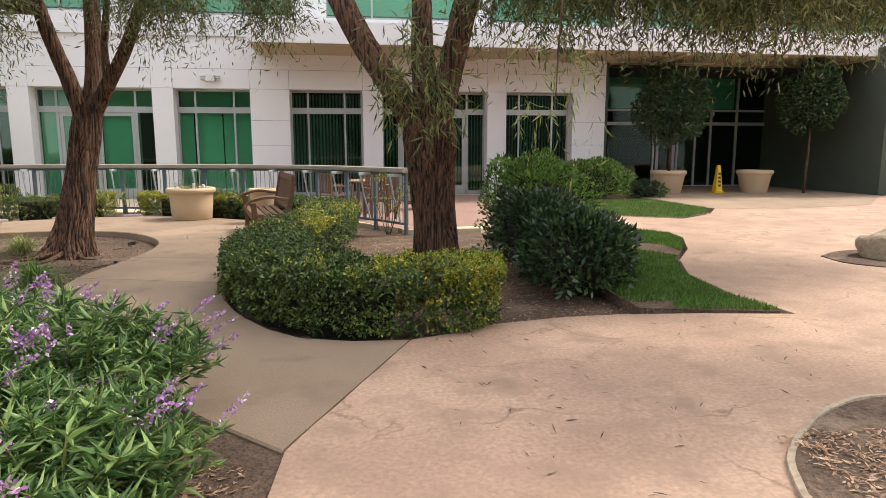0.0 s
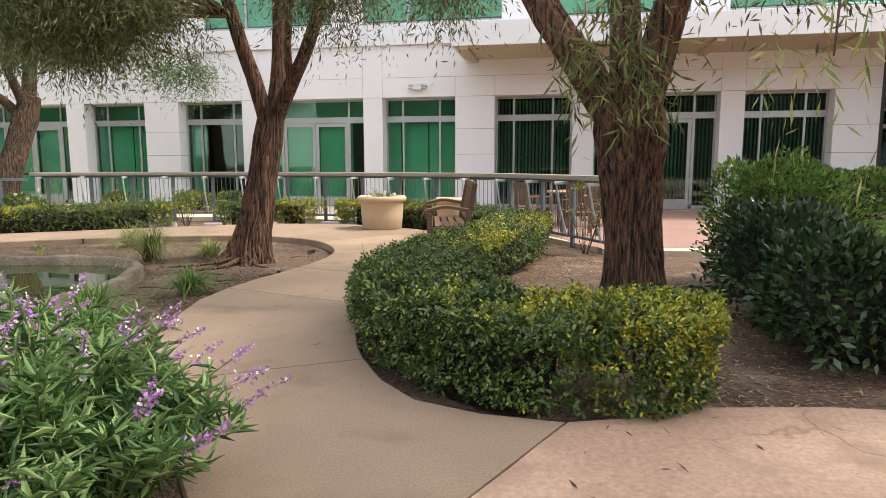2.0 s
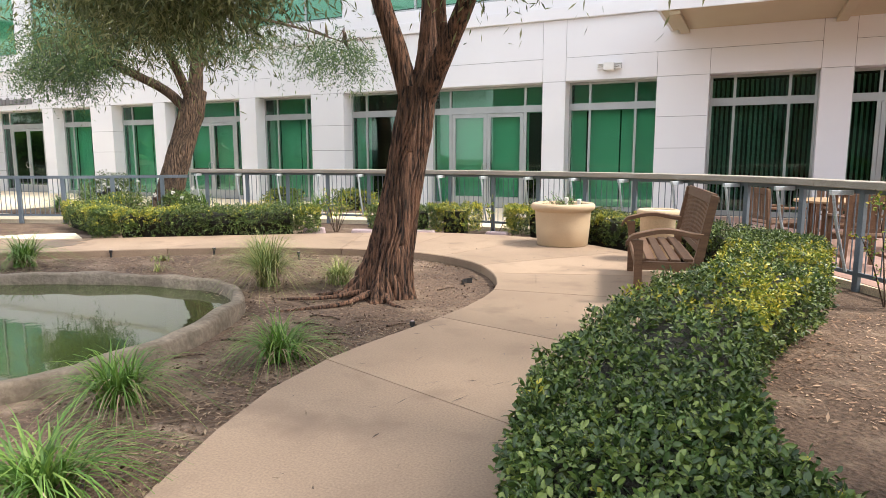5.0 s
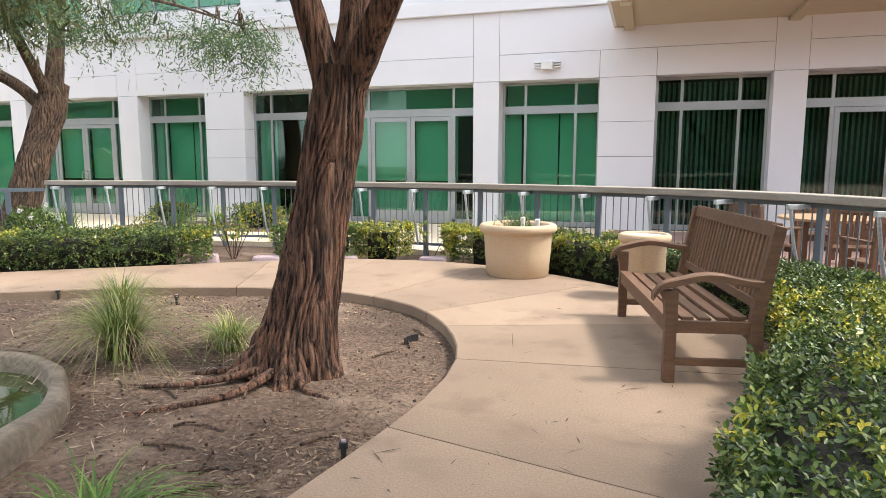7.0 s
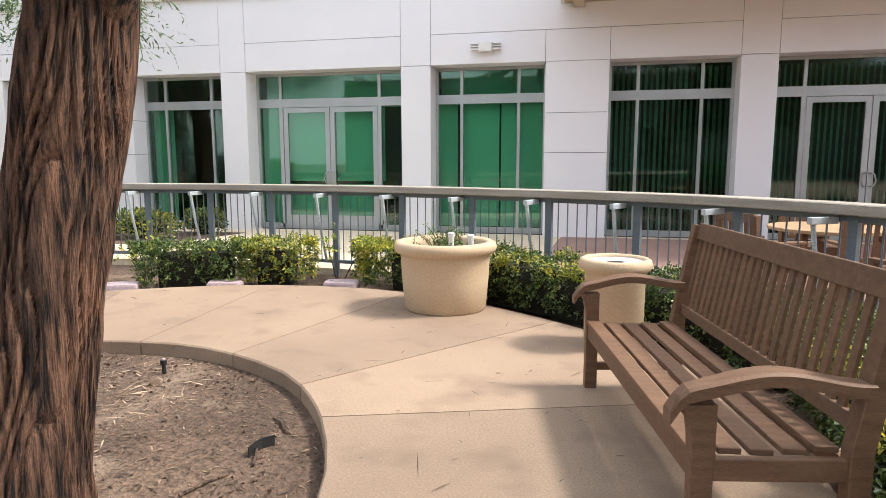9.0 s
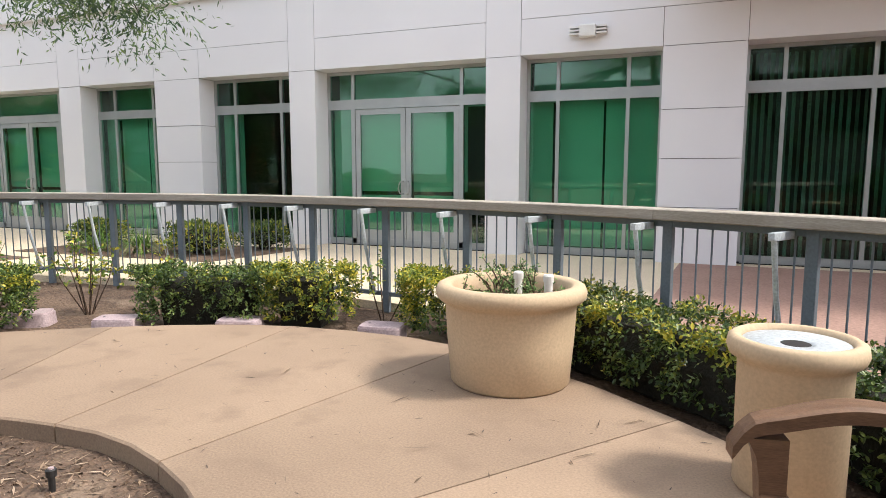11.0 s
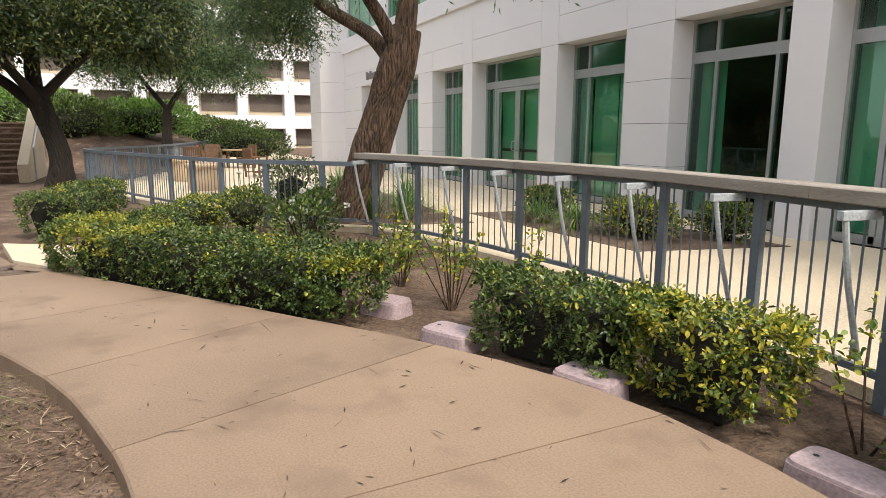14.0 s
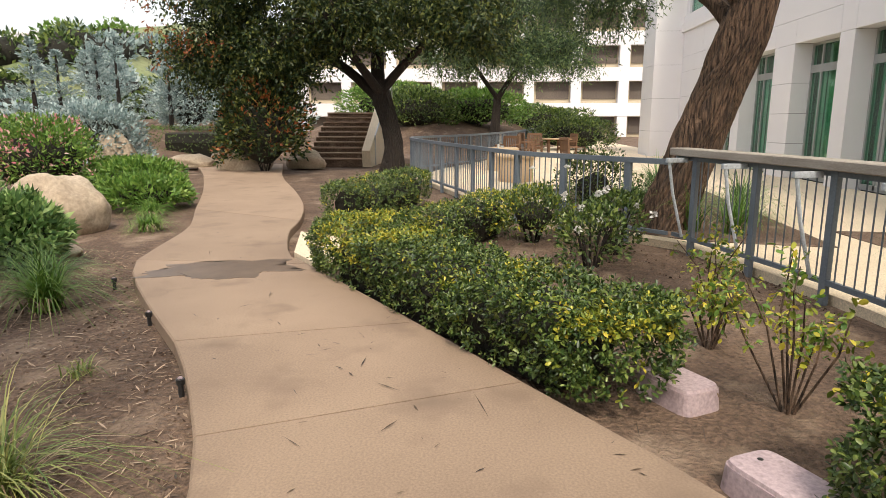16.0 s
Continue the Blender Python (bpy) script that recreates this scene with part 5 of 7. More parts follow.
for i in range(len(rows)):
    r0, r1 = rows[i], rows[(i + 1) % len(rows)]
    for k in range(5):
        bm.faces.new((r0[k], r0[k + 1], r1[k + 1], r1[k]))
part("rim", bm, M["stone"], pond, "rough mottled stone rim", smooth=True)

# ---- low plants ----
for (x, y), n, L, mt, lab in (((-0.62, -10.72), 460, 0.95, "sedge", "tall arching yellow-green sedge tuft"), ((0.08, -10.28), 240, 0.55, "sedge", "green sedge tuft beside a trunk"),
                              ((1.36, -12.9), 220, 0.55, "bright_leaf", "bright green grass tuft near the path"), ((1.02, -14.0), 220, 0.6, "bright_leaf", "green strappy tuft beside the pond rim"),
                              ((1.75, -14.95), 220, 0.62, "bright_leaf", "green strappy tuft at the path edge"), ((-1.9, -9.4), 220, 0.75, "sedge", "wispy grass tuft beside the path"), ((-4.6, -11.1), 260, 0.75, "bright_leaf", "strappy yellow-green lily tuft"),
                              ((-5.1, -11.5), 260, 0.8, "salvia", "strappy dark green lily tuft"), ((-9.0, -14.6), 150, 0.7, "blue_leaf", "grey-green grass tuft beside a boulder"), ((-8.4, -12.3), 260, 0.45, "bright_leaf", "low green ground cover at the path edge"),
                              ((-9.7, -13.0), 300, 0.5, "bright_leaf", "low green ground cover near the bend"), ((8.3, -18.6), 160, 0.4, "bright_leaf", "yellow-green grass tuft in the mulch"), ((7.75, -19.0), 120, 0.3, "bright_leaf", "small yellow-green tuft in the mulch"),
                              ((-0.2, -13.0 + 3.0), 40, 0.25, "sedge", "thin grass tuft in bare soil"), ((-2.6, -10.6), 30, 0.22, "sedge", "thin grass tuft in bare soil"), ((-3.3, -9.95), 40, 0.2, "sedge", "thin weed tuft in bare soil")):
    tuft("grass_tuft", lab, (x, y, -0.11), n, L, mt, wide=0.017 if mt == "bright_leaf" else 0.012)
# grasses behind the railing under the leaning tree and in the patio islands
for x, y, n, L in ((-9.4, -4.6, 260, 0.95), (-10.9, -5.0, 220, 0.95), (-11.8, -5.7, 220, 0.95), (-9.9, -3.6, 220, 1.2), (-12.8, -4.2, 240, 1.25), (-8.9, -3.9, 160, 0.8), (-6.1, -2.3, 200, 0.85), (-7.0, -2.4, 160, 0.8)):
    tuft("grass_tuft", "tall dark green arching grass behind the railing", (x, y, -0.05), n, L, "salvia" if x < -7.5 else "bright_leaf", wide=0.02, group="tall grasses")
bush("shrub", "low dark green shrub in a patio planting bed", (-5.2, -1.9, -0.03), (0.7, 0.45, 0.3), 2600, 0.06, "hedge", 21, mats="hedge_light", share=0.2, group="patio shrubs")
bush("shrub", "low dark green shrub in a patio planting bed", (-7.6, -1.9, -0.03), (0.6, 0.45, 0.3), 2200, 0.06, "hedge", 22, mats="hedge_light", share=0.2, group="patio shrubs")
bush("shrub", "low dark green shrub in a patio planting bed", (-4.5, -1.0, -0.03), (0.45, 0.4, 0.28), 1800, 0.06, "hedge", 23, mats="hedge_light", share=0.1, group="patio shrubs")
tagged(polygon_slab("planting_bed", [(-8.6, -2.9), (-4.3, -2.7), (-3.8, -0.6), (-8.4, -0.9)], -0.09, -0.012, M["soil"]), "soil planting bed cut into the patio", "planting bed", kind="structure")
tagged(polygon_slab("planting_bed", [(-13.8, -6.6), (-9.3, -6.4), (-8.35, -5.6), (-7.7, -4.95), (-7.4, -3.4), (-13.5, -3.0)], -0.09, -0.010, M["soil"]), "soil planting bed under a leaning tree", "planting bed", kind="structure")
bush("shrub", "tangled rose and foliage by the far railing", (-8.0, -6.9, -0.1), (0.7, 0.5, 0.38), 2600, 0.05, "hedge", 24, mats="hedge_light", share=0.1, up=0.5, core=0.45)
bush("shrub", "loose dark green rose bush with white flowers", (-9.6, -5.9, -0.1), (0.8, 0.6, 0.6), 3000, 0.05, "hedge", 25, core=0.4)
for x, y, z in ((-7.9, -6.5, 0.86), (-8.5, -6.9, 0.80), (-8.15, -6.7, 0.55)):
    fl = thing("white_rose", "small white rose bloom among the foliage", "flower", "white roses", at=pose(x, y, z))
    d = rng.normal(size=(26, 3))
    d[:, 2] = np.abs(d[:, 2]) * 0.6
    o = new("petals", leaves_mesh("petals", d * 0.008, d, 0.035, [M["white"]], None, width=0.9))
    o["kind"] = "stuff"
    o.parent = fl
    part("stem", tube(bmesh.new(), [(0, 0, 0), (0.05, 0.02, -0.25), (0.07, 0.05, -0.5)], 0.006, 5), M["sedge"], fl)


def rose_bush(at, h, label, n=7, pal="hedge_light", seed=0):
    """Bare canes with sparse leaves."""
    th = thing("rose_bush", label, "shrub", "rose bushes")
    P, X = [], []
    for k in range(n):
        a = 2.4 * k + rng.uniform(-0.4, 0.4)
        r = rng.uniform(0.12, 0.5) * h
        s = Vector((at[0] + 0.03 * math.cos(a), at[1] + 0.03 * math.sin(a), -0.12))
        e = Vector((at[0] + r * math.cos(a), at[1] + r * math.sin(a), -0.1 + h * rng.uniform(0.55, 1.0)))
        m_ = s.lerp(e, 0.5) + Vector((rng.normal(0, 0.04), rng.normal(0, 0.04), 0.09))
        part("cane", tube(bmesh.new(), [s, m_, e], [0.008, 0.006, 0.003], 6), M["bark_pale"], th)
        for _ in range(9):
            t = rng.uniform(0.4, 1.05)
            q = s.lerp(m_, t * 2) if t < 0.5 else m_.lerp(e, t * 2 - 1)
            d = rng.normal(size=3) + np.array([0, 0, 0.2])
            d /= np.linalg.norm(d)
            for leaflet in range(5):
                P.append(np.array(q) + d * (0.03 + 0.022 * leaflet))
                X.append(d * 0.6 + rng.normal(0, 0.7, 3))
    idx = (rng.uniform(0, 1, len(P)) < 0.35).astype(int)
    ob = new("foliage", rounded_leaves("foliage", np.array(P), np.array(X), rng.uniform(0.03, 0.055, len(P)), [M["hedge_light"], M["bright_leaf"]], idx, width=0.62))
    ob["kind"] = "stuff"
    ob.parent = th
    return th


rose_bush((-3.1, -5.8), 0.85, "leggy rose bush with yellowing leaves", 9)
rose_bush((-2.35, -5.55), 0.75, "leggy rose bush with green leaves", 8)
rose_bush((-4.1, -5.9), 0.5, "small bare rose bush in dry soil", 9)
rose_bush((-5.0, -5.6), 0.7, "leggy rose bush near the railing", 7)
rose_bush((0.05, -5.05), 0.72, "thin leafy shoot behind a hedge", 3)
rose_bush((5.75, -8.95), 1.2, "climbing stems with pale leaves on the railing end", 6)

for x, y, r, n, lab in ((-6.6, -6.35, (0.42, 0.38, 0.36), 1000, "sprawling rose bush with white flowers before the railing"), (-7.3, -6.0, (0.4, 0.36, 0.42), 1000, "sprawling rose bush with white flowers before the railing")):
    bu = bush("shrub", lab, (x, y, -0.11), r, n, 0.065, "hedge", x, width=0.5, core=0, stems=11, group="railing plants")
    if "white" in lab:
        for q in range(5):
            c = np.array([x, y, 0.5]) + rng.normal(0, 0.22, 3)
            d = rng.normal(size=(26, 3))
            foliage("flower", bu, c + d * 0.008, d, rng.uniform(0.03, 0.045, 26), [M["white"]], None, width=0.9, label="white rose bloom")
for x, y in ((-8.5, -4.75), (-9.0, -5.15), (-8.2, -4.3)):
    tuft("grass_tuft", "tall dark strappy grass behind the railing", (x, y, -0.08), 70, 1.0, "grass", spread=0.6, wide=0.022)
# ---- valve boxes, sprinklers ----
vb = thing("valve_box", "purple-grey plastic irrigation valve box with dusty lid", "valve box", "valve boxes", at=pose(-2.2, -6.22, -0.11, 0, 0, 26))
bm = bmesh.new()
top, low = [], []
for k in range(24):
    a = 2 * math.pi * (k + 0.5) / 24
    cx = math.copysign(abs(math.cos(a)) ** 0.35, math.cos(a)) * 0.24
    cy = math.copysign(abs(math.sin(a)) ** 0.35, math.sin(a)) * 0.16
    low.append(bm.verts.new((cx * 1.06, cy * 1.06, 0)))
    top.append(bm.verts.new((cx, cy, 0.15)))
for k in range(24):
    bm.faces.new((low[k], low[(k + 1) % 24], top[(k + 1) % 24], top[k]))
bm.faces.new(top)
part("body", bm, M["box"], vb)
bm = bmesh.new()
a_ = [bm.verts.new((v[0] * 0.97, v[1] * 0.97, 0.152)) for v in [(math.copysign(abs(math.cos(2 * math.pi * (k + 0.5) / 24)) ** 0.35, math.cos(2 * math.pi * (k + 0.5) / 24)) * 0.24, math.copysign(abs(math.sin(2 * math.pi * (k + 0.5) / 24)) ** 0.35, math.sin(2 * math.pi * (k + 0.5) / 24)) * 0.16) for k in range(24)]]
b_ = [bm.verts.new((v.co.x * 0.97, v.co.y * 0.97, 0.172)) for v in a_]
for k in range(24):
    bm.faces.new((a_[k], a_[(k + 1) % 24], b_[(k + 1) % 24], b_[k]))
bm.faces.new(b_)
bm.faces.new(a_[::-1])
lid2 = part("lid", bm, M["box"], vb)
# No hole is cut; a black disc draws its shade on the lid.
part("lift_hole", lathe([(0.016, 0.1735), (0.015, 0.1745), (0.002, 0.1745)], 12, (-0.15, 0.02, 0)), M["black"], lid2)
vb.scale = (0.84, 0.84, 0.8)
for x, y, r in ((-1.08, -5.83, 20), (0.27, -5.53, 8), (-3.22, -6.36, 30)):
    copy_thing(vb, pose(x, y, -0.11, 0, 0, r))
sp = thing("sprinkler_head", "short dark plastic sprinkler riser at the bed edge", "sprinkler", "sprinkler heads", at=pose(1.90, -11.84, -0.11))
part("riser", lathe([(0.022, 0), (0.022, 0.10), (0.034, 0.105), (0.036, 0.15), (0.03, 0.155), (0.004, 0.156)], 16), M["black"], sp)
part("nozzle", lathe([(0.02, 0.156), (0.018, 0.166), (0.003, 0.168)], 12), M["box"], sp)
sp.scale = (0.7, 0.7, 0.72)
for x, y in ((-1.55, -8.98), (0.12, -8.62), (-3.03, -9.17), (-4.26, -10.03), (-5.27, -10.92)):
    copy_thing(sp, pose(x, y, -0.11))
for i, (x, y, r) in enumerate(((1.44, -9.62, 75),)):
    e = thing("bed_edging", "broken strip of black plastic bed edging", "edging", "edging pieces", at=pose(x, y, -0.11, 0, 0, r))
    bm = swept(np.array([(-0.09, 0.0), (-0.03, 0.02), (0.03, 0.02), (0.09, -0.015)]), [(-0.003, 0), (0.003, 0), (0.003, 0.06), (-0.003, 0.06)], 0)
    part("strip", bm, M["black"], e)
# surface roots and dead sticks by the leaning tree
for i, pts in enumerate(([(0.80, -10.85, -0.02), (0.5, -11.1, -0.07), (0.15, -11.25, -0.09), (-0.2, -11.2, -0.13)], [(0.72, -10.7, 0.0), (0.45, -10.85, -0.07), (0.2, -10.9, -0.11)], [(0.9, -10.9, -0.02), (0.78, -11.25, -0.08), (0.5, -11.55, -0.1), (0.2, -11.8, -0.12)], [(1.05, -10.85, -0.03), (1.2, -11.0, -0.09), (1.4, -11.05, -0.12)])):
    rt = thing("tree_root", "exposed brown tree root on dry soil", "root", "tree roots")
    part("root", bark_tube(pts, [0.035, 0.022, 0.015, 0.007][:len(pts)], sides=14, rings=24, furrow=0.06, seed=i), M["bark"], rt)
for k in range(26):
    x, y, a, L = rng.uniform(-0.2, 1.8), rng.uniform(-13.5, -9.3), rng.uniform(0, 3.14), rng.uniform(0.12, 0.4)
    stt = thing("dead_stick", "dry fallen stick on bare soil", "stick", "fallen sticks")
    part("stick", tube(bmesh.new(), [(x, y, -0.10), (x + math.cos(a) * L / 2, y + math.sin(a) * L / 2 + 0.02, -0.095), (x + math.cos(a) * L, y + math.sin(a) * L, -0.103)], [0.009, 0.008, 0.004], 6), M["bark_pale"], stt)

# ---- sage bed ----


tagged(polygon_slab("planting_bed", [(2.36, -14.93), (2.97, -15.8), (3.67, -16.7), (4.3, -17.45), (4.66, -17.8), (4.6, -18.6), (4.1, -20.5), (2.5, -23.9), (0.2, -23.0), (0.6, -18.0), (1.2, -15.6)], -0.11, -0.022, M["soil"]), "mulched soil bed of the sage bushes", "planting bed", kind="structure")


def sage(center, rx, ry, h, n, seed):
    th = thing("sage_bush", "tall leafy sage bush with purple and white flower spikes", "flowering bush", "sage bushes")
    LP, LX, LS_, FP, FX = [], [], [], [], []
    bm = bmesh.new()
    for k in range(n):
        a, q = rng.uniform(0, 6.28), math.sqrt(rng.uniform(0, 1))
        bx, by = center[0] + rx * 0.4 * q * math.cos(a), center[1] + ry * 0.4 * q * math.sin(a)
        ex, ey = center[0] + rx * q * math.cos(a) * 1.1, center[1] + ry * q * math.sin(a) * 1.1
        hh = h * rng.uniform(0.5, 1.0) * (1.12 - 0.45 * q)
        p0, p1, p2 = Vector((bx, by, -0.1)), Vector(((bx + ex) / 2, (by + ey) / 2, hh * 0.7)), Vector((ex, ey, hh))
        tube(bm, [p0, p1, p2], [0.007, 0.005, 0.003], 5)
        d = (p2 - p1).normalized()
        for i in range(46):
            t = rng.uniform(0.12, 0.99)
            c = p0.lerp(p1, t * 2) if t < 0.5 else p1.lerp(p2, t * 2 - 1)
            o = rng.normal(size=3)
            LP.append(c)
            LX.append((o[0], o[1], abs(o[2]) * 0.3 + 0.25))
            LS_.append(rng.uniform(0.055, 0.125))
        if rng.uniform() < 0.15:
            L = rng.uniform(0.12, 0.28)
            tip = p2 + (d + Vector((rng.normal(0, 0.25), rng.normal(0, 0.25), 0.1))).normalized() * L
            tube(bm, [p2, tip], [0.003, 0.002], 4)
            for i in range(60):
                t = rng.uniform(0.1, 1.0)
                c = p2.lerp(tip, t)
                w = 0.014 * (1.15 - t)
                FP.append((c.x + rng.normal(0, w), c.y + rng.normal(0, w), c.z + rng.normal(0, w)))
                FX.append(rng.normal(size=3))
    part("stem_growth", bm, M["sedge"], th)["kind"] = "stuff"
    foliage("foliage", th, LP, LX, np.array(LS_), [M["salvia"]], None, width=0.12, bend=0.35)
    idx = (rng.uniform(0, 1, len(FP)) < 0.10).astype(int)
    foliage("bloom_growth", th, FP, FX, rng.uniform(0.014, 0.026, len(FP)), [M["flower"], M["white"]], idx, width=0.7)
    return th


for i, (x, y, rx, ry, h, n) in enumerate(((3.42, -17.3, 0.75, 0.7, 0.68, 250), (2.5, -16.4, 0.68, 0.7, 0.60, 190), (2.75, -17.7, 0.8, 0.8, 0.80, 220), (3.75, -18.35, 0.6, 0.55, 0.55, 190), (2.9, -18.7, 0.7, 0.6, 0.62, 190), (1.7, -16.7, 0.7, 0.7, 0.62, 130), (1.6, -17.9, 0.9, 0.9, 0.85, 150))):
    sage((x, y), rx, ry, h, n, i)
bush("shrub", "grey-green shrub at the pond's far side", (-6.0, -13.3, -0.1), (0.8, 0.8, 0.55), 3000, 0.09, "salvia", 31, width=0.25, core=0.45)

# ---- shrubs round the big tree and lawns ----
bush("shrub", "glossy dark green laurel shrub beside the plaza", (7.35, -14.35, -0.1), (0.60, 0.63, 0.50), 5200, 0.085, "gloss_leaf", 41, width=0.42, core=0.72)
bush("shrub", "glossy dark green shrub in the tree's shade", (7.3, -13.2, -0.1), (0.64, 0.62, 0.56), 4500, 0.08, "gloss_leaf", 42, width=0.42, core=0.72)
bush("shrub", "tall bright green leafy shrub", (7.75, -11.6, -0.1), (0.85, 0.8, 0.82), 9000, 0.06, "bright_leaf", 43, width=0.45, mats="gloss_leaf", share=0.1, core=0.66, up=0.6)
bush("shrub", "bright yellow-green shrub near the entrance", (12.3, -2.5, -0.1), (1.2, 0.8, 0.66), 7000, 0.085, "bright_leaf", 44, width=0.45, mats="hedge", share=0.35, core=0.66, up=0.5)
bush("shrub", "dark strappy plants beside the entrance planter", (14.2, -2.2, -0.1), (0.6, 0.5, 0.3), 1600, 0.12, "gloss_leaf", 45, width=0.2)


def lawn(name, outline, n, label):
    th = tagged(polygon_slab(name, outline, -0.11, -0.005, M["soil"]), label, "lawn", kind="structure")
    O = np.array(outline)
    P = []
    lo, hi = O.min(0), O.max(0)
    while len(P) < n:
        q = rng.uniform(lo, hi, (4000, 2))
        x, y = q[:, 0], q[:, 1]
        ins = np.zeros(len(q), bool)
        j = len(O) - 1
        for i in range(len(O)):
            xi, yi, xj, yj = *O[i], *O[j]
            ins ^= ((yi > y) != (yj > y)) & (x < (xj - xi) * (y - yi) / (yj - yi + 1e-12) + xi)
            j = i
        keep = q[ins]
        dens = np.array([noise.noise(Vector((a * 0.9, b * 0.9, 0))) for a, b in keep])
        P += [tuple(v) for v, d in zip(keep, dens) if d > -0.35 + 0.5 * (v[1] < -15.2)]
    P = np.array(P[:n])
    P3 = np.column_stack([P, np.full(n, -0.008)])
    X = rng.normal(0, 0.5, (n, 3))
    X[:, 2] = 1
    foliage("grass_blades", th, P3, X, rng.uniform(0.035, 0.075, n), [M["grass"]], None, width=0.16)
    return th


lawn("lawn", [(8.80, -15.72), (8.72, -15.02), (8.84, -13.97), (9.25, -13.0), (9.87, -12.1), (10.43, -11.0), (10.5, -10.45), (10.05, -9.68), (8.6, -9.15), (7.6, -9.8), (7.6, -15.4)], 42000, "mown green lawn thinning to soil at its edge")
lawn("lawn", [(10.85, -7.38), (12.05, -8.12), (13.15, -7.3), (13.9, -6.1), (13.85, -3.2), (10.8, -3.2), (9.7, -5.0)], 26000, "mown green lawn strip before the entrance")
MB = [(6.76, -18.62), (6.94, -18.30), (7.29, -17.98), (7.63, -17.78), (8.0, -17.70), (8.8, -17.9), (9.4, -18.6), (9.5, -20.0), (8.6, -21.0), (7.2, -20.6), (6.6, -19.6)]
mb = tagged(polygon_slab("mulch_bed", MB, -0.05, 0.015, M["soil"]), "mulched planting bed set in the plaza", "planting bed", kind="structure")
bm = bmesh.new()
kb = [(x, y) for x, y in spline(MB + [MB[0]], 90)]
part("edging", swept(np.array(kb), [(-0.02, 0.0), (0.02, 0.0), (0.016, 0.022), (-0.016, 0.026)], 0), M["boulder"], mb, "pale chipped stone edging")
c0 = np.array([8.1, -19.3])
n = 11000
P = c0 + rng.uniform(-1, 1, (n, 2)) * np.array([1.1, 1.2])
foliage("bark_chips", mb, np.column_stack([P, rng.uniform(0.016, 0.035, n)]), np.column_stack([rng.normal(size=(n, 2)), rng.normal(0, 0.15, n)]), rng.uniform(0.02, 0.06, n), [M["mulch"]], None, width=0.3, flat=True)
rb = tagged(polygon_slab("rock_bed", [tuple(q) for q in spline([(11.35, -13.1), (11.3, -13.7), (11.9, -14.2), (13.0, -14.2), (13.6, -13.4), (13.0, -12.8), (12.0, -12.75), (11.35, -13.1)], 40)[:-1]], -0.05, 0.012, M["soil"]), "small soil bed holding a rock", "planting bed", kind="structure")


def boulder(at, r, label, seed, rot=0):
    th = thing("boulder", label, "rock", "garden boulders")
    bm = bmesh.new()
    bmesh.ops.create_icosphere(bm, subdivisions=4, radius=1.0)
    for v in bm.verts:
        c = v.co.copy()
        k = 1 + 0.22 * noise.noise(c * 1.3 + Vector((seed, 0, 0))) + 0.07 * noise.noise(c * 4 + Vector((0, seed, 0))) + 0.02 * noise.noise(c * 11)
        c.z = max(c.z, -0.35)
        v.co = (Matrix.Rotation(rot, 4, "Z") @ Vector((c.x * r[0] * k, c.y * r[1] * k, (c.z + 0.3) * r[2] * k))) + Vector(at)
    part("rock", bm, M["boulder"], th, smooth=True)
    return th


boulder((12.2, -13.35, 0.0), (0.42, 0.35, 0.30), "brown weathered rock in a soil bed", 3)
boulder((-8.3, -13.6, -0.11), (0.62, 0.75, 0.62), "large rounded pale sandstone boulder", 5)
boulder((-6.6, -12.5, -0.11), (0.3, 0.35, 0.16), "low pale stone beside lilies", 8)
boulder((-18.6, -14.9, -0.05), (0.6, 0.85, 0.55), "pale sandstone boulder at the path end", 9)
boulder((-16.8, -17.8, 0.2), (0.45, 0.6, 0.7), "upright tan rock among shrubs", 12)
boulder((-19.6, -17.0, 0.0), (0.5, 0.8, 0.3), "flat pale rock at the path end", 14)
boulder((-20.3, -15.8, 0.1), (0.5, 0.8, 0.35), "flat pale rock at the path end", 17)
boulder((-19.9, -13.4, -0.05), (0.4, 0.6, 0.4), "brown rock under the dark tree", 19)

# ---- entrance things ----


def planter_tree(x, y, label):
    th = thing("entrance_planter", label, "planter", "entrance planters", at=pose(x, y, 0))
    part("body", lathe([(0.40, 0), (0.42, 0.02), (0.52, 0.58), (0.545, 0.62), (0.58, 0.65), (0.58, 0.74), (0.54, 0.76), (0.50, 0.74), (0.48, 0.66)], 48), M["pot"], th, smooth=True)
    part("potting_soil", lathe([(0.44, 0.62), (0.485, 0.66), (0.02, 0.68)], 32), M["soil"], th)
    return th


planter_tree(15.7, -0.75, "big tan tapered planter beside the glass entrance")
planter_tree(18.75, -0.9, "big tan tapered planter before the entrance doors")


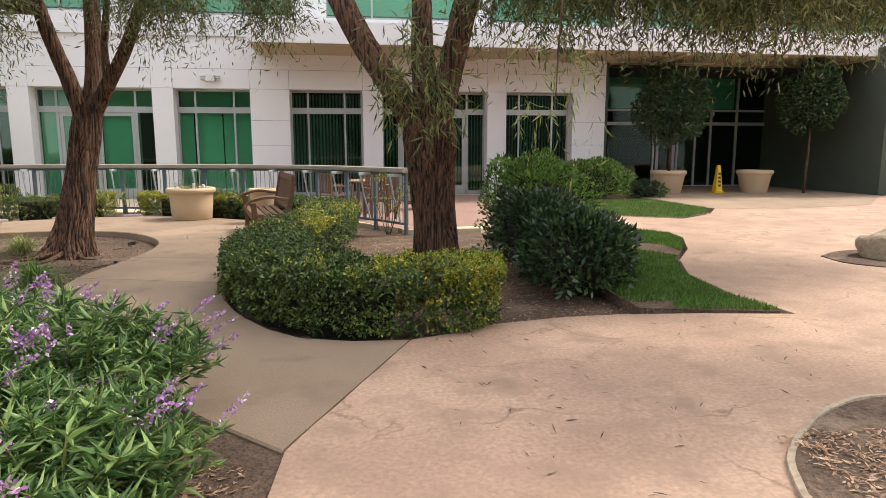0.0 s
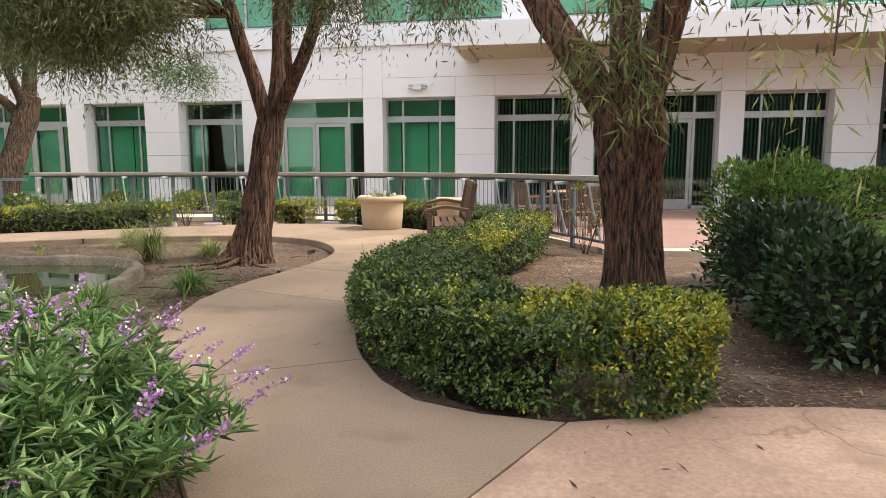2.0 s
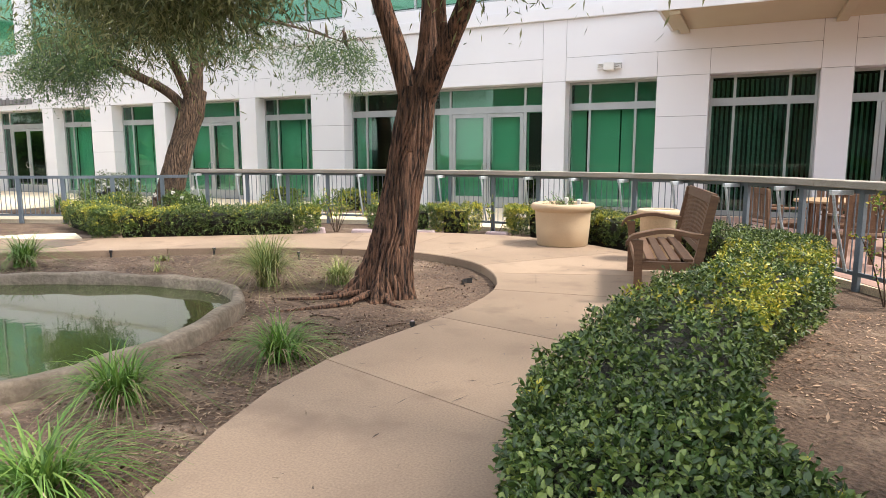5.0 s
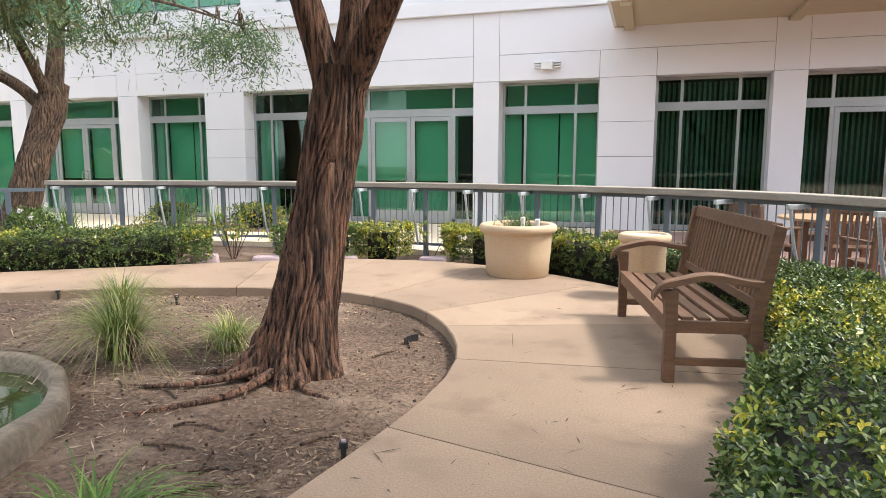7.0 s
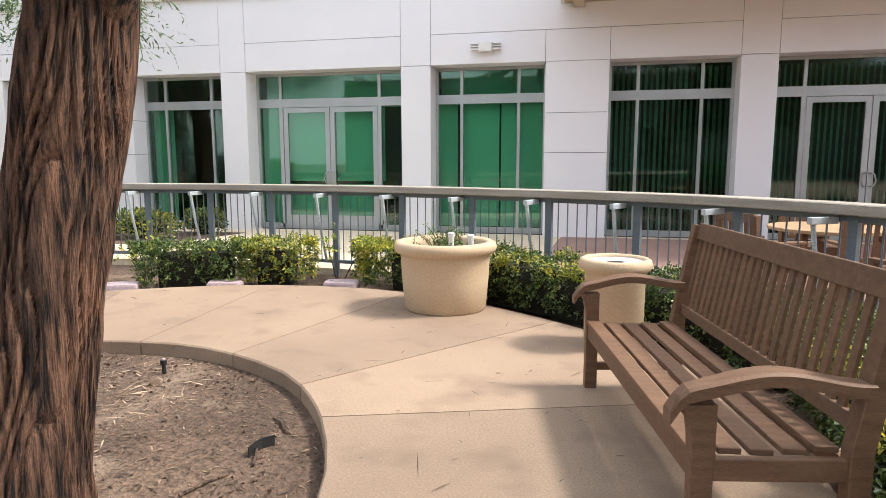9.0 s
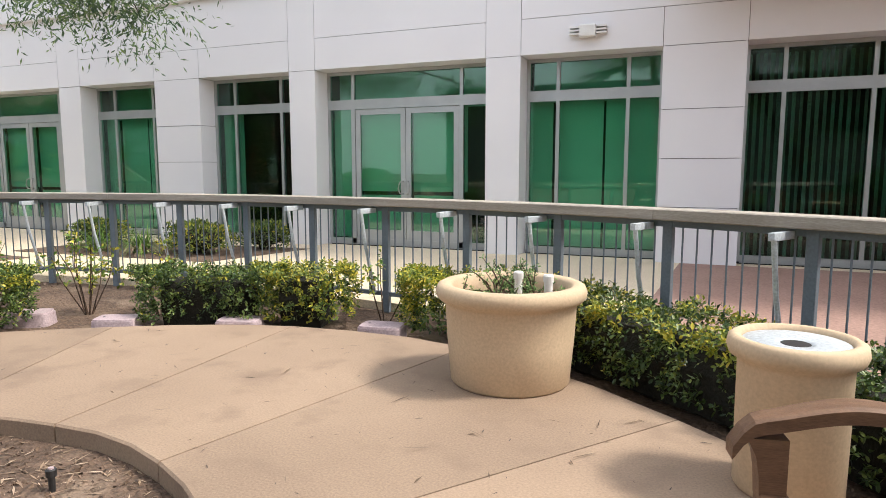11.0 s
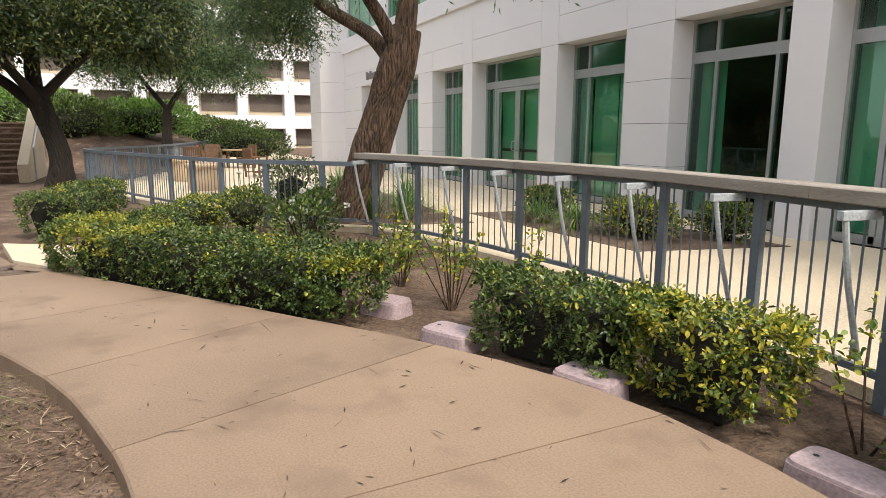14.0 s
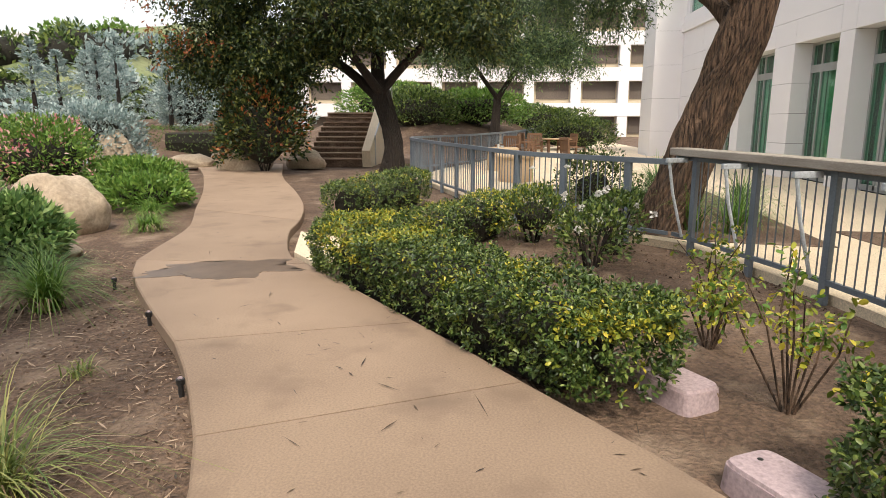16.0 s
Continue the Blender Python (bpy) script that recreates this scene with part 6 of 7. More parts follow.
def small_tree(at, top, r, label, seed):
    th = thing("small_tree", label, "tree", "entrance trees")
    part("trunk", tube(bmesh.new(), [at, (at[0] + 0.05, at[1], (at[2] + top) / 2), (at[0], at[1], top)], [0.05, 0.04, 0.03], 10), M["bark_pale"], th, smooth=True)
    n = 8500
    d = rng.normal(size=(n, 3))
    d /= np.linalg.norm(d, axis=1, keepdims=True)
    k = (0.55 + 0.45 * rng.uniform(0, 1, n) ** 0.5) * (1 + 0.35 * lumps(d * 1.8 + seed, 1.0, seed))
    P = d * np.array(r) * k[:, None] + np.array([at[0], at[1], top])
    foliage("crown", th, P, d + rng.normal(0, 0.7, (n, 3)), rng.uniform(0.09, 0.15, n), [M["gloss_leaf"]], None, width=0.4)
    bm = bmesh.new()
    for q in range(9):
        e = np.array([at[0], at[1], top]) + rng.normal(0, 0.6, 3) * np.array(r)
        tube(bm, [(at[0], at[1], top - 0.5), tuple(e)], [0.02, 0.006], 5)
    part("bough_growth", bm, M["bark_dark"], th)["kind"] = "stuff"


small_tree((15.7, -0.75, 0.66), 2.9, (1.2, 1.0, 1.25), "dark leafy potted tree in a tan planter", 3.0)
small_tree((20.1, -1.6, 0.0), 3.15, (0.95, 0.9, 1.1), "slender dark leafy tree beside the entrance wall", 7.0)
ws = thing("wet_floor_sign", "tall yellow plastic caution cone sign on the slab", "caution sign", at=pose(17.38, -0.95, 0.004))
bm = bmesh.new()
lv = [[bm.verts.new((sx * w, sy * w, z)) for sx, sy in ((-1, -1), (1, -1), (1, 1), (-1, 1))] for w, z in ((0.17, 0.0), (0.17, 0.05), (0.12, 0.06), (0.05, 0.88), (0.04, 0.92))]
for r0, r1 in zip(lv, lv[1:]):
    for k in range(4):
        bm.faces.new((r0[k], r0[(k + 1) % 4], r1[(k + 1) % 4], r1[k]))
bm.faces.new(lv[-1])
bm.faces.new(lv[0][::-1])
part("cone", bm, M["yellow"], ws)
for q in range(4):
    part("print_bar", boxes((-0.045, 0.045, -0.125 + q * 0.014, -0.12 + q * 0.014, 0.22 + q * 0.13, 0.29 + q * 0.13)), M["black"], ws)

# ---- terrace furniture ----


def armchair(at, label="teak slatted armchair on the terrace"):
    c = thing("garden_chair", label, "chair", "terrace chairs", at=at)
    for sx in (-1, 1):
        x = sx * 0.27
        slab_part("leg", c, "teak", pose(x, -0.25, 0.32), 0.055, 0.055, 0.64, 0.004)
        slab_part("back_leg", c, "teak", pose(x, 0.27, 0.46, -5), 0.055, 0.055, 0.95, 0.004)
        slab_part("armrest", c, "teak", pose(x, 0.0, 0.65), 0.07, 0.58, 0.03, 0.006)
        slab_part("stretcher", c, "teak", pose(x, 0.0, 0.16), 0.03, 0.48, 0.04, 0.003)
    for i in range(6):
        slab_part("seat_slat", c, "teak", pose(0, -0.24 + i * 0.09, 0.42), 0.5, 0.07, 0.022, 0.003)
    slab_part("front_rail", c, "teak", pose(0, -0.25, 0.37), 0.5, 0.03, 0.08, 0.003)
    slab_part("top_rail", c, "teak", pose(0, 0.31, 0.90), 0.52, 0.035, 0.09, 0.004)
    slab_part("back_rail", c, "teak", pose(0, 0.275, 0.50), 0.5, 0.03, 0.05, 0.003)
    for i in range(7):
        slab_part("back_slat", c, "teak", pose(-0.21 + i * 0.07, 0.292, 0.69, -5), 0.045, 0.014, 0.36, 0.002)
    return c


ch = armchair(pose(5.72, -6.95, -0.014, 0, 0, 196))
for x, y, r in ((5.74, -5.55, 183), (4.80, -5.62, 120), (6.75, -4.9, 262), (5.8, -3.95, 5)):
    copy_thing(ch, pose(x, y, -0.014, 0, 0, r))
tb = thing("round_table", "round teak slatted table on the terrace", "table", at=pose(5.68, -4.88, -0.014))
part("tabletop", lathe([(0.60, 0.70), (0.62, 0.705), (0.62, 0.735), (0.60, 0.74), (0.02, 0.74)], 48), M["teak_pale"], tb)
for sx, sy in ((-1, -1), (1, -1), (1, 1), (-1, 1)):
    slab_part("leg", tb, "teak", pose(sx * 0.36, sy * 0.36, 0.35), 0.06, 0.06, 0.70, 0.004)
for x, y, r in ((-24.5, -6.2, 170), (-26.0, -5.8, 90), (-27.5, -6.0, 200), (-25.5, -4.6, 20), (-21.5, -7.0, 60), (-20.0, -5.0, 200)):
    copy_thing(ch, pose(x, y, -0.02, 0, 0, r))
tb2 = copy_thing(tb, pose(-26.0, -4.9, -0.02))
copy_thing(pot, pose(-15.5, -6.9, -0.02))
copy_thing(pot, pose(-19.0, -7.2, -0.02))

# planter's own plant
th = thing("trailing_plant", "grey-green trailing succulent in the stone planter", "plant")
P, X = [], []
bm = bmesh.new()
for k in range(46):
    a, r = rng.uniform(0, 6.28), rng.uniform(0.04, 0.21)
    b = Vector((1.74 + 0.12 * rng.normal(), -6.47 + 0.12 * rng.normal(), 0.55))
    e = b + Vector((r * math.cos(a), r * math.sin(a), rng.uniform(0.02, 0.2) + (0.12 if k % 7 == 0 else 0)))
    tube(bm, [b, b.lerp(e, 0.5) + Vector((0, 0, 0.03)), e], [0.006, 0.005, 0.002], 5)
    for i in range(34):
        q = b.lerp(e, rng.uniform(0.2, 1.05))
        P.append((q.x + rng.normal(0, 0.008), q.y + rng.normal(0, 0.008), q.z + 0.015 + rng.normal(0, 0.008)))
        X.append(rng.normal(size=3) + np.array([0, 0, 0.5]))
part("stem_growth", bm, M["bark_pale"], th)["kind"] = "stuff"
foliage("foliage", th, P, X, rng.uniform(0.018, 0.034, len(P)), [M["salvia"]], None, width=0.4)

# ---- litter ----


def scatter(name, label, boxes_, n, z, size, mat, width=0.22, accept=None):
    P = np.vstack([np.column_stack([rng.uniform(a, b, int(n * w)), rng.uniform(c, d, int(n * w))]) for a, b, c, d, w in boxes_])
    if accept is not None:
        P = P[accept(P)]
    N = len(P)
    X = np.column_stack([rng.normal(size=(N, 2)), rng.normal(0, 0.12, N)])
    o = new(name, leaves_mesh(name, np.column_stack([P, np.full(N, z) + rng.uniform(0, 0.006, N)]), X, rng.uniform(size[0], size[1], N), [M[mat]], None, width=width, flat=True))
    tagged(o, label, "leaf litter", kind="stuff")


def on_path(P):
    d = np.array([min(((LS - q) ** 2).sum(1).min(), 99) for q in P])
    i = np.array([((LS - q) ** 2).sum(1).argmin() for q in P])
    t = np.gradient(LS, axis=0)[i]
    w = P - LS[i]
    left = t[:, 0] * w[:, 1] - t[:, 1] * w[:, 0] > 0
    return left & (np.array([((RS - q) ** 2).sum(1).min() for q in P]) < 9) & (d > 0.02)


def off_path(P):
    i = np.array([((LS - q) ** 2).sum(1).argmin() for q in P])
    t = np.gradient(LS, axis=0)[i]
    w = P - LS[i]
    left = t[:, 0] * w[:, 1] - t[:, 1] * w[:, 0] > 0
    far_ = np.array([((LS - q) ** 2).sum(1).min() for q in P]) > 0.0004
    inp = ((P - np.array([-2.0, -13.4])) ** 2 / np.array([2.6, 2.1]) ** 2).sum(1) > 1.05
    return ~left & far_ & inp


scatter("leaf_litter", "small dry leaves fallen on the path", [(-8, 4.2, -16, -5.8, 1.0)], 1300, 0.003, (0.02, 0.075), "dark_litter", 0.15, on_path)
scatter("leaf_litter", "small dry leaves fallen on the plaza", [(5.4, 12, -21, -15.9, 1.0)], 620, 0.003, (0.03, 0.10), "dark_litter", 0.13)
scatter("leaf_litter", "dry leaf litter and chips on garden soil", [(-6, 2.6, -16, -8.3, 0.7), (1.2, 2.8, -15.5, -11.5, 0.3)], 20000, -0.107, (0.015, 0.075), "litter", 0.22, off_path)
scatter("leaf_litter", "pale dry straw and twigs on the bare bed", [(-7, 0.6, -12.4, -8.2, 1.0)], 7000, -0.105, (0.03, 0.13), "straw", 0.1, off_path)
scatter("leaf_litter", "reddish bark mulch under the shrubs", [(5.9, 8.6, -15.5, -12.0, 0.8), (4.6, 6.0, -12.5, -9.2, 0.2)], 6000, -0.106, (0.02, 0.07), "mulch", 0.3)
scatter("leaf_litter", "bark chips at the edge of the sage bed", [(3.2, 4.42, -20.0, -17.9, 1.0)], 2600, -0.019, (0.02, 0.06), "mulch", 0.3)
scatter("leaf_litter", "dry leaves on soil by the railing", [(-7, 4.5, -9.0, -4.6, 1.0)], 4500, -0.107, (0.015, 0.06), "litter", 0.25, lambda P: ~on_path(P))

scatter("leaf_litter", "long curled dry leaves and twigs fallen on the path", [(-7, 4.2, -16, -5.8, 1.0)], 420, 0.004, (0.08, 0.19), "dark_litter", 0.045, on_path)
# damp stain across the path at the sprinkler
M["damp"] = surface("damp_concrete", (0.19, 0.132, 0.092), (0.12, 0.085, 0.06), 3.5, 60, 0.45, 0.15, 0.002, grain=0.2)
o = []
for k in range(64):
    a = 2 * math.pi * k / 64
    r = 1 + 0.6 * noise.noise(Vector((math.cos(a) * 1.9, math.sin(a) * 1.9, 3.0))) + 0.3 * noise.noise(Vector((math.cos(a) * 6, math.sin(a) * 6, 1.0)))
    o.append((-5.72 + 0.40 * r * math.cos(a) - 0.10 * r * math.sin(a), -10.02 + 0.62 * r * math.sin(a)))
tagged(polygon_slab("damp_patch", o, 0.0005, 0.003, M["damp"]), "dark damp stain spreading over the path", "stain", kind="structure")
tagged(polygon_slab("stepping_pad", [(-6.6, -9.62), (-6.05, -9.22), (-6.9, -8.75), (-7.5, -9.2), (-7.95, -9.95)], -0.11, -0.004, M["pale"]), "small pale concrete pad joining the path", "pavement", kind="structure")


def crumbs(label, boxes_, n, size, accept):
    P = np.vstack([np.column_stack([rng.uniform(a, b, int(n * w)), rng.uniform(c, d, int(n * w))]) for a, b, c, d, w in boxes_])
    P = P[accept(P)]
    N = len(P)
    o = new("soil_crumbs", leaves_mesh("soil_crumbs", np.column_stack([P, np.full(N, -0.115)]), rng.normal(size=(N, 3)) + np.array([0, 0, 0.9]), rng.uniform(size[0], size[1], N) * rng.uniform(0.3, 1, N), [M["crumb"]], None, width=1.1))
    tagged(o, label, "soil", kind="stuff")


crumbs("loose crumbs and clods of dry soil", [(-6.5, 2.3, -13.6, -8.3, 0.75), (0.6, 2.6, -15.6, -11.5, 0.25)], 24000, (0.008, 0.032), off_path)
crumbs("loose crumbs of dry soil by the railing", [(-7.5, 0.9, -9.0, -4.6, 0.8), (4.8, 6.4, -12.6, -9.0, 0.2)], 12000, (0.012, 0.045), lambda P: ~on_path(P))

# ---- distance ----
MOUNDS = []


def mound(name, label, at, r, h, mat, seed, stuff=None):
    """A planted slope: a lumpy low hill with leaf clumps on it."""
    bm = bmesh.new()
    bmesh.ops.create_grid(bm, x_segments=26, y_segments=26, size=1.0)
    for v in bm.verts:
        q = math.hypot(v.co.x, v.co.y)
        z = h * max(0.0, 1 - q * q) ** 0.8 * (1 + 0.2 * noise.noise(v.co * 3 + Vector((seed, 0, 0))))
        v.co = Vector((at[0] + v.co.x * r[0], at[1] + v.co.y * r[1], -0.2 + z))
    o = part(name, bm, M[mat], smooth=True)
    MOUNDS.append((at[0], at[1], r[0], r[1], h))
    return tagged(o, label, "slope", kind="structure")


def ground_z(x, y):
    z = -0.11
    for cx, cy, rx, ry, h in MOUNDS:
        q = math.hypot((x - cx) / rx, (y - cy) / ry)
        if q < 1:
            z = max(z, -0.2 + 0.78 * h * (1 - q * q) ** 0.8)
    return z


mound("garden_slope", "planted soil slope rising behind the path", (-30, -24, 0), (13, 9), 1.6, "soil", 1)
mound("garden_slope", "green planted slope below the distant buildings", (-42, -12, 0), (12, 9), 2.2, "soil", 4)
mound("far_hill", "distant scrubby green hillside", (-150, -75, 0), (60, 45), 22, "hillside", 7)

# dark spreading tree near the stairs
mound("green_bank", "scrubby green bank rising beyond the conifers", (-60, -46, 0), (17, 19), 8.5, "hillside", 11)
dark = tree("tree", "dark spreading tree with dense foliage beside the stairs", [(-19.2, -10.5, -0.12), (-19.25, -10.45, 0.7), (-19.3, -10.6, 1.4), (-19.3, -10.8, 2.1), (-19.3, -10.9, 2.6)], [0.36, 0.29, 0.27, 0.28, 0.24],
     [([(-19.3, -10.8, 2.0), (-19.2, -11.8, 2.9), (-19.0, -12.8, 3.5), (-18.5, -14.2, 4.3)], [0.17, 0.14, 0.12, 0.06]),
      ([(-19.3, -10.9, 2.4), (-19.4, -10.9, 3.5), (-19.3, -10.5, 4.8), (-19.2, -10.2, 6.5)], [0.2, 0.16, 0.13, 0.06]),
      ([(-19.3, -10.8, 2.3), (-19.0, -9.9, 3.2), (-18.6, -8.9, 4.0), (-18.0, -7.8, 4.8)], [0.15, 0.12, 0.1, 0.05]),
      ([(-19.2, -10.8, 2.2), (-18.2, -11.4, 3.2), (-17.2, -11.9, 4.1)], [0.13, 0.1, 0.05])],
     [((-18.2, -13.8, 3.4), (1.6, 2.0, 1.2), 140), ((-18.3, -15.6, 3.3), (1.1, 1.2, 1.0), 44), ((-18.3, -11.5, 4.4), (1.8, 2.0, 1.0), 150), ((-18.2, -8.4, 4.3), (1.6, 2.0, 0.9), 130), ((-19.3, -10.8, 6.2), (2.6, 4.5, 1.6), 240), ((-17.6, -14.5, 5.2), (1.5, 2.0, 1.3), 110)],
     "bark_dark", "dark_leaf", (15, 0.7, 0.7, 8), 0.14, 0.42, flare=0.12, seed=13.0)
tree("tree", "airy feathery tree behind the far railing", [(-30.0, -7.5, -0.1), (-30.0, -7.4, 1.2), (-30.1, -7.3, 2.6)], [0.25, 0.2, 0.16],
     [([(-30.0, -7.3, 2.4), (-29.8, -6.5, 3.6), (-29.5, -5.5, 4.6)], [0.12, 0.09, 0.05]), ([(-30.0, -7.3, 2.4), (-30, -8.2, 3.6), (-29.8, -9.0, 4.8)], [0.12, 0.09, 0.05])],
     [((-29.5, -5.2, 4.6), (1.6, 2.6, 1.3), 150), ((-29.6, -8.6, 4.8), (1.6, 2.6, 1.4), 150), ((-29.8, -7.0, 7.0), (2.0, 3.2, 1.3), 120)],
     "bark_dark", "feather", (14, 0.8, 0.7, 8), 0.15, 0.34, flare=0.1, seed=17.0)
P, X = sprays([(-17.2 + rng.normal(0, 0.5), -15.6 + rng.normal(0, 0.7), 4.2 + rng.normal(0, 0.8)) for q in range(11)], 10, 0.5, 0.12, 0.7, 7)
foliage("turning_leaves", dark, P, X, rng.uniform(0.08, 0.15, len(P)), [M["red_leaf"]], None, width=0.42, label="rust-red turning leaves at the crown's edge")
bush("shrub", "big dark shrub under the spreading tree", (-17.9, -14.0, -0.1), (1.1, 1.3, 1.5), 7000, 0.13, "dark_leaf", 51, mats="red_leaf", share=0.05, core=0.6)
bush("shrub", "rust-tinged shrub by the stairs", (-18.6, -14.9, 0.0), (0.7, 0.7, 1.1), 3200, 0.12, "dark_leaf", 52, mats="red_leaf", share=0.15, core=0.6)
hedge("clipped_hedge", "dense clipped green hedge on the slope", [(-22.3, -19.3), (-22.7, -17.8), (-22.9, -16.2)], 1.3, 1.1, 420, 0.11, lambda t, h: 0.1 + 0.2 * h, 53, z0=0.1, mats=("hedge", "bright_leaf"))
for i, (x, y, z, r, c, lf, mt, lab) in enumerate((
        (-17.2, -18.6, 0.0, (1.3, 1.4, 1.1), 5500, 0.14, "blue_leaf", "grey-leaved rounded shrub on the slope"), (-12.9, -17.2, -0.1, (1.4, 1.3, 0.85), 6000, 0.11, "bright_leaf", "leafy rose shrub with pink flowers"),
        (-10.6, -13.5, -0.1, (0.8, 0.7, 0.32), 3500, 0.11, "bright_leaf", "low green shrub on the slope"), (-12.0, -14.4, -0.1, (0.9, 0.8, 0.42), 4000, 0.10, "bright_leaf", "low green ground shrub"), (-5.9, -12.35, -0.1, (0.48, 0.45, 0.42), 3600, 0.11, "salvia", "narrow-leaved dark green shrub before the boulder"),
        (-14.4, -16.2, -0.1, (0.9, 0.8, 0.35), 3000, 0.11, "bright_leaf", "low green ground shrub near rocks"), (-27, -20.5, 0.8, (1.2, 1.2, 1.5), 4500, 0.16, "blue_leaf", "blue-grey shrub on the slope"),
        (-28, -18.0, 1.2, (1.2, 1.3, 1.3), 4500, 0.16, "blue_leaf", "blue-grey shrub on the slope"), (-36, -8.5, 1.0, (2, 3, 1.2), 6000, 0.2, "bright_leaf", "broad green shrub on the far slope"), (-38, -13.5, 1.6, (2, 3, 1.2), 6000, 0.2, "bright_leaf", "broad green shrub on the far slope"),
        (-40, -4.5, 1.0, (2, 3, 1.0), 5000, 0.2, "hedge", "dark green shrub on the far slope"), (-34, -11.5, 0.6, (1.5, 2.2, 1.2), 5000, 0.18, "hedge", "dark green shrub on the far slope"), (-33, -3.5, 0.2, (1.5, 2.2, 0.9), 4000, 0.16, "hedge", "dark green shrub on the far slope"),
        (-26, -13.0, 0.4, (1.2, 1.2, 0.9), 3500, 0.14, "bright_leaf", "green shrub beside the stairs"))):
    bush("shrub", lab, (x, y, ground_z(x, y)), r, c, lf, mt, 60 + i * 3.1, width=0.4, core=0.62, mats="rose" if "pink" in lab else None, share=0.04, group="slope shrubs")
# blue-grey conifers on the slope
for i, (x, y, h) in enumerate(((-24.0, -22.6, 4.2), (-22.0, -22.8, 3.8), (-25.6, -20.6, 4.0), (-26.0, -23.0, 4.8), (-23.0, -24.5, 4.4), (-27.5, -24.5, 4.6), (-30, -23.0, 5.0), (-31.5, -21.0, 4.6), (-33, -19.3, 5.2), (-29.5, -26.5, 5.2), (-34, -24.5, 6.0), (-32, -17.6, 4.2))):
    th = thing("blue_conifer", "young blue-grey conifer on the garden slope", "tree", "blue conifers")
    part("trunk", tube(bmesh.new(), [(x, y, ground_z(x, y) - 0.2), (x, y, h)], [0.12, 0.02], 8), M["bark_dark"], th)
    nbr, per = 84, 34
    n = nbr * per
    tb = rng.uniform(0.06, 0.98, nbr)
    t, a = np.repeat(tb, per), np.repeat(rng.uniform(0, 6.28, nbr), per) + rng.normal(0, 0.13, n)
    along = rng.uniform(0.1, 1, n) ** 0.7
    rr = along * ((1 - t) * h * 0.33 + 0.05) * np.repeat(rng.uniform(0.6, 1.25, nbr), per)
    zb = ground_z(x, y)
    P = np.column_stack([x + rr * np.cos(a), y + rr * np.sin(a), zb + t * (h - zb) + rr * 0.22 + rng.normal(0, 0.04, n)])
    X = np.column_stack([np.cos(a), np.sin(a), np.full(n, 0.45)]) + rng.normal(0, 0.5, (n, 3))
    foliage("crown", th, P, X, rng.uniform(0.09, 0.19, n), [M["blue_leaf"]], None, width=0.32)
# stairs
st = thing("garden_stairs", "tan concrete garden stairs with a sloping side wall", "stairs", kind="structure")
sm = pose(-21.0, -12.75, 0, 0, 0, 180)
for i in range(10):
    bm = box(bmesh.new(), i * 0.34, i * 0.34 + 0.36, -0.95, 0.95, -0.1, 0.17 * (i + 1) - 0.03, sm)
    part("riser", bm, M["soil"], st)
    bm = box(bmesh.new(), i * 0.34 - 0.03, i * 0.34 + 0.345, -0.95, 0.95, 0.17 * (i + 1) - 0.028, 0.17 * (i + 1) + 0.02, sm, 0.008)
    part("tread", bm, M["concrete"], st)
bm = bmesh.new()
A = [(0.0, -0.1), (3.6, -0.1), (3.6, 2.3), (3.2, 2.3), (-0.1, 0.45)]
va = [bm.verts.new(sm @ Vector((x, -1.25, z))) for x, z in A]
vb_ = [bm.verts.new(sm @ Vector((x, -0.97, z))) for x, z in A]
bm.faces.new(va)
bm.faces.new(vb_[::-1])
for k in range(5):
    bm.faces.new((va[k], va[(k + 1) % 5], vb_[(k + 1) % 5], vb_[k]))
part("side_wall", bm, M["pale"], st)
bm = bmesh.new()
tube(bm, [sm @ Vector(q) for q in ((-0.2, -1.45, 0.0), (-0.2, -1.45, 0.95), (0.0, -1.45, 1.05), (3.4, -1.45, 2.75), (3.4, -1.45, 1.8))], 0.025, 8)
part("handrail", bm, M["steel"], st, "pale steel handrail")
# low terrace wall behind the far railing
tagged(part("terrace_wall", boxes((-46, -31, -7.2, -6.9, -0.1, 0.75)), M["pale"]), "low tan terrace wall", "wall", kind="structure")


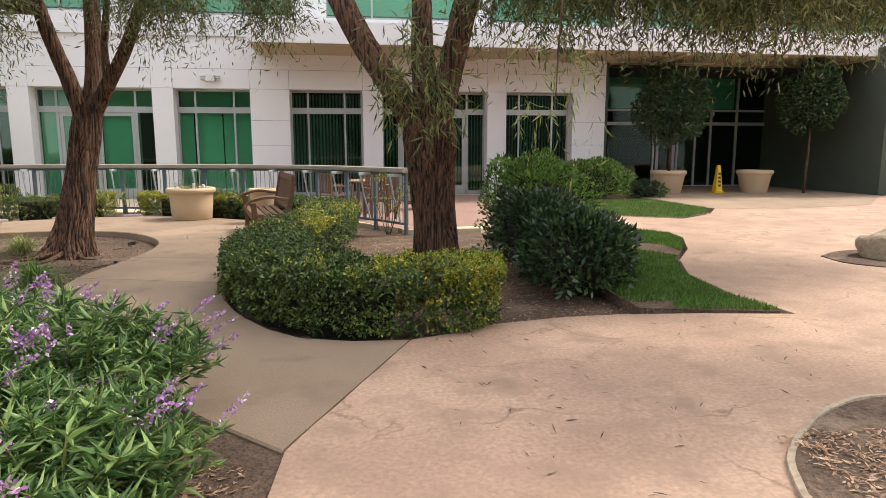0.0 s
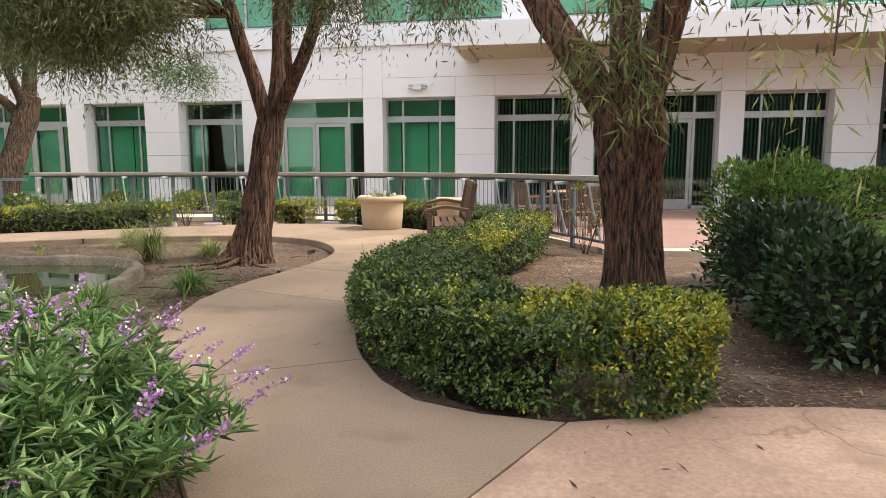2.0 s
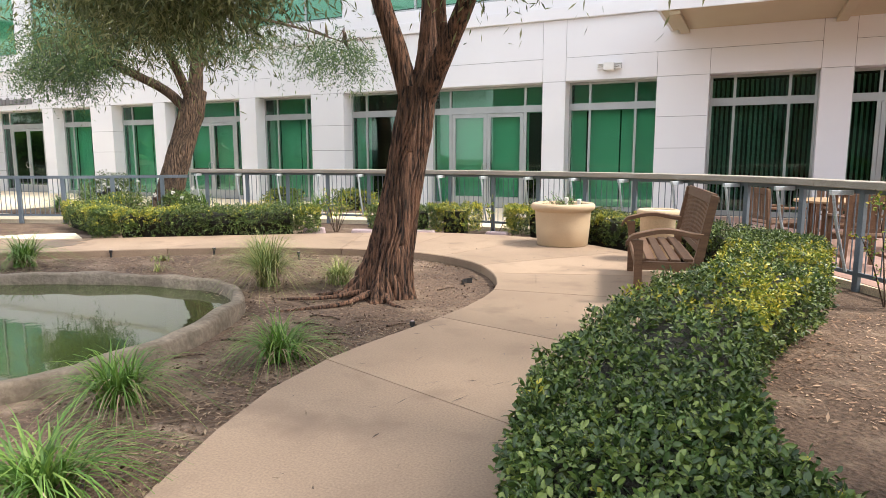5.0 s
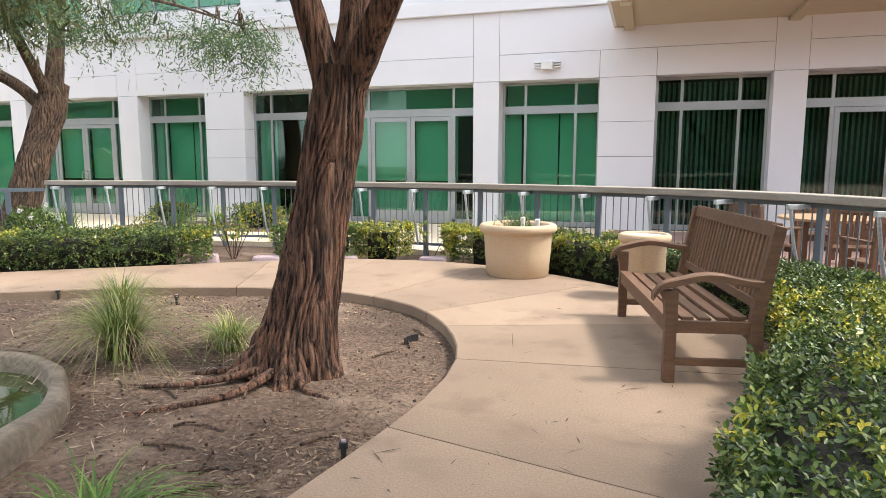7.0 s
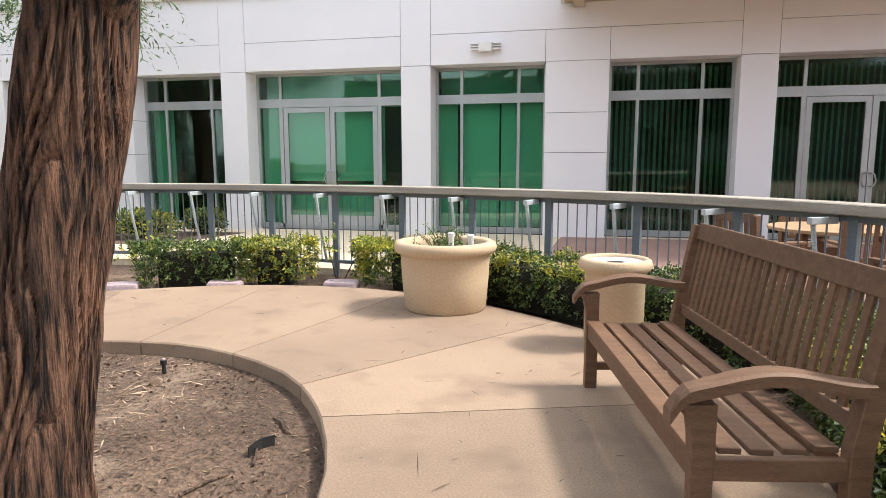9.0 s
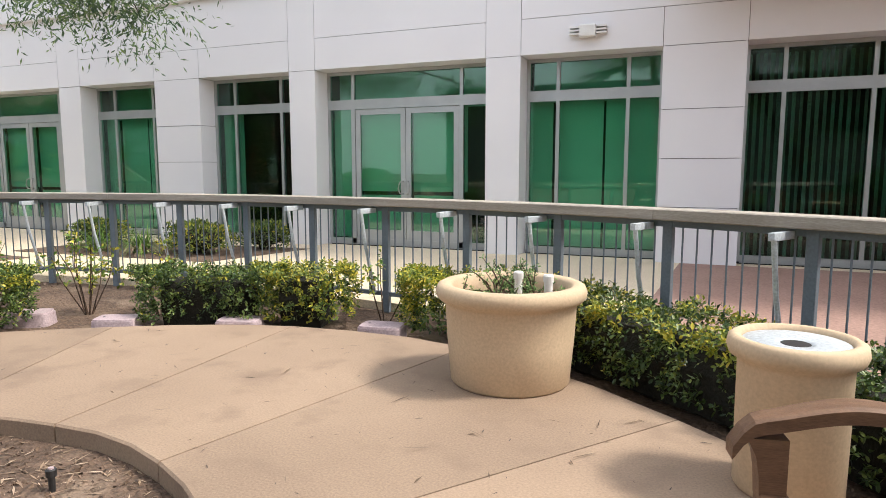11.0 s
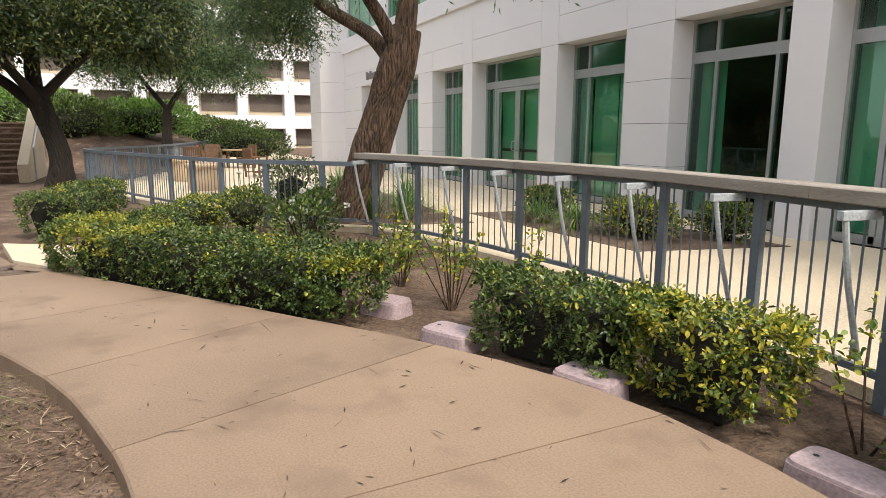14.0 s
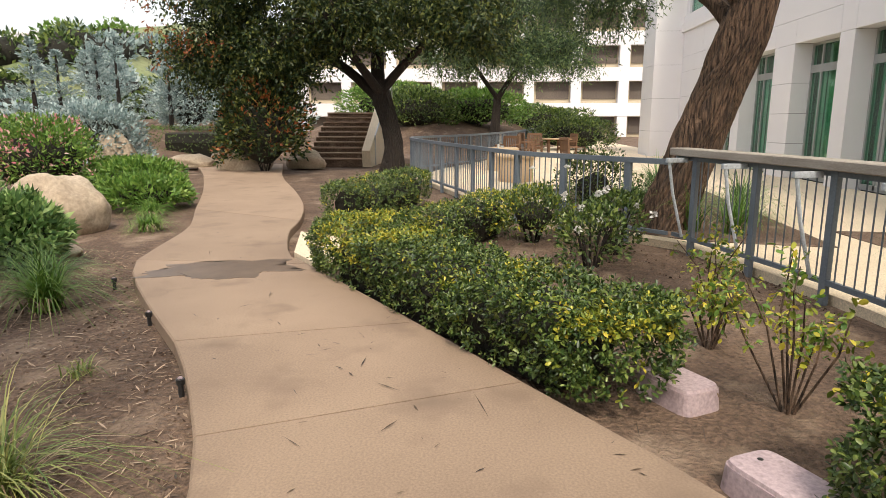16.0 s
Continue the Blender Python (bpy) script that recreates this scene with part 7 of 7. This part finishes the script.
def band_building(name, label, x, y0, y1, depth, floors, fh, z0, bay, wallmat="wall"):
    """A long pale building facing +x, with open bays between bands, their shade set in as dark panels."""
    b = thing(name, label, "building", "distant buildings")
    H = floors * fh
    part("core", boxes((x - depth, x - 0.8, y0, y1, z0, z0 + H)), M["soffit"], b)
    for f in range(floors):
        part("band", boxes((x - 0.8, x, y0, y1, z0 + f * fh + fh * 0.62, z0 + (f + 1) * fh)), M[wallmat], b)
        n = int((y1 - y0) / bay)
        for i in range(n):
            a = y0 + (y1 - y0) * i / n
            # Dark panel stands for the shade inside the recessed bay.
            w = part("window", boxes((x - 0.75, x - 0.7, a + bay * 0.18, a + bay * 0.9, z0 + f * fh + 0.12 * fh, z0 + f * fh + fh * 0.60)), M["bay_shade"], b)
            part("pier", boxes((x - 0.79, x - 0.02, a - bay * 0.1, a + bay * 0.12, z0 + f * fh, z0 + f * fh + fh * 0.619)), M[wallmat], b)
    part("roof", boxes((x - depth, x + 0.15, y0 - 0.1, y1 + 0.1, z0 + H, z0 + H + 0.3)), M[wallmat], b)


band_building("parking_structure", "white multi-storey parking structure with open decks", -62, -26, 26, 16, 5, 3.2, -0.2, 4.2)
band_building("office_block", "pale office block with tan bays beyond the garden", -84, -72, -55, 14, 4, 3.2, -0.2, 4.0)
pl = thing("lamp_pole", "slim grey lamp pole on the slope", "lamp pole")
part("pole", tube(bmesh.new(), [(-50, -31.5, -0.2), (-50, -31.5, 13)], [0.12, 0.07], 10), M["bracket"], pl)
for i in range(46):
    x, y = rng.uniform(-62, -40), rng.uniform(-60, -27)
    bush("shrub", "hazy green hillside shrub", (x, y, ground_z(x, y)), (rng.uniform(1.5, 3), rng.uniform(1.5, 3), rng.uniform(1.0, 2.2)), 420, 0.5, ("bright_leaf", "hedge", "blue_leaf")[i % 3], i * 1.7, width=0.5, core=0.8, stems=2, group="hillside shrubs")
# sign letters over the far door: unreadable
sg = thing("wall_sign", "small dark raised sign letters over a far door", "sign", at=pose(-22.6, 0, 3.62))
for q in range(9):
    h = (0.30, 0.24, 0.30, 0.22, 0.24, 0.22, 0.28, 0.22, 0.24)[q]
    part("letter_bar", boxes((-1.1 + q * 0.24, -1.1 + q * 0.24 + 0.17, -0.05, 0.0, -0.12, -0.12 + h), bevel=0.012), M["joint"], sg)
# plain walls, added out of view, that close the court behind the walk
# Unseen wall in a dark colour, to dim reflections and bounced light.
tagged(part("wall_south", boxes((-20, 36, -46, -45.5, -0.1, 9)), M["olive"]), "plain grey-green wall added out of view to close the court", "wall", kind="structure")
tagged(part("wall_east", boxes((36, 36.5, -45.5, 10, -0.1, 9)), M["wall"]), "plain pale wall closing the court", "wall", kind="structure")
